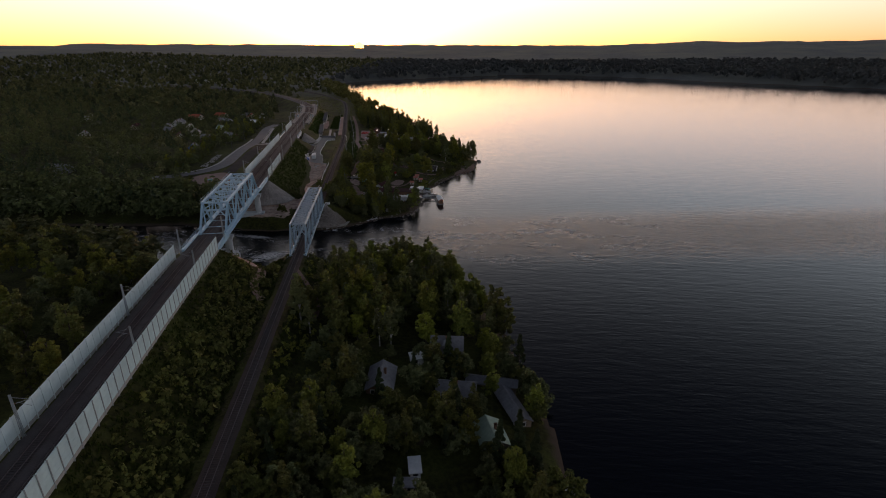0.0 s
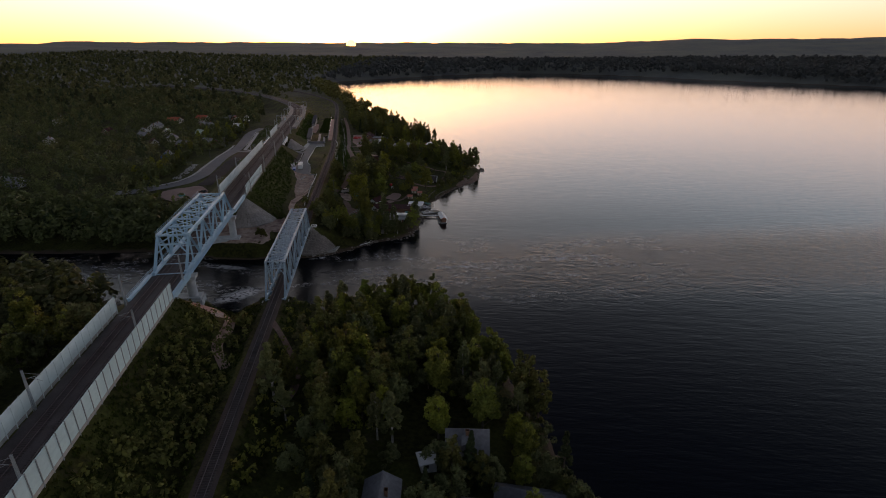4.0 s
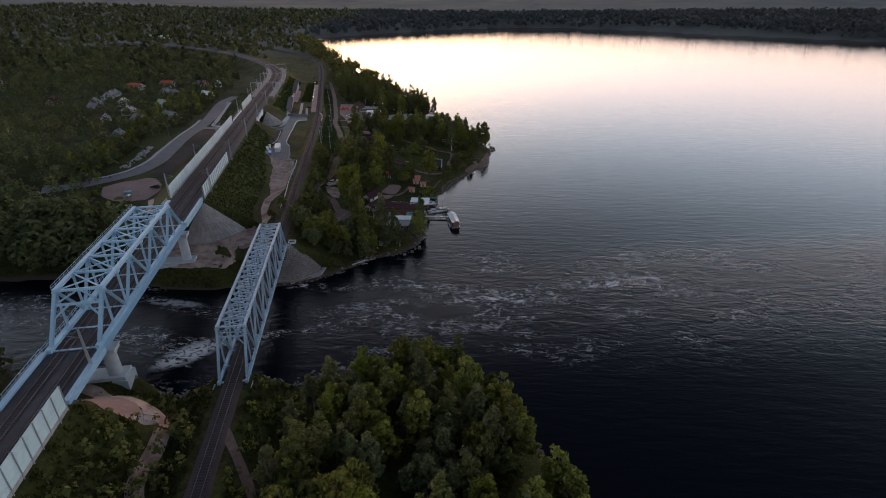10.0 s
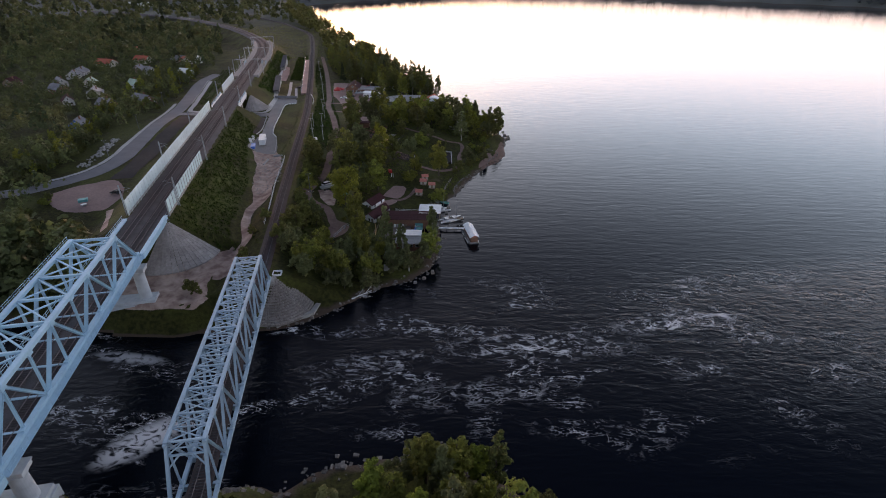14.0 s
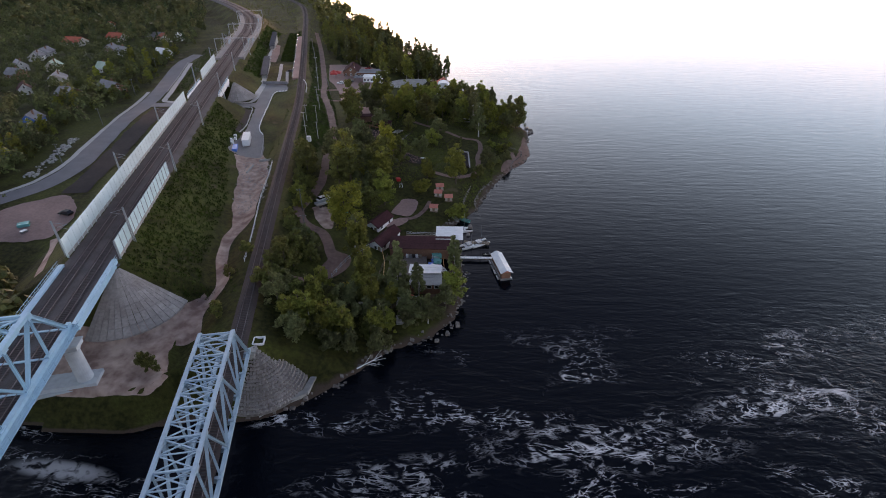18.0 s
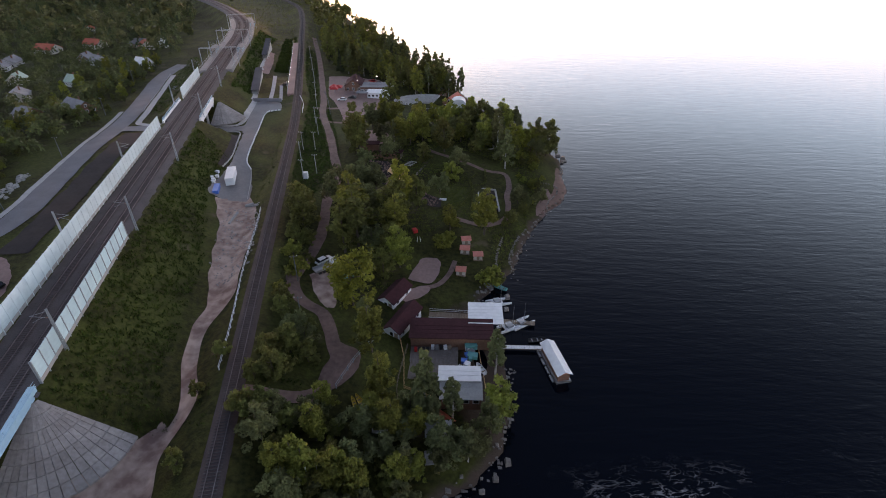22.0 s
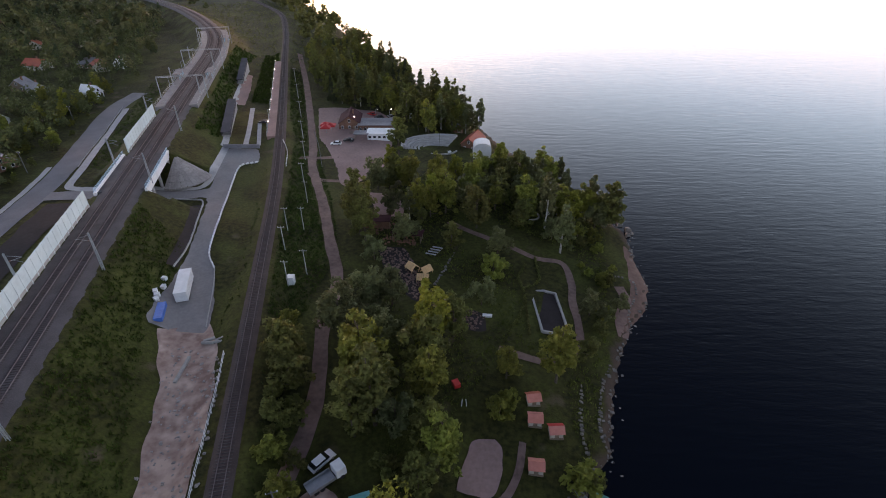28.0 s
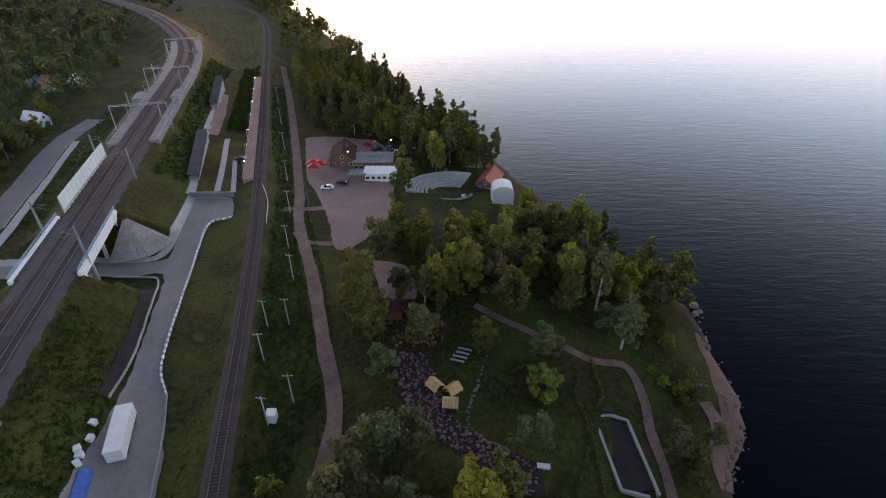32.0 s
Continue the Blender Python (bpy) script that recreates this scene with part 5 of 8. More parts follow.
def stairway(a, b, z0, z1, w, label):
    """A roofed flight of stairs: treads, side walls, roof."""
    d = Vector((b[0] - a[0], b[1] - a[1], 0))
    yaw = math.degrees(math.atan2(-d.x, d.y))
    e = empty("stairway", pose(a[0], a[1], z0, 0, 0, yaw), label, "stairs", "covered stairs of the station")
    n = max(6, int((z1 - z0) / 0.3))
    for q in range(n):
        part("step", Kit().box(-w / 2, q * d.length / n, -0.4, w / 2, (q + 1) * d.length / n, (q + 1) * (z1 - z0) / n), "concrete", e)
    for sx in (-w / 2, w / 2):
        part("side_wall", Kit().add([(sx - 0.08, 0, 0), (sx + 0.08, 0, 0), (sx + 0.08, d.length, z1 - z0), (sx - 0.08, d.length, z1 - z0), (sx - 0.08, 0, 0.9), (sx + 0.08, 0, 0.9), (sx + 0.08, d.length, z1 - z0 + 0.9), (sx - 0.08, d.length, z1 - z0 + 0.9)],
                                    [(3, 2, 1, 0), (4, 5, 6, 7), (0, 1, 5, 4), (1, 2, 6, 5), (2, 3, 7, 6), (3, 0, 4, 7)]), "dark_roof", e)
    part("roof", Kit().add([(-w / 2 - 0.2, -0.3, 1.7), (w / 2 + 0.2, -0.3, 1.7), (w / 2 + 0.2, d.length + 0.3, z1 - z0 + 1.7), (-w / 2 - 0.2, d.length + 0.3, z1 - z0 + 1.7),
                            (-w / 2 - 0.2, -0.3, 1.85), (w / 2 + 0.2, -0.3, 1.85), (w / 2 + 0.2, d.length + 0.3, z1 - z0 + 1.85), (-w / 2 - 0.2, d.length + 0.3, z1 - z0 + 1.85)],
                           [(3, 2, 1, 0), (4, 5, 6, 7), (0, 1, 5, 4), (1, 2, 6, 5), (2, 3, 7, 6), (3, 0, 4, 7)]), "dark_roof", e)


stairway((-142, 456), (-151.5, 492), 10.9, 13.5, 3.2, "dark roofed stairway climbing the bank")
stairway((-161, 530), (-166, 556), 12.5, 17.5, 2.8, "dark roofed stairway up to the new platform")
gz = lambda x, y: float(ground_z(x, y))
ribbon("pavement", [(-139.5, 446), (-141, 453), (-146, 470), (-155, 505), (-164, 545)], 2.2, "paving", "light paved walk below the embankment", "pavement", 0.3)
ribbon("pavement", [(-132, 449), (-137, 470), (-144.5, 497)], 2.0, "paving", "light paved ramp on the bank", "pavement", 0.35)
ribbon("pavement", [(-126.5, 448), (-130.5, 462), (-134, 474)], 1.6, "paving", "light paved ramp on the bank", "pavement", 0.35)
ribbon("pavement", [(-140, 447.3), (-126, 447.3)], 2.4, "paving", "light paved landing above the yard", "pavement", 0.45)
ribbon("pavement", [(-152, 500), (-157, 525), (-166, 556)], 5.0, "gravel", "brown paved walk to the stairs", "pavement", 0.25)
put("retaining_wall", Kit().beam((-139, 444.8, 11.0), (-125, 444.8, 11.0), 0.35, 1.6), "slate", label="dark low retaining wall at the yard's end", category="wall")

# ---------------- trees and plants ----------------
def leaf_cloud(rs, centres, radii, count, size, flat=0.6):
    """Small leaf blades scattered round the centres of a crown's clumps."""
    n = len(centres) * count
    c = np.repeat(centres, count, 0)
    r = np.repeat(radii, count)[:, None]
    d = rs.normal(size=(n, 3)); d /= np.linalg.norm(d, axis=1)[:, None]
    p = c + d * r * rs.uniform(0.55, 1.0, (n, 1)) * np.array([1, 1, 0.85])
    nrm = d + rs.normal(size=(n, 3)) * 0.7 + np.array([0, 0, flat]); nrm /= np.linalg.norm(nrm, axis=1)[:, None]
    a = np.cross(nrm, rs.normal(size=(n, 3))); a /= np.linalg.norm(a, axis=1)[:, None]
    b = np.cross(nrm, a)
    s = size * rs.uniform(0.6, 1.3, (n, 1))
    v = np.stack([p - a * s, p + b * s * 0.55, p + a * s, p - b * s * 0.55], 1).reshape(-1, 3)
    return v, np.arange(4 * n).reshape(-1, 4)


def crown_shape(rs, kind, h, w):
    """Centres and sizes of the clumps of a crown of height h and width w; the crown stands on z = 0."""
    if kind == "spruce":
        n = int(30 + h * 3)
        t = rs.uniform(0, 1, n) ** 0.8
        a = rs.uniform(0, 2 * math.pi, n)
        r = w / 2 * (1 - t) * rs.uniform(0.55, 1.0, n)
        return np.stack([r * np.cos(a), r * np.sin(a), 0.3 + t * h * 0.97], 1), 0.25 + w * 0.13 * (1 - t)
    n = int(24 + w * h * 0.45)
    d = rs.normal(size=(n, 3)); d /= np.linalg.norm(d, axis=1)[:, None]
    k = rs.uniform(0.35, 0.95, n)[:, None] ** 0.6
    p = d * k * np.array([w / 2, w / 2, h / 2])
    lump = 1 + 0.28 * np.sin(3.1 * d[:, 0] + 2 * d[:, 2] + rs.uniform(0, 6)) + 0.2 * np.sin(5 * d[:, 1] - 3 * d[:, 2] + rs.uniform(0, 6))
    p *= lump[:, None]
    if kind == "tall":
        p[:, :2] *= (1.05 - 0.45 * (p[:, 2:] / h + 0.5))
    else:
        p[:, :2] *= (1.12 - 0.35 * (p[:, 2:] / h + 0.5))
    p[:, 2] += h / 2
    return p, rs.uniform(0.09, 0.17, n) * w


def make_tree(name, kind, h, w, leafmat, seed, blades=52, size=0.36, label="", bare=None, barkmat="bark"):
    """One tree: a tapered trunk with limbs, and a crown of leaf clumps."""
    rs = np.random.RandomState(seed)
    bare = h * 0.12 if bare is None else bare
    cen, rad = crown_shape(rs, kind, h - bare, w)
    cen = cen + np.array([0, 0, bare])
    v, f = leaf_cloud(rs, cen, rad, blades, size)
    ob = empty(name, pose(0, 0, 0), label, "tree" if h > 4.5 else "bush")
    part("crown", from_arrays("crown", v, f), leafmat, ob)
    k = Kit()
    r0 = 0.018 * h + 0.05
    lean = rs.uniform(-0.03, 0.03, 2) * h
    pts = [(lean[0] * t * t, lean[1] * t * t, h * 0.9 * t - 0.4 * (1 - t)) for t in (0, 0.25, 0.5, 0.75, 1.0)]
    for i in range(4):
        k.tube(pts[i], pts[i + 1], r0 * (1 - 0.22 * i), r0 * (1 - 0.22 * (i + 1)), 7)
    for q in rs.choice(len(cen), min(10, len(cen)), replace=False):
        z = max(bare * 0.7, cen[q, 2] - w * 0.25)
        t = min(z / (h * 0.9), 0.95)
        k.tube((lean[0] * t * t, lean[1] * t * t, z), cen[q], r0 * 0.35, r0 * 0.1, 5)
    part("trunk", k, barkmat, ob)
    return ob


KINDS = [make_tree("birch_tree", "tall", 13.5, 5.4, "leaf_d", 11, label="tall leafy birch with a pale trunk", barkmat="birch"),
         make_tree("deciduous_tree", "tall", 12.5, 7.2, "leaf_a", 12, label="broad green deciduous tree with dense summer leaves"),
         make_tree("deciduous_tree", "round", 9, 6.5, "leaf_b", 13, label="dark green rounded deciduous tree"),
         make_tree("willow_tree", "round", 8, 7.5, "leaf_d", 14, label="grey-green bushy willow tree"),
         make_tree("aspen_tree", "tall", 15, 6.0, "leaf_b", 15, label="tall narrow dark green aspen"),
         make_tree("maple_tree", "tall", 10.5, 6.2, "leaf_c", 16, label="yellow-green leafy tree in full crown"),
         make_tree("spruce_tree", "spruce", 14, 5.0, "needle", 17, label="dark pointed spruce tree", bare=0.8),
         make_tree("bush", "round", 3.2, 3.8, "leaf_a", 18, label="low green rounded bush", bare=0.2, blades=36, size=0.3),
         make_tree("bush", "round", 4.2, 4.6, "leaf_b", 19, label="dense dark green bush", bare=0.3, blades=36, size=0.3),
         make_tree("deciduous_tree", "round", 12.5, 10.0, "leaf_c", 20, label="broad yellow-green tree with a wide crown")]
PLANTED = []


def plant(k, x, y, s=1.0, turn=None):
    """A tree of kind k at a place, on the ground."""
    tr = random.uniform(0, 360) if turn is None else turn
    m = pose(x, y, float(ground_z(x, y)) - 0.05, 0, 0, tr)
    ob = KINDS[k]
    if not ob.get("used"):
        ob["used"] = 1
        ob.matrix_basis = m @ Matrix.Diagonal((s, s, s * random.uniform(0.9, 1.1), 1))
    else:
        keep = ob.scale.copy()
        sz = s * random.uniform(0.9, 1.1)
        ob.scale = (s, s, sz)
        new_ob = copy_thing(ob, m)
        ob.scale = keep
    PLANTED.append((x, y, s * (3.5 if k < 7 else 1.8)))


def clear(x, y, r):
    return all((x - a) ** 2 + (y - b) ** 2 > (r + c * 0.55) ** 2 for a, b, c in PLANTED)


def free(x, y):
    X, Y = np.array([x]), np.array([y])
    return not any(inside(X, Y, np.array(o, float))[0] for o in BARE) and all(near_line(x, y, spline(w, 3.0)) > 3.5 for w in WAYS)


def near_line(x, y, c):
    return float(np.min(np.hypot(c[::3, 0] - x, c[::3, 1] - y)))


def grove(outline, kinds, count, smin=0.75, smax=1.15, gap=1.6, tries=30):
    """Trees scattered inside an outline, away from the lines and the water."""
    o = np.array(outline, float)
    made = 0
    for _ in range(count * tries):
        if made >= count:
            break
        x, y = random.uniform(o[:, 0].min(), o[:, 0].max()), random.uniform(o[:, 1].min(), o[:, 1].max())
        if not inside(np.array([x]), np.array([y]), o)[0] or not clear(x, y, gap) or not free(x, y):
            continue
        if ground_z(x, y) < 0.5 or near_line(x, y, OLD_LINE) < 6 or near_line(x, y, NEW_LINE) < 10:
            continue
        plant(random.choice(kinds), x, y, random.uniform(smin, smax))
        made += 1


random.seed(5)
# trees that stand out by themselves: kind, x, y, size
for k, x, y, sc in ((1, -56.6, 279.8, 1.0), (1, -52.6, 266.3, 0.87), (0, -43.9, 264.9, 1.0), (0, -38.4, 263.6, 0.8), (0, -29.2, 277.0, 0.84), (1, -29.5, 265.1, 0.88), (8, -36.3, 258.1, 1.03), (1, -44.9, 258.9, 0.58), (1, -53.7, 312.7, 0.9), (2, -56.2, 315.9, 0.91), (7, -29.1, 310.9, 1.5), (4, -66.0, 319.6, 1.15), (4, -69.5, 317, 1.0), (2, -57.0, 332.8, 1.4), (4, -77.2, 382.5, 1.2), (3, -76.4, 343.3, 1.17), (3, -71.1, 351.4, 1.15), (3, -65.6, 352.7, 1.08), (5, -56.2, 338.2, 1.2), (2, -51.1, 343.4, 0.93), (1, -69.4, 329.0, 1.22), (1, -55.9, 325.3, 1.02), (1, -40.3, 332.4, 0.74), (1, -29.7, 332.9, 1.15), (7, -40.5, 367.0, 1.7), (3, -44.2, 355.1, 0.88), (2, -84.5, 332.0, 1.1), (2, -83.1, 326.5, 1.05), (0, -20.0, 380.9, 1.1), (1, -27.3, 402.0, 1.12), (2, -43.7, 390.1, 1.3), (1, -53.0, 399.2, 1.07), (1, -61.4, 394.7, 0.95), (3, -38.4, 377.4, 0.93), (2, -1.4, 400.4, 1.4), (4, 1, 404, 0.8), (0, -22.4, 393.7, 1.13), (0, -4.0, 412, 0.9), (1, -64.7, 413.9, 0.96), (3, -75.7, 413.2, 1.25), (4, -71.4, 446.3, 1.08), (1, -60.5, 472, 1.1), (3, -36.2, 431.0, 0.9), (2, -26.9, 424.0, 1.28), (1, -18.0, 432.9, 0.93), (0, -12.5, 426.3, 0.86), (2, -51.4, 378.7, 0.85), (3, -64.6, 380.8, 1.0), (1, -44.3, 410.4, 1.05), (2, -35.8, 411.8, 1.25), (3, -17.3, 355.6, 0.78), (8, -21.0, 341.5, 1.2), (9, -63.0, 293.5, 0.95), (0, -58.7, 284, 0.75), (2, -72.8, 275, 0.75), (8, -70.9, 282, 1.1), (0, -31.6, 263.5, 0.55),
                    (7, -40.9, 326, 1.0), (8, -87, 337, 1.1), (7, -39.1, 335.2, 1.0), (7, -42.5, 323, 1.2), (8, -26.8, 310.3, 0.8), (1, -40.8, 423.4, 0.85), (0, -23, 421, 0.8), (0, -37.5, 487, 1.0), (1, -32, 441, 0.8), (4, -21.4, 406, 0.75),
                    (7, -12.8, 390.8, 1.2), (3, -12.3, 416, 0.9), (3, -52.4, 408.4, 0.9), (8, -16.2, 349, 0.9), (2, -73, 266, 0.8), (1, -54.3, 246.5, 0.75), (3, -60.7, 248, 0.8), (0, -46.5, 251, 0.6),
                    (0, -35.4, 254.8, 0.6), (8, -93.5, 232.7, 0.8), (8, -91.5, 231.5, 0.7), (8, -76, 257, 1.0), (8, -83.5, 247, 0.8), (8, -86.5, 262, 0.7), (8, -85, 271, 0.8), (8, -74, 276, 1.2), (8, -76, 272, 1.1), (3, -73, 281, 0.7), (8, -69, 274, 1.1), (8, -72, 268.5, 1.0), (3, -70.5, 278.5, 0.6), (8, -74, 257, 1.1), (8, -68, 256.5, 1.1), (8, -63, 257.5, 1.0), (7, -79.5, 303.5, 1.3),
                    (4, -79.5, 389, 1.0), (4, -75.5, 380, 1.1), (3, -69, 396, 0.9), (3, -72, 371, 0.8), (1, -78, 397, 0.8), (8, -77.5, 286, 1.0), (8, -76.5, 265, 1.0), (7, -82, 311, 1.1), (8, -83.5, 318, 1.0), (7, -88, 345, 1.0), (2, -57.5, 307.5, 0.8), (3, -66.8, 339.5, 1.0)):
    plant(k, x, y, sc * (1.25 if sc < 1.3 and 288 < y < 350 and x < -48 else 1.1))
# the wooded point south of the river
grove([(-46, 122), (-44, 165), (-30, 185), (-10, 180), (6, 164), (15, 140), (23, 112), (8, 111), (-10, 111), (-36, 106)], [0, 1, 1, 2, 3, 4, 5], 125, 0.75, 1.15, 0.7)
grove([(-34, 44), (-34, 106), (-5, 105), (26, 108), (31, 80), (29, 44)], [1, 2, 2, 3, 3, 6, 4], 150, 0.55, 0.95, 0.2)
# left of the new line, south bank
grove([(-185, 45), (-195, 192), (-150, 190), (-112, 172), (-86, 100), (-75, 45)], [1, 1, 2, 3, 3, 4], 105, 0.8, 1.2, 0.8)
# north: park by the lake
grove([(-66, 241), (-76, 262), (-62, 275), (-40, 268), (-28, 262), (-34, 251), (-48, 244)], [1, 2, 3, 8, 8, 3], 50, 0.6, 0.9, 0.2)
grove([(-71, 312), (-62, 302), (-58, 306), (-58, 332), (-66, 336), (-71, 326)], [8, 8, 7, 3], 9, 0.7, 1.0, 0.3)
grove([(-74, 392), (-30, 392), (-2, 398), (-14, 438), (-30, 442), (-62, 438), (-74, 424)], [0, 1, 1, 2, 3, 3, 5, 8], 62, 0.75, 1.1, 0.6)
grove([(-26, 342), (-8, 352), (-2, 395), (-16, 398), (-30, 385)], [8, 7, 3, 7], 22, 0.5, 0.9, 0.5)
grove([(-116, 508), (-98, 505), (-60, 484), (-38, 486), (-66, 560), (-108, 640), (-150, 640)], [0, 1, 1, 2, 4, 4, 6, 2], 185, 0.85, 1.2, 0.1)
grove([(-76, 482), (-60, 476), (-44, 478), (-38, 488), (-60, 508), (-100, 510)], [0, 1, 2, 4], 26, 0.8, 1.1, 0.2)
grove([(-82, 262), (-76, 300), (-84, 340), (-90, 340), (-84, 300), (-79, 262)], [7, 8, 8], 12, 0.6, 1.0, 0.6)


# gardens and bushes between the road and the village, trees round the cottages of the hamlet
for q in VH:
    PLANTED.append((q[0], q[1], 9.0))
grove([(-186, 300), (-195, 355), (-205, 405), (-211, 440), (-224, 505), (-246, 500), (-236, 420), (-216, 360), (-205, 300)], [1, 2, 3, 3, 8, 8, 5], 105, 0.4, 0.85, 0.3)
grove([(-193, 398), (-200, 440), (-214, 490), (-226, 530), (-240, 530), (-225, 470), (-208, 405)], [1, 2, 3, 3, 8, 8, 7], 60, 0.4, 0.8, 0.2)
grove([(-186, 296), (-192, 335), (-199, 365), (-210, 365), (-204, 300)], [7, 8, 3], 40, 0.4, 0.8, 0.2)
grove([(-150, 262), (-145, 300), (-152, 312), (-168, 312), (-172, 296), (-176, 260)], [7, 8], 14, 0.5, 0.9, 0.4)


def far_trees(name, pts, size_lo, size_hi, blades, leafmat, label, blade, kind="stuff", pointed=False):
    """A wood seen from afar: many crowns in one mesh."""
    rs = np.random.RandomState(len(pts))
    n = len(pts)
    z = ground_z(pts[:, 0], pts[:, 1])
    h = rs.uniform(size_lo, size_hi, n)
    w = h * rs.uniform(0.42, 0.7, n)
    d = rs.normal(size=(n, blades, 3)); d /= np.linalg.norm(d, axis=2)[..., None]
    d[..., 2] = np.abs(d[..., 2]) * 1.15 - 0.25
    k = rs.uniform(0.7, 1.05, (n, blades, 1))
    p = d * k * np.stack([w / 2, w / 2, h / 2], 1)[:, None]
    if pointed:
        p[..., :2] *= np.clip(1.1 - 1.15 * (d[..., 2:] + 0.25), 0.06, 1.0)
    else:
        p *= (1 + 0.22 * np.sin(4 * d[..., :1] + 3 * d[..., 2:] + rs.uniform(0, 6, (n, 1, 1))))
    p[..., 2] += (h * 0.52)[:, None]
    p[..., :2] += pts[:, None, :2]
    p[..., 2] += z[:, None]
    nrm = d + rs.normal(size=d.shape) * 0.45 + np.array([0, 0, 0.35]); nrm /= np.linalg.norm(nrm, axis=2)[..., None]
    a = np.cross(nrm, rs.normal(size=d.shape)); a /= np.linalg.norm(a, axis=2)[..., None]
    b = np.cross(nrm, a)
    s = blade * (h / 10)[:, None, None] * rs.uniform(0.6, 1.25, (n, blades, 1))
    v = np.stack([p - a * s, p + b * s * 0.7, p + a * s, p - b * s * 0.7], 2).reshape(-1, 3)
    f = np.arange(len(v)).reshape(-1, 4)
    return put(name, from_arrays(name, v, f), leafmat, label=label, category="trees", kind=kind)


def mixed_wood(name, pts, lo, hi, blades, label, blade, seed):
    """A wood of dark leafy trees with grey-green ones and spruces among them, in uneven groups."""
    rs = np.random.RandomState(seed)
    g = wave(pts[:, 0], pts[:, 1], 90, seed) + rs.normal(size=len(pts)) * 0.6
    stand = wave(pts[:, 0], pts[:, 1], 60, seed + 1) + rs.normal(size=len(pts)) * 0.5 > -1.15
    pts, g = pts[stand], g[stand]
    far_trees(name, pts[g < 0.35], lo, hi, blades, "leaf_e", "dark " + label, blade)
    far_trees(name, pts[(g >= 0.35) & (g < 0.95)], lo, hi * 1.1, blades, "leaf_d", "grey-green " + label, blade)
    far_trees(name, pts[g >= 0.95], lo * 1.1, hi * 1.35, blades, "needle", "spruces in the " + label, blade, pointed=True)


def scatter(outline, count, seed, dmin_new=11, dmin_old=6, zmin=0.8, clear_of=(), open_too=False):
    rs = np.random.RandomState(seed)
    o = np.array(outline, float)
    p = np.stack([rs.uniform(o[:, 0].min(), o[:, 0].max(), count), rs.uniform(o[:, 1].min(), o[:, 1].max(), count)], 1)
    keep = inside(p[:, 0], p[:, 1], o) & (ground_z(p[:, 0], p[:, 1]) > zmin)
    for b in ([] if open_too else list(BARE)) + list(clear_of):
        keep &= ~inside(p[:, 0], p[:, 1], np.array(b, float))
    p = p[keep]
    for c, dm in ((NEW_LINE, dmin_new), (OLD_LINE, dmin_old)):
        if dm:
            p = p[to_line(p[:, 0], p[:, 1], c)[0] > dm]
    return p


VILLAGE = [(-350, 390), (-222, 390), (-214, 540), (-330, 560), (-380, 440)]


def away(p, r, front=9.0):
    """Leaves out places too near a village house, and its garden to the south-east."""
    for q in VH:
        d = np.array([0.62, -0.785])
        e = p - np.array(q[:2])
        along, across = e @ d, np.abs(e[:, 0] * d[1] - e[:, 1] * d[0])
        p = p[(np.hypot(e[:, 0], e[:, 1]) > r) & ~((along > 0) & (along < front) & (across < r * 0.85))]
    return p


mixed_wood("forest", away(scatter([(-620, 225), (-150, 232), (-165, 285), (-182, 300), (-194, 400), (-212, 470), (-222, 540), (-300, 760), (-520, 900), (-900, 900), (-900, 225)], 11500, 21, 18, clear_of=[VILLAGE]), 9), 6, 12, 58, "deciduous forest beside the line", 0.72, 41)
far_trees("forest", away(scatter(VILLAGE, 1250, 29, 18), 7.5), 3, 8, 60, "leaf_e", "garden trees among the village houses", 0.8)
mixed_wood("forest", scatter([(-230, 560), (-1000, 700), (-1700, 1000), (-1700, 2300), (-300, 2300), (-430, 1340), (-330, 1100), (-260, 900), (-330, 880), (-250, 760)], 9000, 22, 20), 8, 15, 28, "forest reaching to the hills", 1.7, 43)
far_trees("forest", scatter([(-152, 640), (-104, 640), (-153, 770), (-226, 940), (-305, 1150), (-395, 1330), (-340, 1100), (-240, 860), (-190, 760)], 1500, 23, 0, 9), 10, 17, 50, "leaf_b",
          "wooded lake shore beyond the platform", 1.1)
far_trees("forest", scatter([(-700, -60), (-190, -60), (-85, 45), (-185, 45), (-195, 192), (-420, 190), (-700, 180)], 3000, 24, 14), 7, 12, 46, "leaf_e", "mixed wood on the south bank", 0.95)
# these crowns carry the aerial haze as a bluish grey leaf colour
far_trees("forest", scatter([(-395, 1335), (-330, 1440), (-262, 1545), (80, 1885), (450, 1795), (910, 1315), (1400, 935), (2500, 705), (2500, 1500), (900, 2200), (-420, 2200)], 15000, 25, 0, 0), 12, 18, 8, "hazed_wood",
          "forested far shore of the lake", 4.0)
far_trees("forest", scatter([(-620, 214), (-230, 219), (-165, 225), (-122, 226), (-122, 240), (-150, 262), (-620, 262)], 1500, 30, 11, zmin=0.3), 8, 13, 46, "leaf_e", "tall trees along the river's far bank", 0.95)
far_trees("forest", scatter([(-620, 160), (-190, 170), (-152, 160), (-118, 150), (-118, 172), (-150, 190), (-190, 195), (-420, 190), (-620, 182)], 1000, 33, 12, zmin=0.3), 9, 14, 46, "leaf_e", "tall trees along the near river bank", 0.95)
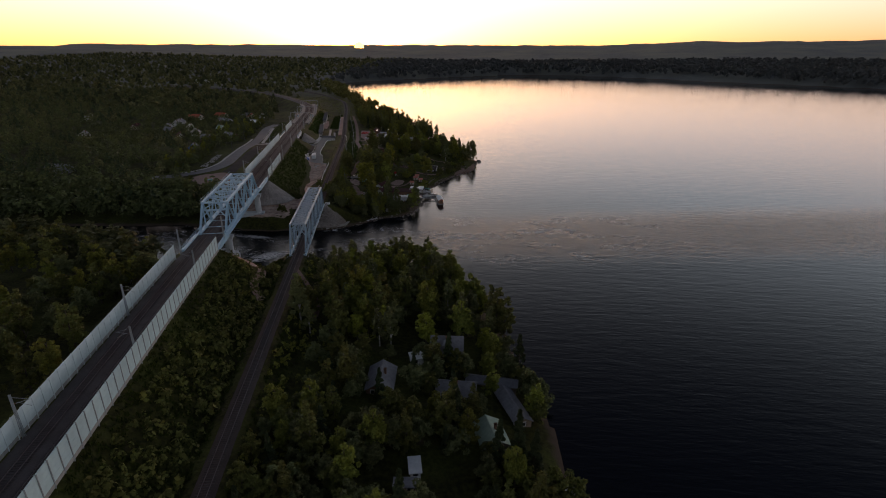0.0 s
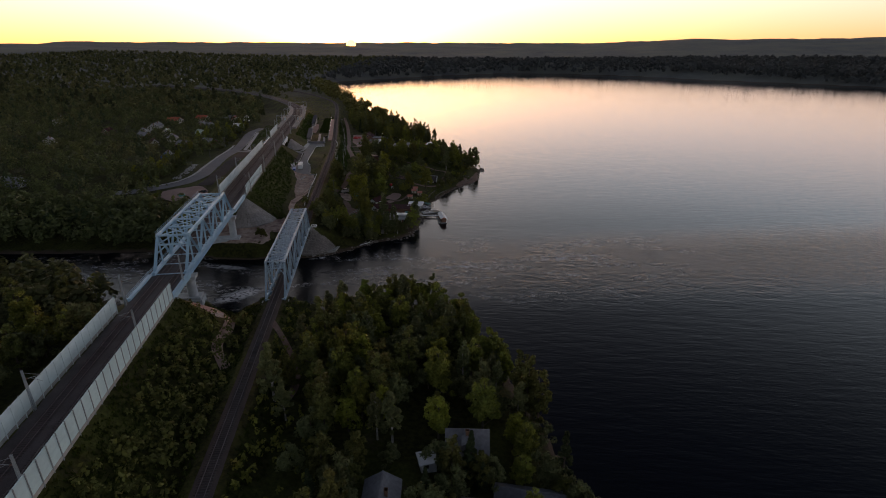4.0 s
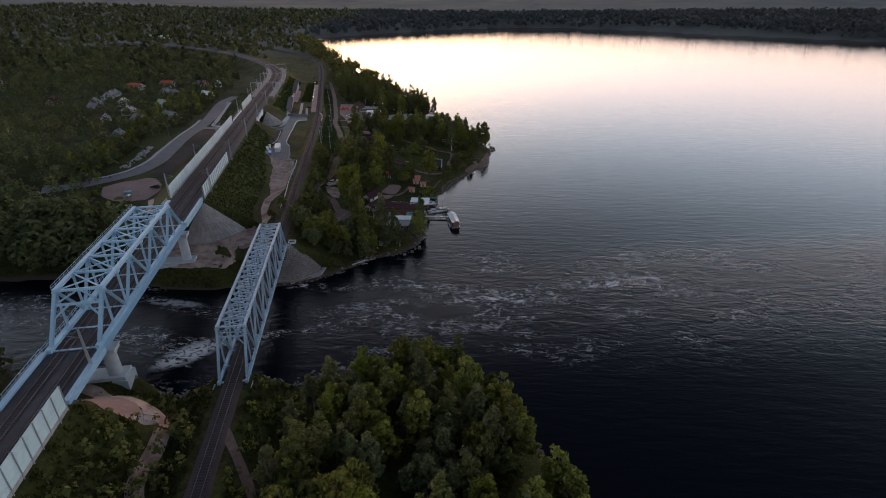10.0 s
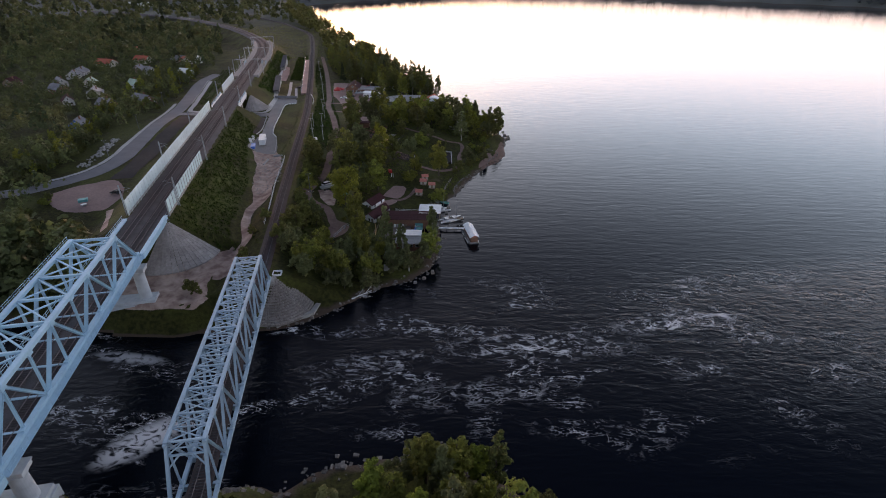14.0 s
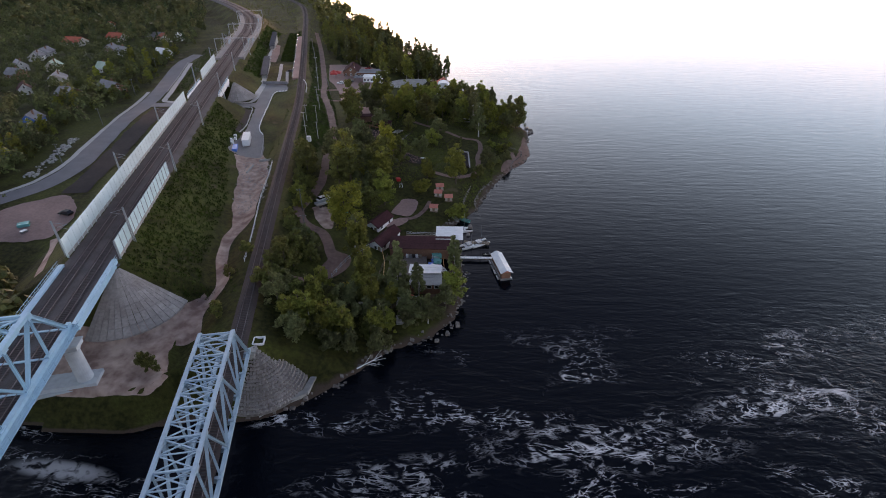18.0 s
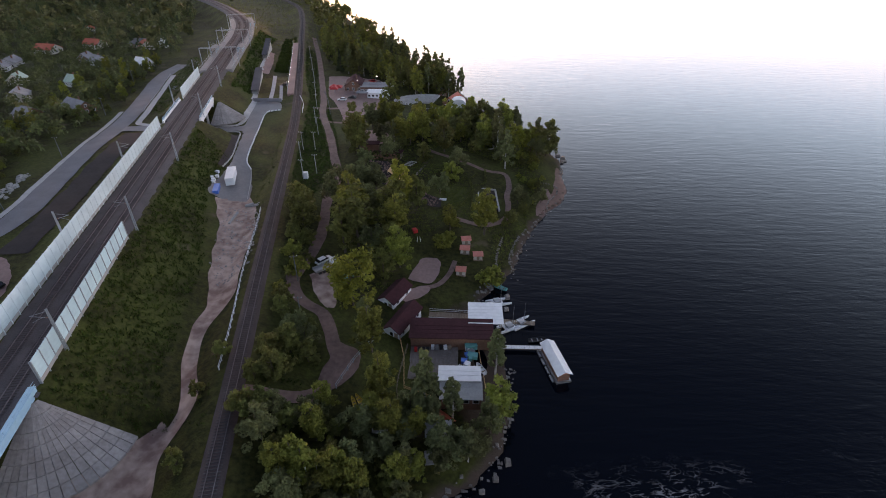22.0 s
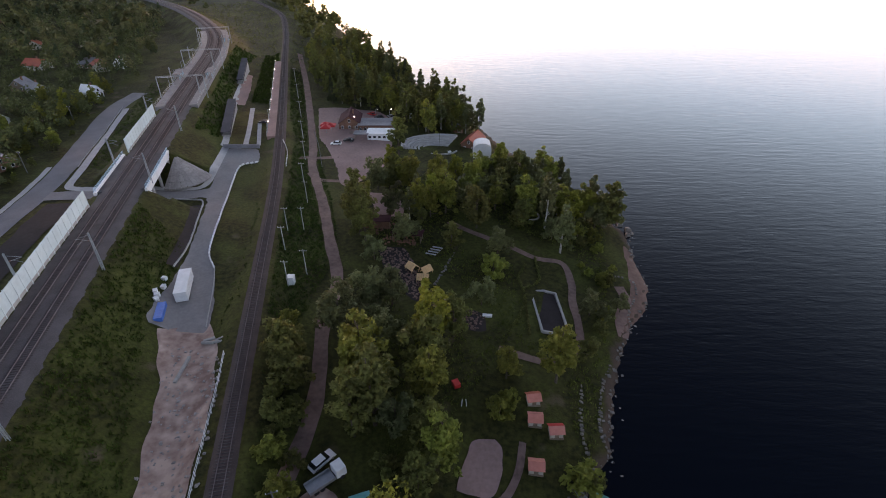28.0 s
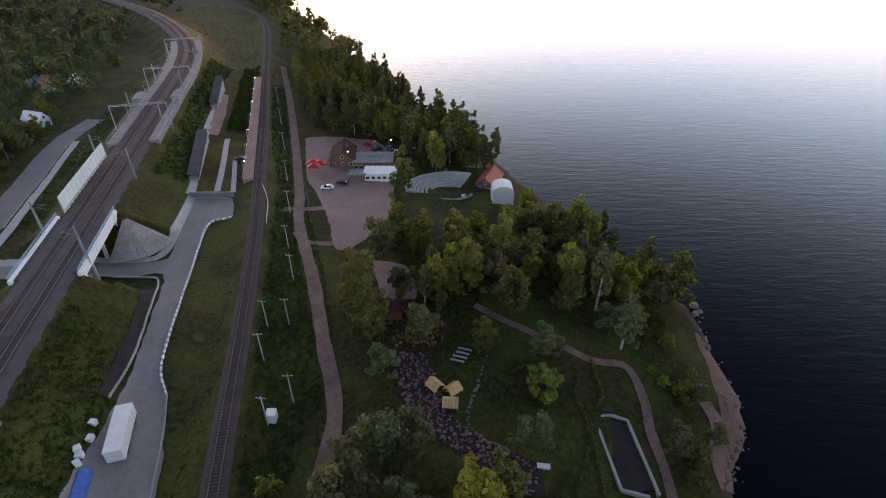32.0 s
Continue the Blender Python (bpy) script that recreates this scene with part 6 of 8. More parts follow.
# scrub between the two lines, on the banks and along the tracks
far_trees("scrub", scatter([(-80, 40), (-36, 40), (-60, 158), (-92, 150)], 2600, 26, 10.5, 4.5), 1.2, 3.6, 16, "leaf_b", "low green scrub between the two lines", 1.6)
far_trees("scrub", scatter([(-36, 30), (-58, 166), (-42, 172), (-28, 120), (-18, 30)], 900, 27, 0, 4.5), 1.0, 3.0, 16, "leaf_a", "yellow-green scrub beside the track", 1.6)
far_trees("scrub", scatter([(-180, 300), (-140, 380), (-170, 520), (-215, 640), (-330, 800), (-240, 900), (-150, 640), (-128, 510), (-150, 450)], 9000, 28, 9, 5), 0.6, 2.2, 14, "leaf_b", "rough bushes on the embankment", 1.6)

# ---------------- buildings ----------------
def house(x, y, w, d, h, rh, yaw, wall, roof, label, group="", z=None, over=0.4, dormer=False, chimney=True, rows=1, name="house", door=True):
    """A house with a gable roof along its local y: walls, two roof sides, windows, door, chimney."""
    z = min(gz(x + a, y + b) for a in (-w / 2, w / 2) for b in (-d / 2, d / 2)) if z is None else z
    b = empty(name, pose(x, y, z, 0, 0, yaw), label, name.replace("_", " "), group)
    k = Kit().add([(-w / 2, -d / 2, -0.6), (w / 2, -d / 2, -0.6), (w / 2, d / 2, -0.6), (-w / 2, d / 2, -0.6), (-w / 2, -d / 2, h), (w / 2, -d / 2, h), (w / 2, d / 2, h), (-w / 2, d / 2, h), (0, -d / 2, h + rh - 0.08), (0, d / 2, h + rh - 0.08)],
                  [(3, 2, 1, 0), (0, 1, 5, 8, 4), (2, 3, 7, 9, 6), (1, 2, 6, 5), (3, 0, 4, 7), (4, 8, 9, 7), (8, 5, 6, 9)])
    part("wall", k, wall, b)
    for s in (-1, 1):
        e = w / 2 + over
        ez = h - rh * over / (w / 2)
        p = [(0, -d / 2 - over, h + rh), (s * e, -d / 2 - over, ez), (s * e, d / 2 + over, ez), (0, d / 2 + over, h + rh)]
        p += [(a, q, c + 0.14) for a, q, c in p]
        f = [(0, 1, 2, 3), (7, 6, 5, 4), (0, 4, 5, 1), (1, 5, 6, 2), (2, 6, 7, 3), (3, 7, 4, 0)]
        part("roof_side", Kit().add(p, f if s < 0 else [q[::-1] for q in f]), roof, b)
    part("ridge", Kit().beam((0, -d / 2 - over, h + rh + 0.14), (0, d / 2 + over, h + rh + 0.14), 0.3, 0.1), roof, b)
    win = []
    for r in range(rows):
        zc = 1.5 + r * 2.6
        n = max(1, int(d / 3))
        for q in range(n):
            yy = -d / 2 + d * (q + 0.5) / n
            win += [((s * w / 2, yy, zc), 'x', s) for s in (-1, 1)]
        n = max(1, int(w / 3))
        for q in range(n):
            xx = -w / 2 + w * (q + 0.5) / n
            win += [((xx, s * d / 2, zc), 'y', s) for s in (-1, 1)]
    if rh > 2:
        win += [((0, s * d / 2, h + rh * 0.35), 'y', s) for s in (-1, 1)]
    for (cx, cy, cz), ax, s in win:
        if cz + 0.6 > h + (rh if ax == 'y' else 0):
            continue
        a, c = (0.05, 0.5) if ax == 'x' else (0.5, 0.05)
        fr = part("window", Kit().box(cx - a - 0.02, cy - c - 0.02, cz - 0.65, cx + a + 0.02, cy + c + 0.02, cz + 0.65), "white", b)
        a, c = (0.075, 0.4) if ax == 'x' else (0.4, 0.075)
        part("pane", Kit().box(cx - a, cy - c, cz - 0.53, cx + a, cy + c, cz + 0.53), "glass", fr)
    if door:
        part("door", Kit().box(w * 0.18, -d / 2 - 0.06, 0, w * 0.18 + 0.95, -d / 2 + 0.02, 2.05), "wood", b)
    if chimney:
        part("chimney", Kit().box(w * 0.12, -0.35, h, w * 0.12 + 0.6, 0.35, h + rh + 0.9).box(w * 0.12 - 0.08, -0.43, h + rh + 0.75, w * 0.12 + 0.68, 0.43, h + rh + 0.9), "brick_wall", b)
    if dormer:
        k = Kit().add([(w / 4 - 0.5, -1.2, h + rh * 0.25), (w / 2 - 0.2, -1.2, h), (w / 2 - 0.2, 1.2, h), (w / 4 - 0.5, 1.2, h + rh * 0.25), (w / 8, -1.2, h + rh * 0.75), (w / 2 - 0.2, -1.2, h + rh * 0.6), (w / 2 - 0.2, 1.2, h + rh * 0.6), (w / 8, 1.2, h + rh * 0.75),
                       (0.1, 0, h + rh * 0.95), (w / 2, 0, h + rh * 0.92)], [(0, 1, 5, 4), (3, 7, 6, 2), (1, 2, 6, 9, 5), (4, 5, 9, 8), (8, 9, 6, 7)])
        part("dormer", k, roof, b)
    return b


def flat_roof(name, x, y, w, d, h, yaw, wall, roof, label, z=None, tilt=0.0, open_sides=False, group="", windows=True):
    """A building with a flat or slightly tilted roof; open_sides: posts in place of walls."""
    z = gz(x, y) if z is None else z
    b = empty(name, pose(x, y, z, 0, 0, yaw), label, name.replace("_", " "), group)
    if open_sides:
        for a in (-1, 1):
            for q in range(max(2, int(d / 3)) + 1):
                yy = -d / 2 + 0.2 + (d - 0.4) * q / max(2, int(d / 3))
                part("post", Kit().beam((a * (w / 2 - 0.2), yy, -1.2), (a * (w / 2 - 0.2), yy, h), 0.16), "wood", b)
    else:
        part("wall", Kit().box(-w / 2, -d / 2, -0.8, w / 2, d / 2, h), wall, b)
        for q in range(int(w / 2) if windows else 0):
            xx = -w / 2 + 1 + q * 2.0
            fr = part("window", Kit().box(xx - 0.65, -d / 2 - 0.04, 1.0, xx + 0.65, -d / 2, 2.1), "white", b)
            part("pane", Kit().box(xx - 0.55, -d / 2 - 0.07, 1.1, xx + 0.55, -d / 2 - 0.03, 2.0), "glass", fr)
    e = 0.35
    k = Kit().add([(-w / 2 - e, -d / 2 - e, h), (w / 2 + e, -d / 2 - e, h), (w / 2 + e, d / 2 + e, h + tilt), (-w / 2 - e, d / 2 + e, h + tilt),
                   (-w / 2 - e, -d / 2 - e, h + 0.18), (w / 2 + e, -d / 2 - e, h + 0.18), (w / 2 + e, d / 2 + e, h + tilt + 0.18), (-w / 2 - e, d / 2 + e, h + tilt + 0.18)],
                  [(3, 2, 1, 0), (4, 5, 6, 7), (0, 1, 5, 4), (1, 2, 6, 5), (2, 3, 7, 6), (3, 0, 4, 7)])
    part("roof", k, roof, b)
    for q in range(1, int(d / 1.2)):
        yy = -d / 2 + q * 1.2
        part("roof_seam", Kit().beam((-w / 2 - e, yy, h + 0.2 + tilt * (yy + d / 2) / d), (w / 2 + e, yy, h + 0.2 + tilt * (yy + d / 2) / d), 0.06, 0.05), roof, b)
    return b


# the hamlet on the south point
house(1.5, 110, 7.2, 8.4, 4.6, 3.2, -88, "cream", "slate", "two-storey house with a grey gabled roof and dormer", dormer=True, rows=2)
house(-13.8, 93.5, 6.4, 9.5, 2.2, 1.9, 4, "brick_wall", "slate", "low house with a long grey roof among trees")
house(5.0, 94.5, 6.0, 9.5, 2.2, 2.0, -92, "wood", "slate", "single-storey house with grey roof and dormer", dormer=True)
house(19.0, 92.0, 4.0, 13.0, 2.1, 1.2, 22, "wood", "slate", "long narrow shed with a grey roof", chimney=False)
house(13.6, 79.3, 6.0, 8.0, 2.3, 1.7, 18, "cream", "roof_green", "small house with a pale green metal roof")
house(14.0, 101.0, 3.4, 13.0, 1.9, 0.9, 84, "wood", "slate", "low grey shed behind the houses", chimney=False)
flat_roof("shed", -6.5, 105.5, 3.2, 3.2, 2.3, 20, "white", "white", "small pale garden shed beside a house")
flat_roof("greenhouse", -1.8, 67.0, 2.0, 4.0, 1.9, 12, "white", "white", "small white greenhouse in a garden")
flat_roof("shed", -3.0, 62.0, 4.0, 2.0, 2.0, 5, "wood", "slate", "low weathered wooden garden shed")
flat_roof("boat_shed", 28.0, 66.5, 4.0, 3.0, 2.2, 10, "wood", "white", "small boat shed on the shore")
house(-118, 152, 7, 9, 3, 2.6, 60, "brick_wall", "slate", "dark cottage hidden in the trees")

# village beyond the road
for x, y, w, d, yaw, wl_, rf in VH:
    house(x, y, w, d, 3.0, 2.8, yaw, wl_, rf, {"slate": "village house with a grey gabled roof", "roof_red": "village house with a red gabled roof", "roof_brown": "village house with a brown gabled roof",
                                              "roof_green": "village house with a green gabled roof", "white": "small white outbuilding in the village"}[rf], "village houses", rows=1)
flat_roof("station_hall", -640, 1180, 14, 60, 6, 75, "white", "white", "long white industrial hall far away in the forest")

# boat club on the shore
house(-53.7, 300.4, 4.4, 8.6, 2.4, 1.4, -26, "white", "roof_brown", "clubhouse with a dark brown roof and white side", chimney=False)
house(-50.8, 291.2, 4.2, 10.6, 2.4, 1.4, -24.6, "white", "roof_brown", "second clubhouse with a brown roof and white wall", chimney=False)
flat_roof("boat_hall", -39.0, 286.4, 18.6, 5.8, 2.7, 0, "brick_wall", "roof_brown", "long low boat hall with a wide brown roof", z=2.2, tilt=0.5, windows=False)
flat_roof("pavilion", -31.0, 292.0, 7.6, 7.2, 2.9, 0, "white", "white", "open pavilion with a flat white roof at the water", z=2.4, open_sides=True)
flat_roof("club_building", -37.1, 272.2, 8.2, 3.6, 3.1, 0, "white", "white", "small building with a bright white roof", z=2.4, tilt=-0.1)
flat_roof("lean_to", -36.8, 268.2, 8.0, 3.6, 2.3, 0, "brick_wall", "paving", "grey lean-to roof below the white roof", z=2.2, tilt=0.6)
ter = empty("club_terrace", pose(-42.8, 278.6, 0), "worn grey plank terrace between the club buildings", "terrace")
part("base", Kit().box(-5.3, -5.0, 0.6, 5.3, 4.6, 2.25), "dark_post", ter)
for q in range(24):
    part("plank", Kit().box(-5.4 + q * 0.45, -5.1 + 0.08 * math.sin(q * 5.1), 2.25, -4.98 + q * 0.45, 4.7, 2.35), "deck", ter)
k = empty("boardwalk", pose(-39.5, 293.8, 0, 0, 0, -3), "weathered plank boardwalk with railings", "boardwalk")
for q in range(26):
    part("plank", Kit().box(-5.2 + q * 0.4, -1.6, 2.35, -4.84 + q * 0.4, 1.6, 2.43), "wood", k)
for yy in (-1.6, 1.6):
    part("railing", Kit().beam((-5.2, yy, 3.4), (5.2, yy, 3.4), 0.08).beam((-5.2, yy, 2.9), (5.2, yy, 2.9), 0.06), "white", k)
    for q in range(6):
        part("post", Kit().beam((-5.2 + q * 2.08, yy, 1.0), (-5.2 + q * 2.08, yy, 3.45), 0.1), "wood", k)
flat_roof("landing_house", -41.0, 259.0, 4.4, 3.0, 2.0, 4, "wood", "concrete", "small grey platform house below the club", z=2.6)
house(-40.3, 263.0, 2.4, 3.4, 1.2, 0.9, 50, "wood", "roof_red", "tiny hut with an orange-red roof", chimney=False, name="hut", door=False)
stp = empty("shore_steps", pose(-42.0, 255.2, 0.6, 0, 0, 8), "concrete steps leading down to the water", "steps")
for q in range(7):
    part("step", Kit().box(-1.4, -q * 0.55, -0.6, 1.4, -q * 0.55 + 0.55, 2.2 - q * 0.36), "concrete", stp)

# floating house and its gangway
fl = empty("floating_house", pose(-15.7, 280.4, 0, 0, 0, 13.5), "floating house with a long white gabled roof on pontoons", "floating house")
part("pontoon", Kit().box(-1.7, -5.3, -0.3, 1.7, 5.3, 0.45), "metal_grey", fl)
part("wall", Kit().box(-1.3, -4.9, 0.45, 1.3, 4.9, 2.4), "brick_wall", fl)
for s in (-1, 1):
    p = [(0, -5.4, 3.25), (s * 1.75, -5.4, 2.35), (s * 1.75, 5.4, 2.35), (0, 5.4, 3.25)]
    p += [(a, b, c + 0.1) for a, b, c in p]
    f = [(0, 1, 2, 3), (7, 6, 5, 4), (0, 4, 5, 1), (1, 5, 6, 2), (2, 6, 7, 3), (3, 7, 4, 0)]
    part("roof_side", Kit().add(p, f if s < 0 else [q[::-1] for q in f]), "white", fl)
part("gable", Kit().add([(-1.3, -4.92, 2.35), (1.3, -4.92, 2.35), (0, -4.92, 3.2), (-1.3, -4.84, 2.35), (1.3, -4.84, 2.35), (0, -4.84, 3.2)], [(0, 1, 2), (5, 4, 3), (0, 3, 4, 1), (1, 4, 5, 2), (2, 5, 3, 0)]), "roof_pink", fl)
for q in range(4):
    part("float_tube", Kit().tube((-2.1, -4.6 + q * 2.6, 0.1), (-2.1, -2.6 + q * 2.6, 0.1), 0.3, 0.3, 10), "metal_grey", fl)
gw = empty("gangway", pose(-24.6, 285.2, 0.0, 0, 0, 0), "narrow pale gangway from shore to the floating house", "jetty")
for q in range(24):
    part("plank", Kit().box(-7.0 + q * 0.6, -0.55, 0.95, -6.44 + q * 0.6, 0.55, 1.03), "white", gw)
for yy in (-0.5, 0.5):
    part("beam", Kit().beam((-7, yy, 0.85), (7.4, yy, 0.85), 0.12, 0.18), "wood", gw)
for q in range(5):
    part("pile", Kit().tube((-6 + q * 3, 0.5, -2), (-6 + q * 3, 0.5, 0.9), 0.1, 0.1, 6), "wood", gw)
jt = empty("jetty", pose(-25.5, 294.4, 0, 0, 0, -4), "weathered wooden jetty beside the pavilion", "jetty")
for q in range(16):
    part("plank", Kit().box(-1.0 + q * 0.5, -0.8, 0.75, -0.54 + q * 0.5, 0.8, 0.83), "wood", jt)
part("beam", Kit().beam((-1, 0, 0.65), (7, 0, 0.65), 0.3, 0.18), "wood", jt)


def boat(x, y, yaw, L, w, material, label, inside_mat="wood", z=0.0, name="boat"):
    """A small open boat: hull, floor, rim and thwarts."""
    b = empty(name, pose(x, y, z, 0, 0, yaw), label, "boat", "boats at the club")
    st = [(-0.5, 0.75), (-0.3, 0.95), (0.0, 1.0), (0.25, 0.85), (0.42, 0.45), (0.5, 0.05)]
    v, f = [], []
    for t, q in st:
        hw = w / 2 * q
        v += [(-hw, t * L, 0.45 + 0.25 * max(t, 0)), (-hw * 0.65, t * L, -0.12), (hw * 0.65, t * L, -0.12), (hw, t * L, 0.45 + 0.25 * max(t, 0)), (hw * 0.86, t * L * 0.97, 0.42 + 0.25 * max(t, 0)), (hw * 0.55, t * L * 0.97, 0.08), (-hw * 0.55, t * L * 0.97, 0.08), (-hw * 0.86, t * L * 0.97, 0.42 + 0.25 * max(t, 0))]
    for i in range(len(st) - 1):
        for j in range(8):
            f.append((i * 8 + j, i * 8 + (j + 1) % 8, (i + 1) * 8 + (j + 1) % 8, (i + 1) * 8 + j))
    n = (len(st) - 1) * 8
    f += [tuple(range(8))[::-1], tuple(range(n, n + 8))]
    part("hull", Kit().add(v, f), material, b)
    for t in (-0.28, 0.02, 0.25):
        part("thwart", Kit().box(-w * 0.36, t * L - 0.12, 0.28, w * 0.36, t * L + 0.12, 0.33), inside_mat, b)
    return b


boat(-18.6, 288.6, -80, 4.4, 1.5, "black", "dark rubber dinghy near the floating house", "metal_grey")
boat(-32.4, 277.6, 30, 3.6, 1.3, "white", "white rowing boat drawn up on the shore", z=1.3)
boat(-30.0, 299.6, 95, 4.4, 1.1, "white", "white canoe by the pavilion", z=0.7)
boat(-29.4, 300.9, 100, 4.2, 1.1, "white", "white canoe by the pavilion", z=0.8)
boat(-29.5, 308.3, 30, 3.8, 1.3, "metal_grey", "upturned pale boat on the bank", z=1.2)
boat(-26.2, 308.6, 60, 4.0, 1.3, "teal", "teal boat on the stony shore", z=0.5)
for x, y, yaw in ((-40.0, 290.6, 88), (-40.2, 291.4, 92), (-39.6, 292.0, 86)):
    boat(x, y, yaw, 5.6, 0.7, "white", "long white kayak on a rack", z=2.5)
for x, y, yaw in ((-57.0, 265.4, 30), (-56.2, 264.9, 35), (-57.8, 264.6, 25)):
    boat(x, y, yaw, 3.6, 0.8, "yellow", "yellow kayak lying on the grass", z=gz(x, y) + 0.15)
ct = empty("catamaran", pose(-27.0, 302.6, 0, 0, 0, -75), "white sailing catamaran moored at the club", "boat", "boats at the club")
for s in (-1.1, 1.1):
    v, f = [], []
    for t, q in ((-3.2, 0.7), (-1, 1.0), (1.2, 0.95), (2.6, 0.5), (3.3, 0.06)):
        v += [(s - 0.35 * q, t, 0.55), (s - 0.2 * q, t, -0.1), (s + 0.2 * q, t, -0.1), (s + 0.35 * q, t, 0.55)]
    for i in range(4):
        for j in range(4):
            f.append((i * 4 + j, i * 4 + (j + 1) % 4, (i + 1) * 4 + (j + 1) % 4, (i + 1) * 4 + j))
    f += [(3, 2, 1, 0), (16, 17, 18, 19)]
    part("hull", Kit().add(v, f), "white", ct)
part("bridge_deck", Kit().box(-1.2, -2.0, 0.5, 1.2, 1.0, 0.7), "white", ct)
part("cabin", Kit().box(-0.9, -1.2, 0.7, 0.9, 0.4, 1.25), "metal_grey", ct)
part("mast", Kit().tube((0, 0.6, 0.7), (0, 0.6, 6.5), 0.06, 0.04, 6), "metal_grey", ct)
part("boom", Kit().tube((0, 0.6, 1.6), (0, -2.4, 1.7), 0.05, 0.04, 6), "white", ct)
copy_thing(ct, pose(-24.6, 293.2, 0, 0, 0, -62))
copy_thing(ct, pose(-21.6, 294.6, 0, 0, 0, -55))


def crate(x, y, w, d, h, material, label, name="crate", z=None, yaw=0, cat="crate"):
    b = empty(name, pose(x, y, gz(x, y) if z is None else z, 0, 0, yaw), label, cat)
    part("body", Kit().box(-w / 2, -d / 2, 0, w / 2, d / 2, h), material, b)
    part("cover", Kit().box(-w / 2 - 0.04, -d / 2 - 0.04, h - 0.12, w / 2 + 0.04, d / 2 + 0.04, h + 0.03), material, b)
    return b


rs = np.random.RandomState(9)
for q in range(9):
    crate(-37.4 + rs.uniform(0, 3.4), 274.5 + q * 1.0, rs.uniform(0.6, 1.3), rs.uniform(0.6, 1.4), rs.uniform(0.5, 1.1), ["teal", "blue", "metal_grey", "white", "blue"][q % 5],
          ["teal covered gear on the terrace", "blue covered gear on the terrace", "grey gear box on the terrace", "white box on the terrace", "blue tarpaulin bundle on the terrace"][q % 5], "covered_gear", 2.4, rs.uniform(0, 90), "gear")
for q in range(4):
    crate(-47.0 + q * 0.9, 281.8, 0.6, 0.6, 1.0, "black" if q else "red", "dark equipment box by the hall" if q else "red gas bottle cabinet by the hall", "equipment_box", 2.35, 0, "box")

# ---------------- park ----------------
def cabin(x, y, yaw, roof, label):
    b = empty("camping_cabin", pose(x, y, gz(x, y), 0, 0, yaw), label, "cabin", "camping cabins on the lawn")
    part("floor", Kit().box(-1.35, -1.2, -0.2, 1.35, 1.2, 0.2), "wood", b)
    part("wall", Kit().box(-1.2, -1.0, 0.2, 1.2, 1.0, 1.7), "cream", b)
    for s in (-1, 1):
        p = [(-1.5, 0, 2.35), (-1.5, s * 1.35, 1.45), (1.5, s * 1.35, 1.45), (1.5, 0, 2.35)]
        p += [(a, q, c + 0.09) for a, q, c in p]
        f = [(3, 2, 1, 0), (4, 5, 6, 7), (0, 1, 5, 4), (1, 2, 6, 5), (2, 3, 7, 6), (3, 0, 4, 7)]
        part("roof_side", Kit().add(p, f if s > 0 else [q[::-1] for q in f]), roof if s > 0 else "roof_pink", b)
    part("door", Kit().box(-0.4, -1.04, 0.2, 0.4, -0.98, 1.5), "wood", b)


for x, y, yaw, rf, lb in ((-35.4, 327.2, 8, "roof_red", "small cabin with a red and salmon roof"), (-35.7, 322.3, -4, "roof_pink", "small cabin with a salmon roof"), (-32.0, 320.2, 3, "red", "small cabin with a bright red roof"),
                          (-36.8, 312.8, -6, "roof_pink", "small cabin with a pale salmon roof")):
    cabin(x, y, yaw, rf, lb)

fw = empty("foundation_walls", pose(-27.6, 354.6, gz(-27.6, 354.6) + 0.1, 0, 0, 3), "low pale concrete foundation walls around bare earth", "foundation")
for a, b_ in (((-3.1, -7.0), (1.2, -8.6)), ((2.9, -8.4), (3.2, 6.8)), ((3.2, 6.8), (0.5, 8.2)), ((0.5, 8.2), (-3.0, 8.0)), ((-3.0, 8.0), (-3.1, -7.0))):
    part("wall", Kit().beam((*a, 0.25), (*b_, 0.25), 0.5, 0.7), "concrete", fw)
part("soil", Kit().box(-2.8, -7.3, -0.6, 2.8, 7.3, 0.16), "soil", fw)


def plank_tent(x, y, yaw, label):
    """A low A-shaped shelter of fresh planks."""
    b = empty("plank_shelter", pose(x, y, gz(x, y) + 0.1, 0, 0, yaw), label, "shelter", "plank shelters in the rubble yard")
    for s in (-1, 1):
        for q in range(5):
            a = (s * 1.35, -1.3 + q * 0.53, 0.2)
            p = [(0, -1.55 + q * 0.62, 1.9), (s * 1.4, -1.55 + q * 0.62, 0.7), (s * 1.4, -0.97 + q * 0.62, 0.7), (0, -0.97 + q * 0.62, 1.9)]
            p += [(u + 0.03 * s, v, w + 0.07) for u, v, w in p]
            f = [(0, 1, 2, 3), (7, 6, 5, 4), (0, 4, 5, 1), (1, 5, 6, 2), (2, 6, 7, 3), (3, 7, 4, 0)]
            part("plank", Kit().add(p, f if s < 0 else [g[::-1] for g in f]), "planks", b)
    for a in (-1.25, 1.25):
        for q in (-1.4, 1.4):
            part("post", Kit().beam((a, q, 0), (a, q, 0.75), 0.12), "planks", b)
    part("bench", Kit().box(-0.9, -1.3, 0.35, -0.5, 1.3, 0.43), "planks", b)


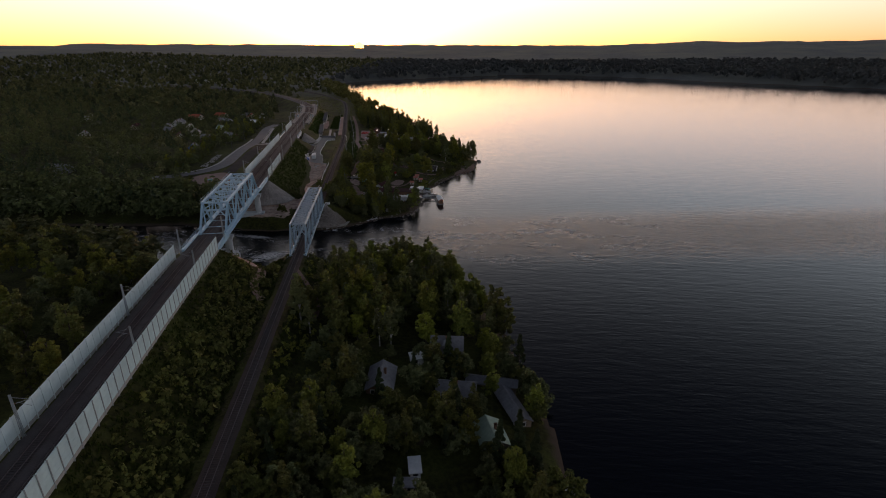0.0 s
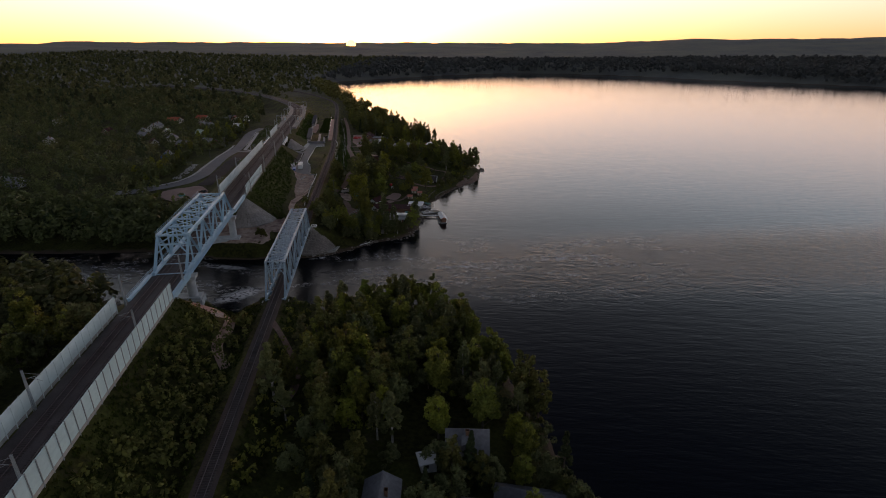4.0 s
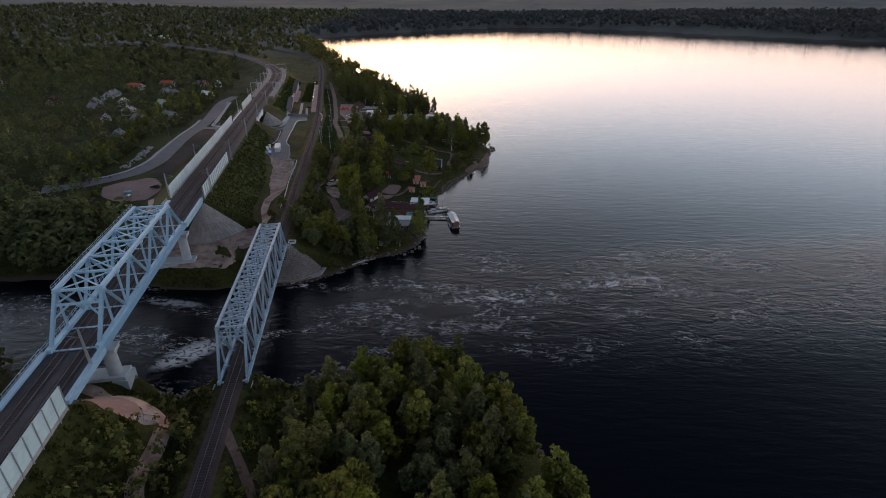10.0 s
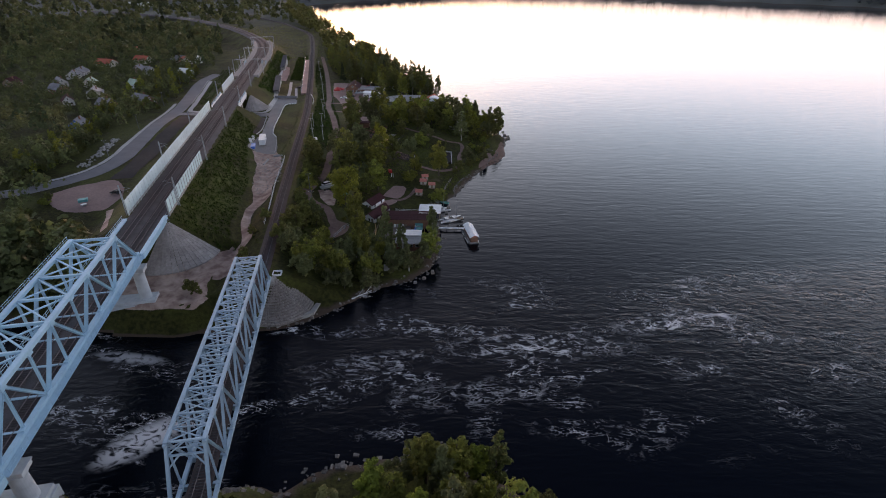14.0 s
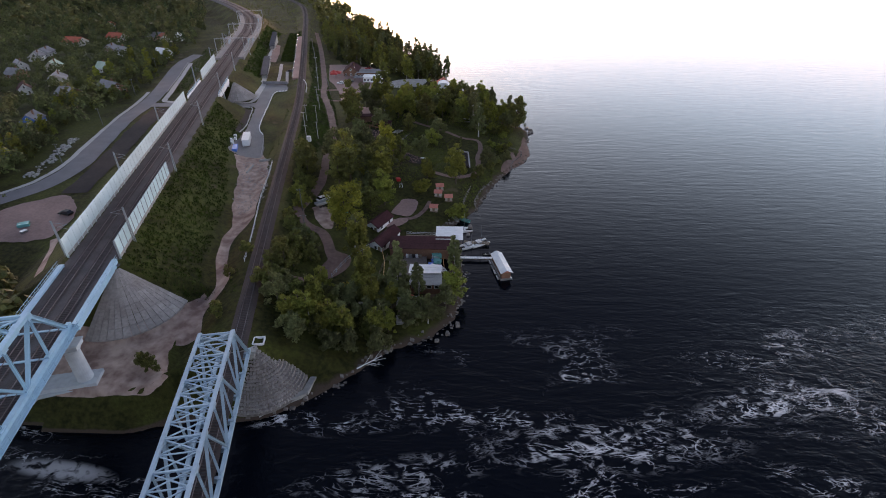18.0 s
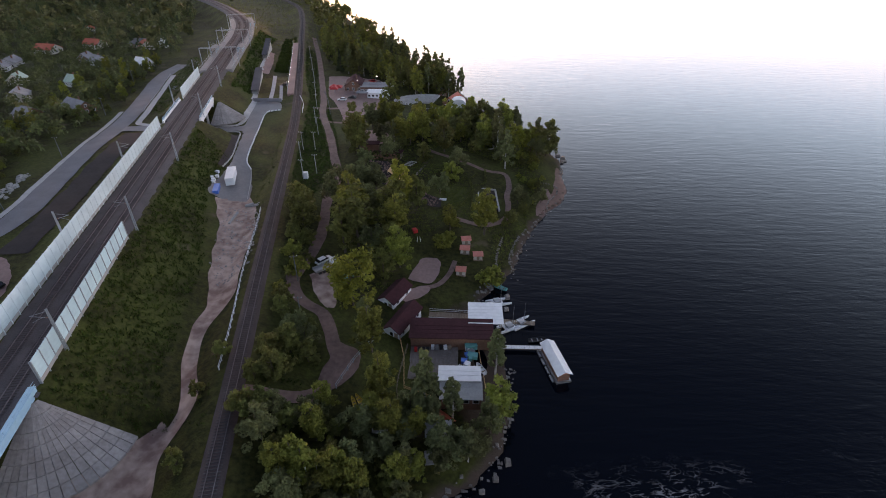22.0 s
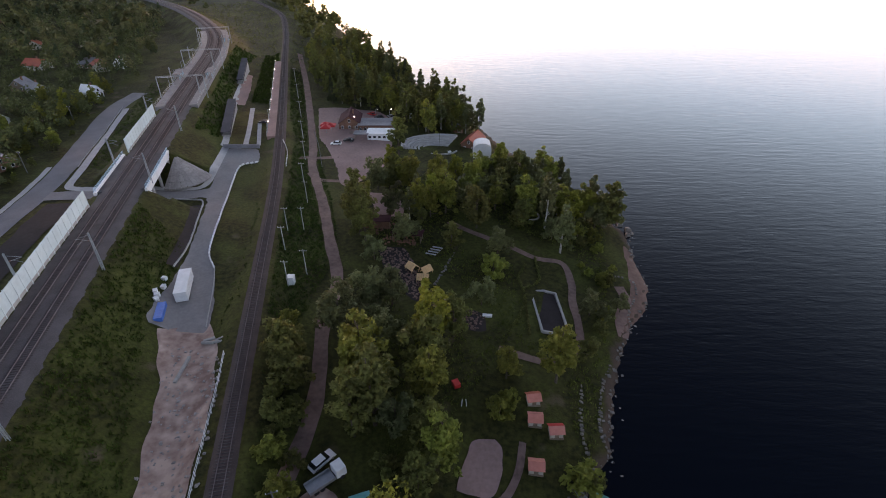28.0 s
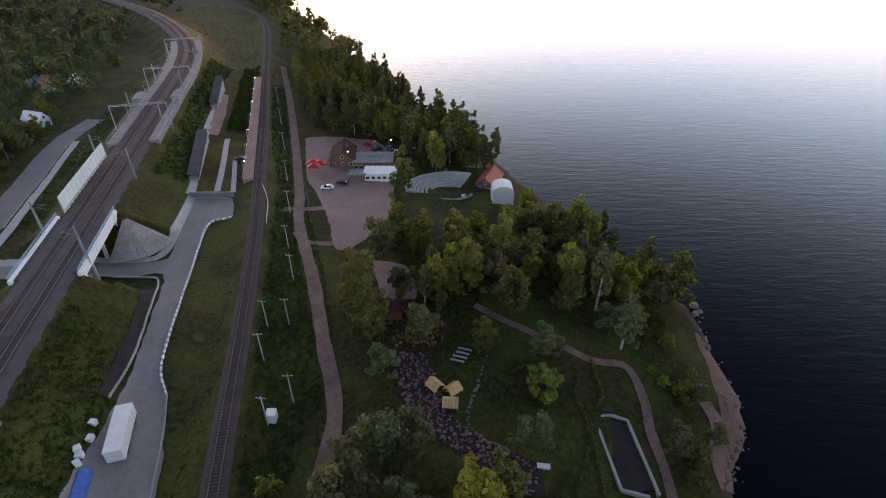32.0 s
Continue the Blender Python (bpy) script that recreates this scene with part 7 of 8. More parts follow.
plank_tent(-61.7, 367.4, 40, "open shelter with a fresh orange plank roof")
plank_tent(-58.2, 366.6, -50, "open shelter with a fresh orange plank roof")
plank_tent(-58.8, 363.4, 85, "open shelter with a fresh orange plank roof")
for q in range(4):
    b = empty("picnic_bench", pose(-57.0 + q * 0.6, 374.4 + q * 1.1, gz(-56, 376), 0, 0, 72), "grey wooden bench stacked on the lawn", "bench", "benches on the lawn")
    part("seat", Kit().box(-0.25, -1.5, 0.42, 0.25, 1.5, 0.5), "metal_grey", b)
    for yy in (-1.2, 1.2):
        part("leg", Kit().box(-0.22, yy - 0.06, 0, 0.22, yy + 0.06, 0.42), "wood", b)

def rubble(name, outline, count, r0, r1, material, label, seed):
    rs = np.random.RandomState(seed)
    o = np.array(outline, float)
    k = Kit()
    made = 0
    while made < count:
        x, y = rs.uniform(o[:, 0].min(), o[:, 0].max()), rs.uniform(o[:, 1].min(), o[:, 1].max())
        if inside(np.array([x]), np.array([y]), o)[0]:
            boulder(k, x, y, gz(x, y) + 0.1, rs.uniform(r0, r1), rs)
            made += 1
    put(name, k, material, label=label, category="stones", kind="stuff")


rubble("rubble", [(-72, 377), (-64, 376), (-57.5, 359.5), (-43.5, 351), (-46, 345.5), (-57, 352.5), (-66.5, 361.5)], 620, 0.12, 0.42, "dirt", "broken stones and debris in rows", 31)
rubble("rubble", [(-112, 338), (-98, 334), (-91, 303), (-97, 296), (-103, 305), (-108, 325)], 330, 0.1, 0.38, "slab", "pale rubble on the construction track", 32)
rubble("rubble", [(-178.5, 318), (-182, 340), (-186, 358), (-190, 357), (-186, 335), (-183, 314)], 90, 0.3, 0.9, "concrete", "pale stones heaped along the road", 33)
rubble("debris", [(-76, 398), (-64, 386), (-60, 378), (-70, 378), (-76, 388)], 160, 0.15, 0.5, "brick_wall", "brown debris beside the sheds", 34)


def shore_stones(line, count, spread, r0, r1, seed, label):
    rs = np.random.RandomState(seed)
    c = spline(line, 1.0)
    k = Kit()
    for _ in range(count):
        x, y = c[rs.randint(len(c))][:2] + rs.normal(size=2) * spread
        boulder(k, x, y, max(gz(x, y), -0.25) + 0.05, rs.uniform(r0, r1), rs)
    put("shore_stones", k, "rock", label=label, category="stones", kind="stuff")


shore_stones(NORTH[7:20], 300, 0.9, 0.12, 0.55, 41, "dark stones along the river bank")
shore_stones(NORTH[19:33], 260, 0.8, 0.12, 0.5, 42, "pale stones along the lake shore")
shore_stones(SOUTH[5:13], 260, 1.2, 0.15, 0.8, 43, "dark stones along the south bank")
for ln, lb in (([(-50.8, 376.2), (-53.2, 368.4), (-55.8, 360), (-52, 355)], "low dry-stone wall in the park"), ([(-21, 313), (-22.5, 322), (-19.5, 333), (-16, 340)], "low stone edging above the shore"),
               ([(-26, 313), (-26.5, 322), (-24, 333)], "low stone edging on the lawn"), ([(-6, 349), (-7, 357), (-3, 364), (-2, 371), (-12, 372)], "row of pale boulders by the beach")):
    shore_stones(ln, 60, 0.12, 0.2, 0.38, int(abs(ln[0][0]) * 10), lb)
for x, y, r in ((-28, 255.5, 0.9), (-30.5, 252, 0.8), (-33, 249.5, 0.7), (-25.2, 300, 0.7), (-24.5, 305, 1.0), (6.0, 400, 1.3), (5.0, 397, 1.0), (4.5, 404, 1.1), (6.5, 398, 0.8)):
    k = Kit(); boulder(k, 0, 0, 0, r, rs)
    put("boulder", k, "rock", label="large shore boulder at the water's edge", category="boulder", group="shore boulders", m=pose(x, y, max(gz(x, y), 0) + r * 0.3))

# driftwood on the bank
dw = empty("dead_tree", pose(-48.5, 240.0, 0.6), "bare bleached dead tree fallen over the water", "dead tree")
part("trunk", Kit().tube((-2, -1, 0.3), (3.2, 2.6, 0.9), 0.16, 0.05, 6), "white", dw)
for a, b_ in (((0, 0.4, 0.5), (2.8, -0.6, 0.7)), ((1, 1.1, 0.6), (4.6, 1.4, 1.4)), ((1.6, 1.5, 0.7), (3.0, 4.2, 1.6)), ((-0.5, 0, 0.4), (0.8, 2.4, 1.5)), ((0.5, 0.7, 0.5), (3.8, 0.2, 0.3))):
    part("branch", Kit().tube(a, b_, 0.07, 0.02, 5), "white", dw)

# amphitheatre, stage and café
am = empty("amphitheatre", pose(-55.5, 456.0, gz(-55.5, 452)), "pale stepped seats of an open-air theatre", "amphitheatre")
for q in range(7):
    r0, r1, hz = 6.0 + q * 1.15, 6.9 + q * 1.15, 0.45 + q * 0.36
    for g in range(14):
        t0, t1 = radians(62 + g * 9.6), radians(62 + (g + 1) * 9.6 - 0.5)
        p = [(r * math.cos(t) * 1.15, r * math.sin(t) * 0.85, z) for z in (hz - 0.9, hz) for r, t in ((r0, t0), (r1, t0), (r1, t1), (r0, t1))]
        part("seat_block", Kit().add(p, [(3, 2, 1, 0), (4, 5, 6, 7), (0, 1, 5, 4), (1, 2, 6, 5), (2, 3, 7, 6), (3, 0, 4, 7)]), "paving", am)
for g in range(22):
    t0, t1 = radians(200 + g * 6.6), radians(200 + (g + 1) * 6.6)
    p = [(r * math.cos(t) * 1.15, r * math.sin(t) * 0.85, z) for z in (-0.2, 0.35) for r, t in ((6.0, t0), (6.5, t0), (6.5, t1), (6.0, t1))]
    part("ring_wall", Kit().add(p, [(3, 2, 1, 0), (4, 5, 6, 7), (0, 1, 5, 4), (1, 2, 6, 5), (2, 3, 7, 6), (3, 0, 4, 7)]), "concrete", am)
crate(-51.4, 453.9, 1.2, 0.8, 0.6, "white", "pale stone block in the theatre ring", "stone_block", yaw=20, cat="block")
sg = empty("stage_tent", pose(-38.3, 453.5, gz(-38.3, 453)), "white fabric stage cover with a rounded top", "stage")
v, f = [], []
for yy in (-3.2, 3.2):
    for q in range(9):
        t = math.pi * q / 8
        v.append((3.5 * math.cos(t), yy, 4.6 + 2.2 * math.sin(t)))
    v += [(-3.5, yy, -0.2), (3.5, yy, -0.2)]
f = [(q, q + 1, q + 12, q + 11) for q in range(8)] + [tuple(range(11))[::-1], tuple(range(11, 22)), (8, 9, 20, 19), (10, 0, 11, 21)]
part("cover", Kit().add(v, f), "white", sg)
part("floor", Kit().box(-3.8, -4.2, -0.4, 3.8, 3.4, 0.5), "wood", sg)
house(-41.2, 467.5, 7.0, 11.5, 3.2, 2.6, -22, "brick_wall", "roof_red", "lakeside building with an orange-red gabled roof", chimney=False)
house(-48.0, 484, 4.5, 5, 2.6, 1.8, 20, "brick_wall", "slate", "small dark hut in the trees", chimney=False)
house(-95.0, 478, 9.0, 13.0, 3.2, 3.0, 4, "brick_wall", "roof_brown", "brown timber café with a gabled front")
flat_roof("cafe_annexe", -80.0, 463.5, 11.0, 5.5, 2.9, 0, "white", "white", "low white annexe with a row of windows", tilt=0.3)
flat_roof("cafe_hall", -83.5, 474.0, 14.0, 9.0, 3.2, 0, "brick_wall", "slate", "flat grey roofed hall behind the café")
flat_roof("veranda", -88.0, 462.0, 5.5, 4.0, 2.6, 0, "wood", "slate", "grey roofed wooden veranda", open_sides=True)
for x, y in ((-104.5, 470), (-102.0, 469), (-103.6, 466.5)):
    b = empty("red_parasol_tent", pose(x, y, gz(x, y)), "bright red square parasol by the car park", "parasol", "red parasols")
    b.scale = (1.35, 1.35, 1.35)
    part("pole", Kit().tube((0, 0, 0), (0, 0, 2.4), 0.06, 0.05, 6), "metal_grey", b)
    part("canopy", Kit().add([(-1.5, -1.5, 2.1), (1.5, -1.5, 2.1), (1.5, 1.5, 2.1), (-1.5, 1.5, 2.1), (0, 0, 2.9), (-1.5, -1.5, 1.85), (1.5, -1.5, 1.85), (1.5, 1.5, 1.85), (-1.5, 1.5, 1.85)],
                             [(0, 1, 4), (1, 2, 4), (2, 3, 4), (3, 0, 4), (5, 6, 1, 0), (6, 7, 2, 1), (7, 8, 3, 2), (8, 5, 0, 3), (8, 7, 6, 5)]), "red", b)
flat_roof("shed", -73.2, 388.0, 7.5, 3.4, 2.2, 2, "brick_wall", "roof_brown", "long reddish shed beside the rubble", windows=False)
flat_roof("shed", -63.8, 382.0, 8.5, 3.0, 2.0, -12, "wood", "roof_brown", "low dark brown shelter beside the rubble", open_sides=True)
flat_roof("caravan", -62.5, 494, 5.0, 2.4, 2.4, 30, "white", "white", "white caravan under the trees")
flat_roof("caravan", -68.0, 497, 5.5, 2.4, 2.4, 10, "white", "white", "white caravan under the trees")
pl = empty("round_basin", pose(-25.8, 401.5, gz(-25.8, 401.5)), "round pale concrete basin rim half hidden by trees", "basin")
for g in range(18):
    t0, t1 = radians(g * 20), radians(g * 20 + 19)
    p = [(r * math.cos(t), r * math.sin(t), z) for z in (-0.2, 0.4) for r, t in ((2.6, t0), (3.0, t0), (3.0, t1), (2.6, t1))]
    part("rim_stone", Kit().add(p, [(3, 2, 1, 0), (4, 5, 6, 7), (0, 1, 5, 4), (1, 2, 6, 5), (2, 3, 7, 6), (3, 0, 4, 7)]), "concrete", pl)

# ---------------- vehicles ----------------
def car(x, y, yaw, material, label, L=4.4, z=None):
    b = empty("car", pose(x, y, (gz(x, y) + 0.15) if z is None else z, 0, 0, yaw), label, "car", "parked cars")
    w = 0.88
    pr = [(-L / 2, 0.35), (-L / 2, 0.8), (-L / 2 + 0.3, 0.95), (L / 2 - 1.1, 0.92), (L / 2 - 0.15, 0.72), (L / 2, 0.4)]
    v = [(s * w, t, h) for s in (-1, 1) for t, h in pr]
    n = len(pr)
    part("body", Kit().add(v, [tuple(range(n)), tuple(range(n, 2 * n))[::-1]] + [(i, n + i, n + (i + 1) % n, (i + 1) % n) for i in range(n)]), material, b)
    pr = [(-L / 2 + 0.25, 0.93), (-L / 2 + 0.75, 1.42), (L / 2 - 2.0, 1.45), (L / 2 - 1.2, 0.91)]
    v = [(s * (w - 0.1), t, h) for s in (-1, 1) for t, h in pr]
    part("cabin_glass", Kit().add(v, [(0, 1, 2, 3), (7, 6, 5, 4), (0, 4, 5, 1), (1, 5, 6, 2), (2, 6, 7, 3), (3, 7, 4, 0)]), "glass", b)
    part("roof", Kit().box(-w + 0.16, -L / 2 + 0.8, 1.42, w - 0.16, L / 2 - 2.05, 1.48), material, b)
    for s in (-1, 1):
        for t in (-L / 2 + 0.8, L / 2 - 0.85):
            wh = part("wheel", Kit().tube((s * (w - 0.18), t, 0.32), (s * (w + 0.02), t, 0.32), 0.32, 0.32, 14), "black", b)
            part("rim", Kit().tube((s * (w - 0.02), t, 0.32), (s * (w + 0.03), t, 0.32), 0.19, 0.19, 10), "metal_grey", wh)
    return b


car(-97.2, 453.2, 92, "white", "white car parked on the gravel")
car(-92.8, 457.5, 80, "black", "dark car parked near the café")
car(-79.0, 493, 30, "metal_grey", "grey car parked behind the café")
car(-76.0, 489, 10, "white", "white car parked behind the café")
car(-88.0, 495, 60, "red", "red car parked behind the café")
car(-84.0, 490, 110, "black", "dark car parked behind the café")
car(-152.0, 295, 80, "black", "dark car parked below the embankment")
car(-132.0, 473.5, 90, "black", "dark car on the station path")
car(-74.0, 311.0, -40, "white", "white van parked beside the dirt road", 4.9)


def truck(x, y, yaw, label):
    b = empty("truck", pose(x, y, gz(x, y) + 0.15, 0, 0, yaw), label, "truck")
    part("chassis", Kit().box(-0.5, -3.4, 0.6, 0.5, 3.2, 0.85), "black", b)
    part("cab", Kit().box(-1.1, 1.5, 0.7, 1.1, 3.3, 2.5), "white", b)
    part("windscreen", Kit().box(-1.0, 3.28, 1.5, 1.0, 3.34, 2.3), "glass", b)
    part("load_bed", Kit().box(-1.15, -3.4, 0.9, 1.15, 1.3, 1.1).box(-1.15, -3.4, 1.1, -1.05, 1.3, 1.6).box(1.05, -3.4, 1.1, 1.15, 1.3, 1.6), "metal_grey", b)
    for s in (-1, 1):
        for t in (-2.3, -1.2, 2.4):
            part("wheel", Kit().tube((s * 0.8, t, 0.45), (s * 1.12, t, 0.45), 0.45, 0.45, 14), "black", b)


truck(-72.6, 307.5, -50, "flatbed truck with a white cab beside the dirt road")
tb = empty("site_trailer", pose(-115.6, 355.2, gz(-115.6, 355.2) + 0.2, 0, 0, 16), "long white site trailer on the yard", "trailer")
part("box_body", Kit().box(-1.35, -5.0, 0.7, 1.35, 5.0, 3.2), "white", tb)
part("roof", Kit().box(-1.42, -5.07, 3.2, 1.42, 5.07, 3.3), "white", tb)
for q in range(9):
    part("rib", Kit().box(1.35, -4.6 + q * 1.12, 0.75, 1.4, -4.52 + q * 1.12, 3.15), "white", tb)
for t in (-3.2, -2.1, 3.2):
    for s in (-1, 1):
        part("wheel", Kit().tube((s * 1.0, t, 0.45), (s * 1.3, t, 0.45), 0.45, 0.45, 14), "black", tb)
crate(-116.4, 345.0, 1.7, 5.8, 1.1, "blue", "long stack under a bright blue sheet", "covered_stack", yaw=16, cat="stack")
for q, (x, y) in enumerate(((-119.5, 353.5), (-120.0, 351.0), (-118.8, 348.6), (-120.6, 356.5), (-119.2, 350))):
    crate(x, y, 0.9, 1.1, 0.9, "white", "white bulk bag beside the trailer", "bulk_bag", yaw=q * 27, cat="bag")
for q in range(6):
    put("concrete_pipe", Kit().tube((-1.2, 0, 0.35), (1.2, 0, 0.35), 0.35, 0.35, 12), "concrete", label="grey concrete pipe lying by the track", category="pipe", group="pipes on the site", m=pose(-103.5 + (q % 3) * 2.4, 337.5 + q * 0.35, gz(-103, 337) + 0.1, 0, 0, 10 * q))
rt = empty("retaining_block_wall", pose(-105.6, 330, gz(-105.6, 330)), "low wall of grey concrete blocks beside the track", "wall")
for q in range(7):
    part("block", Kit().box(-0.3, -3.5 + q * 1.0, -0.2, 0.3, -2.55 + q * 1.0, 0.6), "concrete", rt)
mh = empty("manhole_surround", pose(-70.2, 237.0, gz(-70.2, 237) + 0.05, 0, 0, 8), "square pale concrete frame beside the line", "frame")
for a, b_ in (((-1.1, -1.1), (1.1, -1.1)), ((1.1, -1.1), (1.1, 1.1)), ((1.1, 1.1), (-1.1, 1.1)), ((-1.1, 1.1), (-1.1, -1.1))):
    part("side", Kit().beam((*a, 0.2), (*b_, 0.2), 0.22, 0.5), "white", mh)

# ---------------- poles, fences and small things ----------------
def pole(x, y, h, label, cross=1, material="dark_post", group="utility poles", base=None):
    b = empty("utility_pole", pose(x, y, gz(x, y), 0, 0, random.uniform(-20, 20)), label, "pole", group)
    part("shaft", Kit().tube((0, 0, -0.4), (0, 0, h), 0.15, 0.1, 8), material, b)
    for q in range(cross):
        part("crossarm", Kit().beam((-0.9, 0, h - 0.4 - q * 0.9), (0.9, 0, h - 0.4 - q * 0.9), 0.1), material, b)
        for s in (-0.8, 0, 0.8):
            part("insulator", Kit().tube((s, 0, h - 0.36 - q * 0.9), (s, 0, h - 0.12 - q * 0.9), 0.06, 0.04, 6), "white", b)


for x, y in ((-91.5, 357.8), (-88.2, 363), (-98.2, 383.3), (-93.8, 384.2), (-96.6, 401), (-96.3, 373.1), (-101, 415), (-105.5, 436), (-112, 460), (-119, 486), (-127, 514), (-136, 545)):
    pole(x, y, 7.5, "pale concrete pole with crossarm beside the line", 1, "concrete")
for x, y in ((-62.0, 246.5), (-60.3, 246.8)):
    pole(x, y, 6.0, "bare pale post in the bushes", 0, "white")
for x, y in ((-104, 163), (-122, 168), (-78, 300), (-73, 285), (-176, 330), (-186, 372), (-198, 420), (-212, 470)):
    pole(x, y, 8.0, "dark wooden utility pole", 1)
crate(-91.0, 358.9, 1.6, 1.6, 2.2, "white", "white transformer cabinet on a pole mount", "transformer_cabinet", cat="cabinet")


def fence(line, pitch, h, label, material="white", rails=2):
    c = spline(line, pitch)
    b = empty("fence", pose(0, 0, 0), label, "fence", "light fences")
    pk = Kit().box(-0.07, -0.07, -0.3, 0.07, 0.07, h).mesh("post"); pk.materials.append(M[material])
    for i, (x, y) in enumerate(c[:, :2]):
        put("post", pk, None, b, m=pose(x, y, gz(x, y)))
        if i:
            k = Kit()
            for q in range(rails):
                k.beam((c[i - 1][0], c[i - 1][1], gz(*c[i - 1][:2]) + h * (q + 1) / rails - 0.08), (x, y, gz(x, y) + h * (q + 1) / rails - 0.08), 0.07)
            part("rail", k, material, b)


fence([(-98, 333), (-96, 324), (-93.8, 311.6), (-91.6, 300), (-87, 281), (-83.8, 265)], 2.5, 1.1, "low white fence along the old line")
fence([(-110, 427), (-113, 440), (-118, 452)], 2.5, 1.1, "low white fence by the yard")
fence([(-98, 430), (-104, 452), (-110, 470)], 3.0, 1.1, "light fence between road and car park", "dark_post")
fence([(-62, 268), (-58, 280), (-53, 290)], 2.5, 1.4, "light wire fence beside the club", "post")
fence([(-49, 283), (-50, 270), (-48, 262)], 2.0, 1.3, "brown wooden fence of the club terrace", "wood")
kd = empty("swing_frame", pose(-49.3, 325, gz(-49.3, 325)), "small white frame on the lawn", "frame")
for s in (-0.5, 0.5):
    part("leg", Kit().beam((s, -0.3, 0), (s * 0.6, 0, 1.7), 0.1), "white", kd)
    part("leg", Kit().beam((s, 0.5, 0), (s * 0.6, 0, 1.7), 0.1), "white", kd)
crate(-50.8, 329.4, 1.3, 1.6, 1.0, "red", "small red awning on the lawn", "awning", yaw=25, cat="awning")
crate(-66.5, 304.0, 3.4, 2.6, 1.0, "teal", "teal sheet over a heap beside the road", "covered_heap", yaw=20, cat="heap")
crate(-52.0, 259.2, 3.0, 0.8, 0.5, "white", "pale bench block in the bushes", "stone_bench", yaw=4, cat="bench")
crate(-43.0, 351.2, 2.2, 0.9, 0.4, "white", "pale slab lying on the lawn", "slab", yaw=-8, cat="slab")
for x, y in ((-85, 487), (-93.5, 474), (-79, 490)):
    lamp_post(x, y, gz(x, y), 5.0, "lamp post with a glowing lamp by the café")


# low hedges that edge the terraces of the lawn
def hedge(line, w, h, label, seed):
    rs = np.random.RandomState(seed)
    c = spline(line, 0.5)
    n = len(c)
    cen = np.stack([c[:, 0] + rs.normal(size=n) * 0.12, c[:, 1] + rs.normal(size=n) * 0.12, ground_z(c[:, 0], c[:, 1]) + h * 0.5], 1)
    v, f = leaf_cloud(rs, cen, rs.uniform(0.75, 1.1, n) * w * 0.5, 26, 0.16)
    put("hedge", from_arrays("hedge", v, f), "leaf_b", label=label, category="hedge", group="low hedges in the park")


hedge([(-38.6, 346.5), (-35.2, 352), (-32.8, 360), (-33.6, 367), (-31.2, 373)], 0.9, 0.7, "low clipped hedge along a lawn terrace", 3)
hedge([(-33, 357.5), (-33.4, 346)], 0.8, 0.6, "low straight hedge across the lawn", 4)
hedge([(-28.0, 376.5), (-28.4, 366.5), (-33.0, 362.5)], 0.9, 0.7, "low hedge at the edge of the lawn", 5)
hedge([(-46, 372), (-42, 374), (-37, 373)], 0.9, 0.7, "low curved hedge above the lawn", 6)
for q, (x, y, yaw) in enumerate(((-98, 473, 10), (-99.5, 478, 40), (-97.5, 483, 70), (-88.5, 468.5, 0), (-101, 483, 20), (-93, 466.5, 5))):
    b = empty("picnic_table", pose(x, y, gz(x, y) + 0.16, 0, 0, yaw), "brown wooden picnic table outside the café", "table", "café tables")
    part("top", Kit().box(-0.4, -0.9, 0.7, 0.4, 0.9, 0.76), "wood", b)
    for sx in (-0.75, 0.75):
        part("bench_seat", Kit().box(sx - 0.14, -0.9, 0.42, sx + 0.14, 0.9, 0.47), "wood", b)
    for yy in (-0.6, 0.6):
        part("leg", Kit().beam((-0.7, yy, 0), (0.7, yy, 0.7), 0.08).beam((0.7, yy, 0), (-0.7, yy, 0.7), 0.08), "wood", b)

crate(-160.0, 287.5, 3.0, 2.0, 1.0, "teal", "teal sheet over a heap on the parking yard", "covered_heap", yaw=30, cat="heap")
crate(-157.5, 284.0, 1.6, 1.4, 0.7, "metal_grey", "grey sheet over a heap on the parking yard", "covered_heap", yaw=70, cat="heap")
crate(-34.5, 283.0, 2.6, 1.4, 1.2, "teal", "teal tarpaulin over stacked boats", "covered_gear", 2.3, 15, "gear")
crate(-34.2, 280.2, 2.2, 1.3, 1.0, "teal", "teal tarpaulin over stacked boats", "covered_gear", 2.3, -10, "gear")
for q in range(5):
    crate(-43.2 + q * 0.95, 282.7, 0.7, 0.7, 0.9, ["white", "metal_grey", "black", "white", "wood"][q], ["white box against the boat hall", "grey metal locker against the boat hall", "dark crate against the boat hall", "white box against the boat hall", "brown wooden crate against the boat hall"][q], "storage_box", 2.35, q * 6, "box")
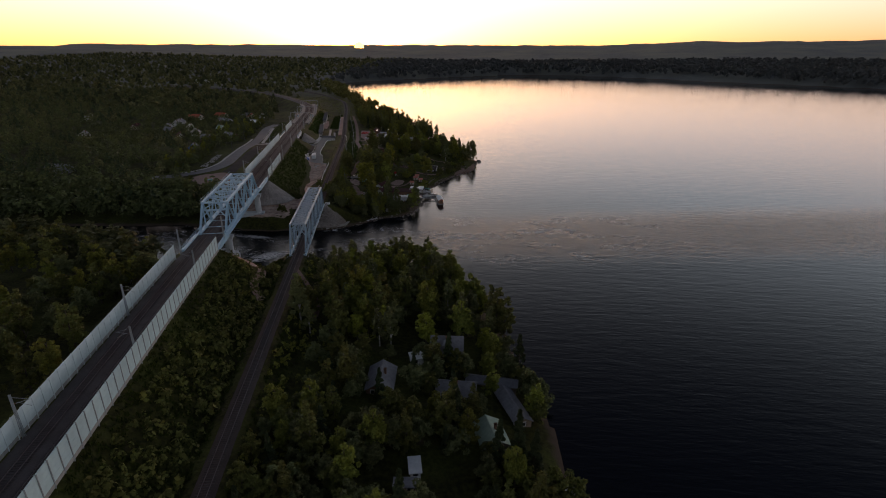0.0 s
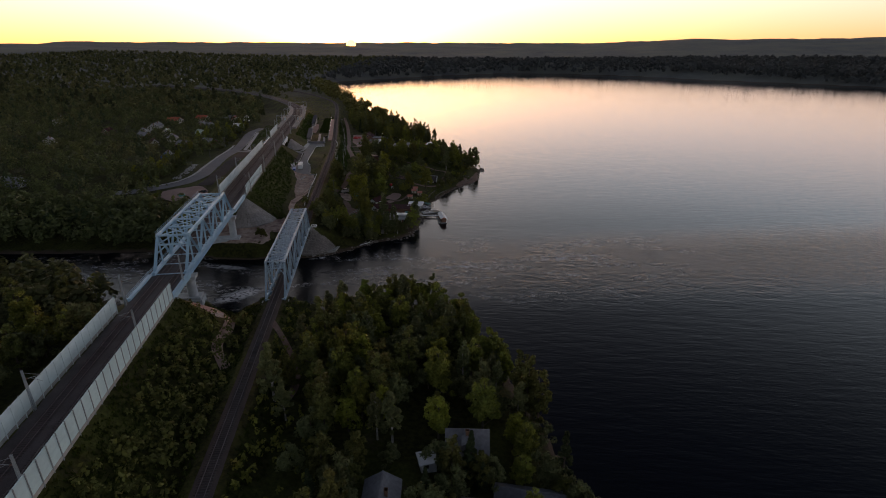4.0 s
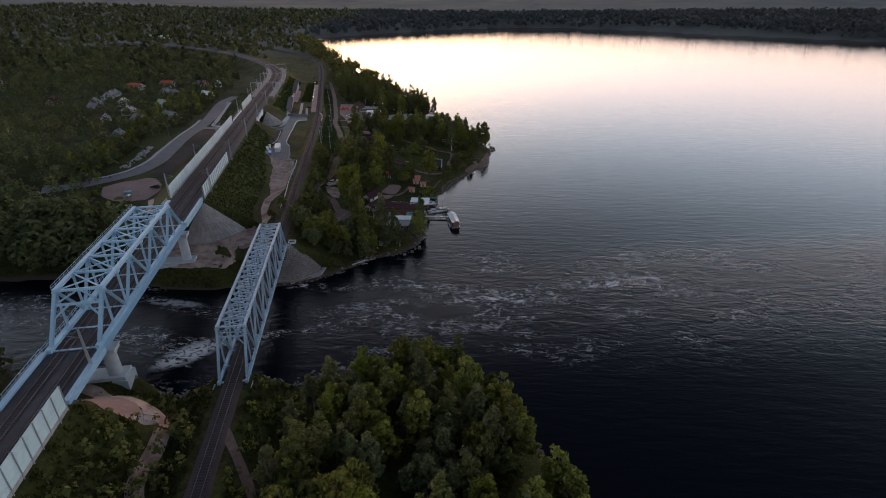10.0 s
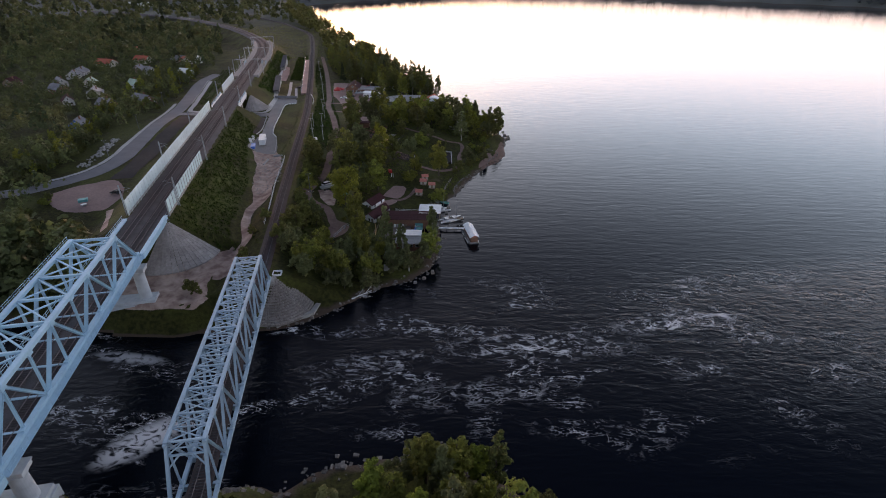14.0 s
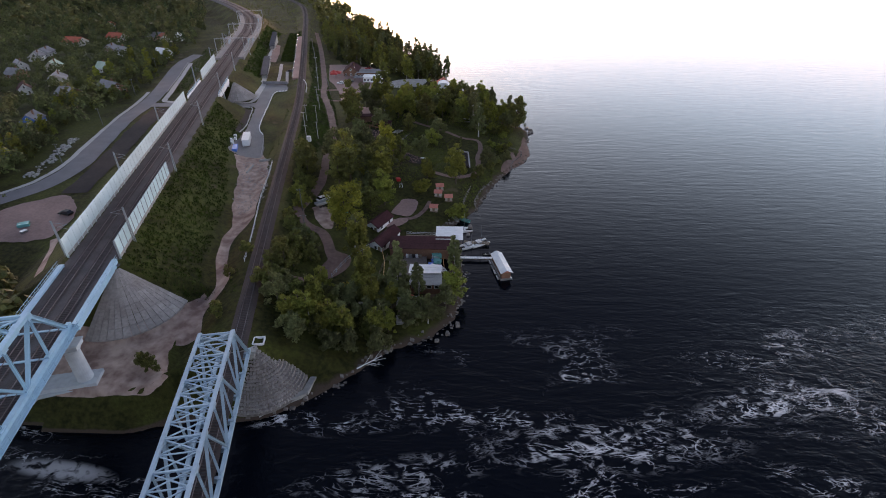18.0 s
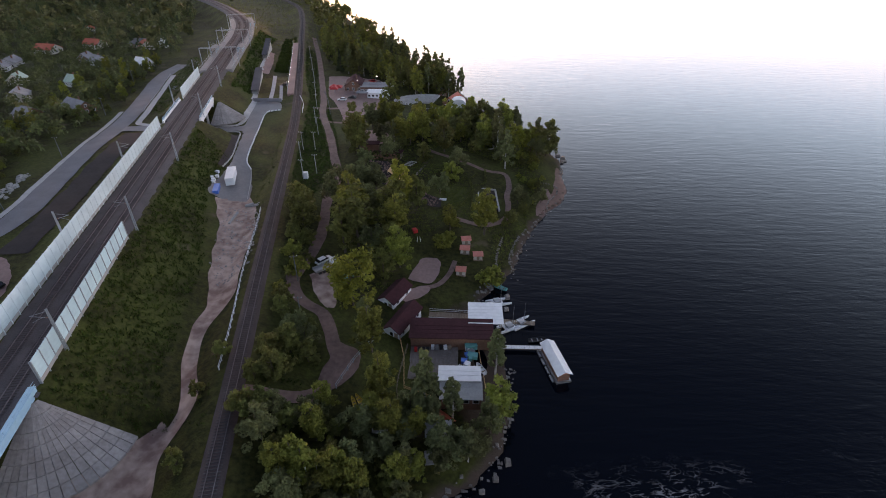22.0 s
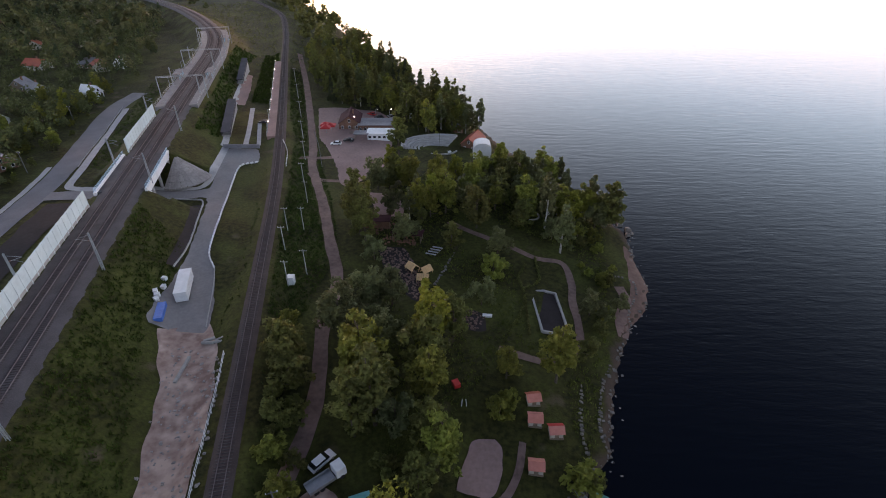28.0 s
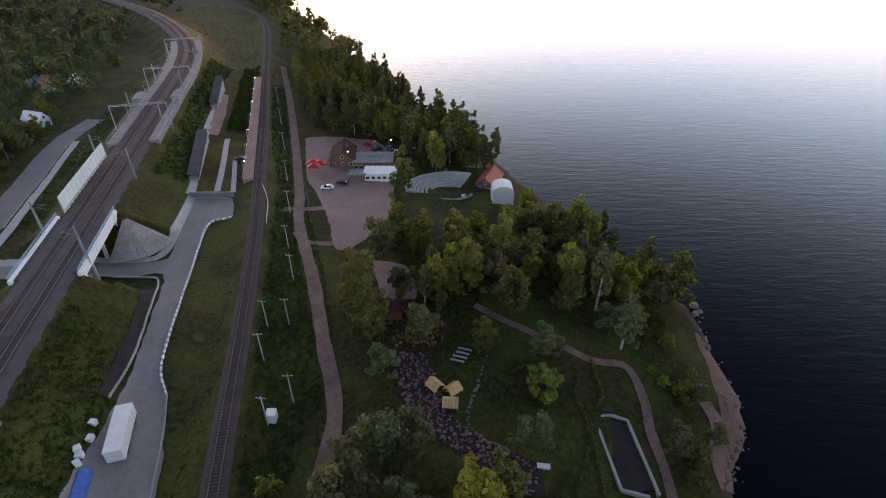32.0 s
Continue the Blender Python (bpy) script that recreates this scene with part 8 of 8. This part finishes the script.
for x0, y0, x1, y1 in ((-50.9, 285.3, -49.4, 279), (-49.4, 279, -48.6, 270.5), (-48.6, 270.5, -43, 268.8), (-32.6, 284, -31.4, 272)):
    b = empty("plank_fence", pose(x0, y0, gz(x0, y0)), "low brown plank fence round the club terrace", "fence", "plank fences of the club")
    n = int(math.hypot(x1 - x0, y1 - y0) / 1.6) + 1
    for q in range(n + 1):
        xx, yy = (x1 - x0) * q / n, (y1 - y0) * q / n
        part("post", Kit().box(xx - 0.06, yy - 0.06, gz(x0 + xx, y0 + yy) - gz(x0, y0) - 0.3, xx + 0.06, yy + 0.06, gz(x0 + xx, y0 + yy) - gz(x0, y0) + 1.15), "planks", b)
        if q:
            xa, ya = (x1 - x0) * (q - 1) / n, (y1 - y0) * (q - 1) / n
            for h in (0.45, 0.95):
                part("rail", Kit().beam((xa, ya, gz(x0 + xa, y0 + ya) - gz(x0, y0) + h), (xx, yy, gz(x0 + xx, y0 + yy) - gz(x0, y0) + h), 0.06, 0.22), "planks", b)

# ---------------- grass and low growth ----------------
def tufts(name, outline, count, h0, h1, material, label, seed, keep_ways=True, zmin=0.9, bare=True):
    """Grass: short bent blades in one mesh."""
    p = scatter(outline, count, seed, 7.0, 3.6, zmin, open_too=not bare)
    if keep_ways:
        for w in WAYS:
            p = p[to_line(p[:, 0], p[:, 1], spline(w, 3.0))[0] > 1.9]
    rs = np.random.RandomState(seed + 50)
    n = len(p)
    k = 5
    q = np.repeat(p, k, 0) + rs.normal(size=(n * k, 2)) * 0.28
    z = ground_z(q[:, 0], q[:, 1])
    h = rs.uniform(h0, h1, n * k)
    a = rs.uniform(0, 2 * math.pi, n * k)
    w = h * 0.32
    lean = rs.normal(size=(n * k, 2)) * (h * 0.45)[:, None]
    v = np.stack([np.stack([q[:, 0] - np.cos(a) * w, q[:, 1] - np.sin(a) * w, z - 0.05], 1), np.stack([q[:, 0] + np.cos(a) * w, q[:, 1] + np.sin(a) * w, z - 0.05], 1),
                  np.stack([q[:, 0] + lean[:, 0], q[:, 1] + lean[:, 1], z + h], 1)], 1).reshape(-1, 3)
    put(name, from_arrays(name, v, np.arange(len(v)).reshape(-1, 3)), material, label=label, category="grass", kind="stuff")


tufts("grass", [(-118, 254), (-140, 385), (-122, 372), (-116, 340), (-104, 310), (-96, 270), (-88, 254)], 9000, 0.25, 0.7, "grass", "rough grass on the embankment slope", 61)
tufts("grass", [(-92, 258), (-80, 250), (-62, 245), (-72, 280), (-82, 310), (-88, 360), (-112, 440), (-150, 600), (-160, 600), (-125, 470), (-112, 400)], 8000, 0.25, 0.6, "grass", "grass along the old line", 62)
tufts("grass", [(-60, 300), (-20, 300), (-14, 350), (-2, 400), (-20, 450), (-60, 440), (-76, 400), (-70, 340)], 12000, 0.18, 0.5, "lawn", "park lawns with long grass", 63)
tufts("grass", [(-70, 40), (-30, 40), (-40, 120), (-48, 172), (-88, 168)], 8000, 0.3, 0.9, "grass", "tall grass between the lines", 64)
tufts("grass", [(-175, 415), (-150, 420), (-168, 500), (-200, 500)], 3000, 0.25, 0.6, "grass", "grass beside the station", 65)
tufts("grass", [(-151, 450), (-160, 490), (-175, 550), (-190, 610), (-178, 610), (-168, 550), (-157, 505), (-148, 470), (-143, 452)], 7000, 0.3, 1.0, "grass", "tall weeds on the slope by the platform", 66, bare=False)
tufts("grass", [(-148, 507), (-158, 550), (-172, 610), (-162, 610), (-149, 550), (-138, 505)], 5000, 0.3, 1.0, "grass", "tall weeds between the ramps and the old line", 67, bare=False)
tufts("grass", [(-98, 345), (-86, 345), (-82, 375), (-90, 405), (-104, 450), (-113, 450), (-103, 400)], 9000, 0.2, 0.5, "grass", "green grass strip between the line and the dirt road", 68, bare=False)
tufts("grass", [(-112, 450), (-106, 455), (-118, 500), (-136, 570), (-146, 570), (-128, 500)], 5000, 0.25, 0.7, "grass", "green grass strip between the line and the dirt road", 69, bare=False)
tufts("grass", [(-170, 420), (-185, 470), (-205, 540), (-212, 540), (-196, 480), (-180, 425)], 3000, 0.25, 0.6, "grass", "grass between the road and the bank", 70, bare=False)

# ---------------- the sun itself ----------------
r = 3700.0
sp = Vector((10 + r * math.sin(SUN_AZ), -12 + r * math.cos(SUN_AZ), 95.0))
bm = bmesh.new()
bmesh.ops.create_uvsphere(bm, u_segments=32, v_segments=16, radius=30)
me = bpy.data.meshes.new("setting_sun"); bm.to_mesh(me); bm.free()
put("setting_sun", me, "sun_disc", label="low setting sun on the horizon", category="sun", kind="structure", m=Matrix.Translation(sp))
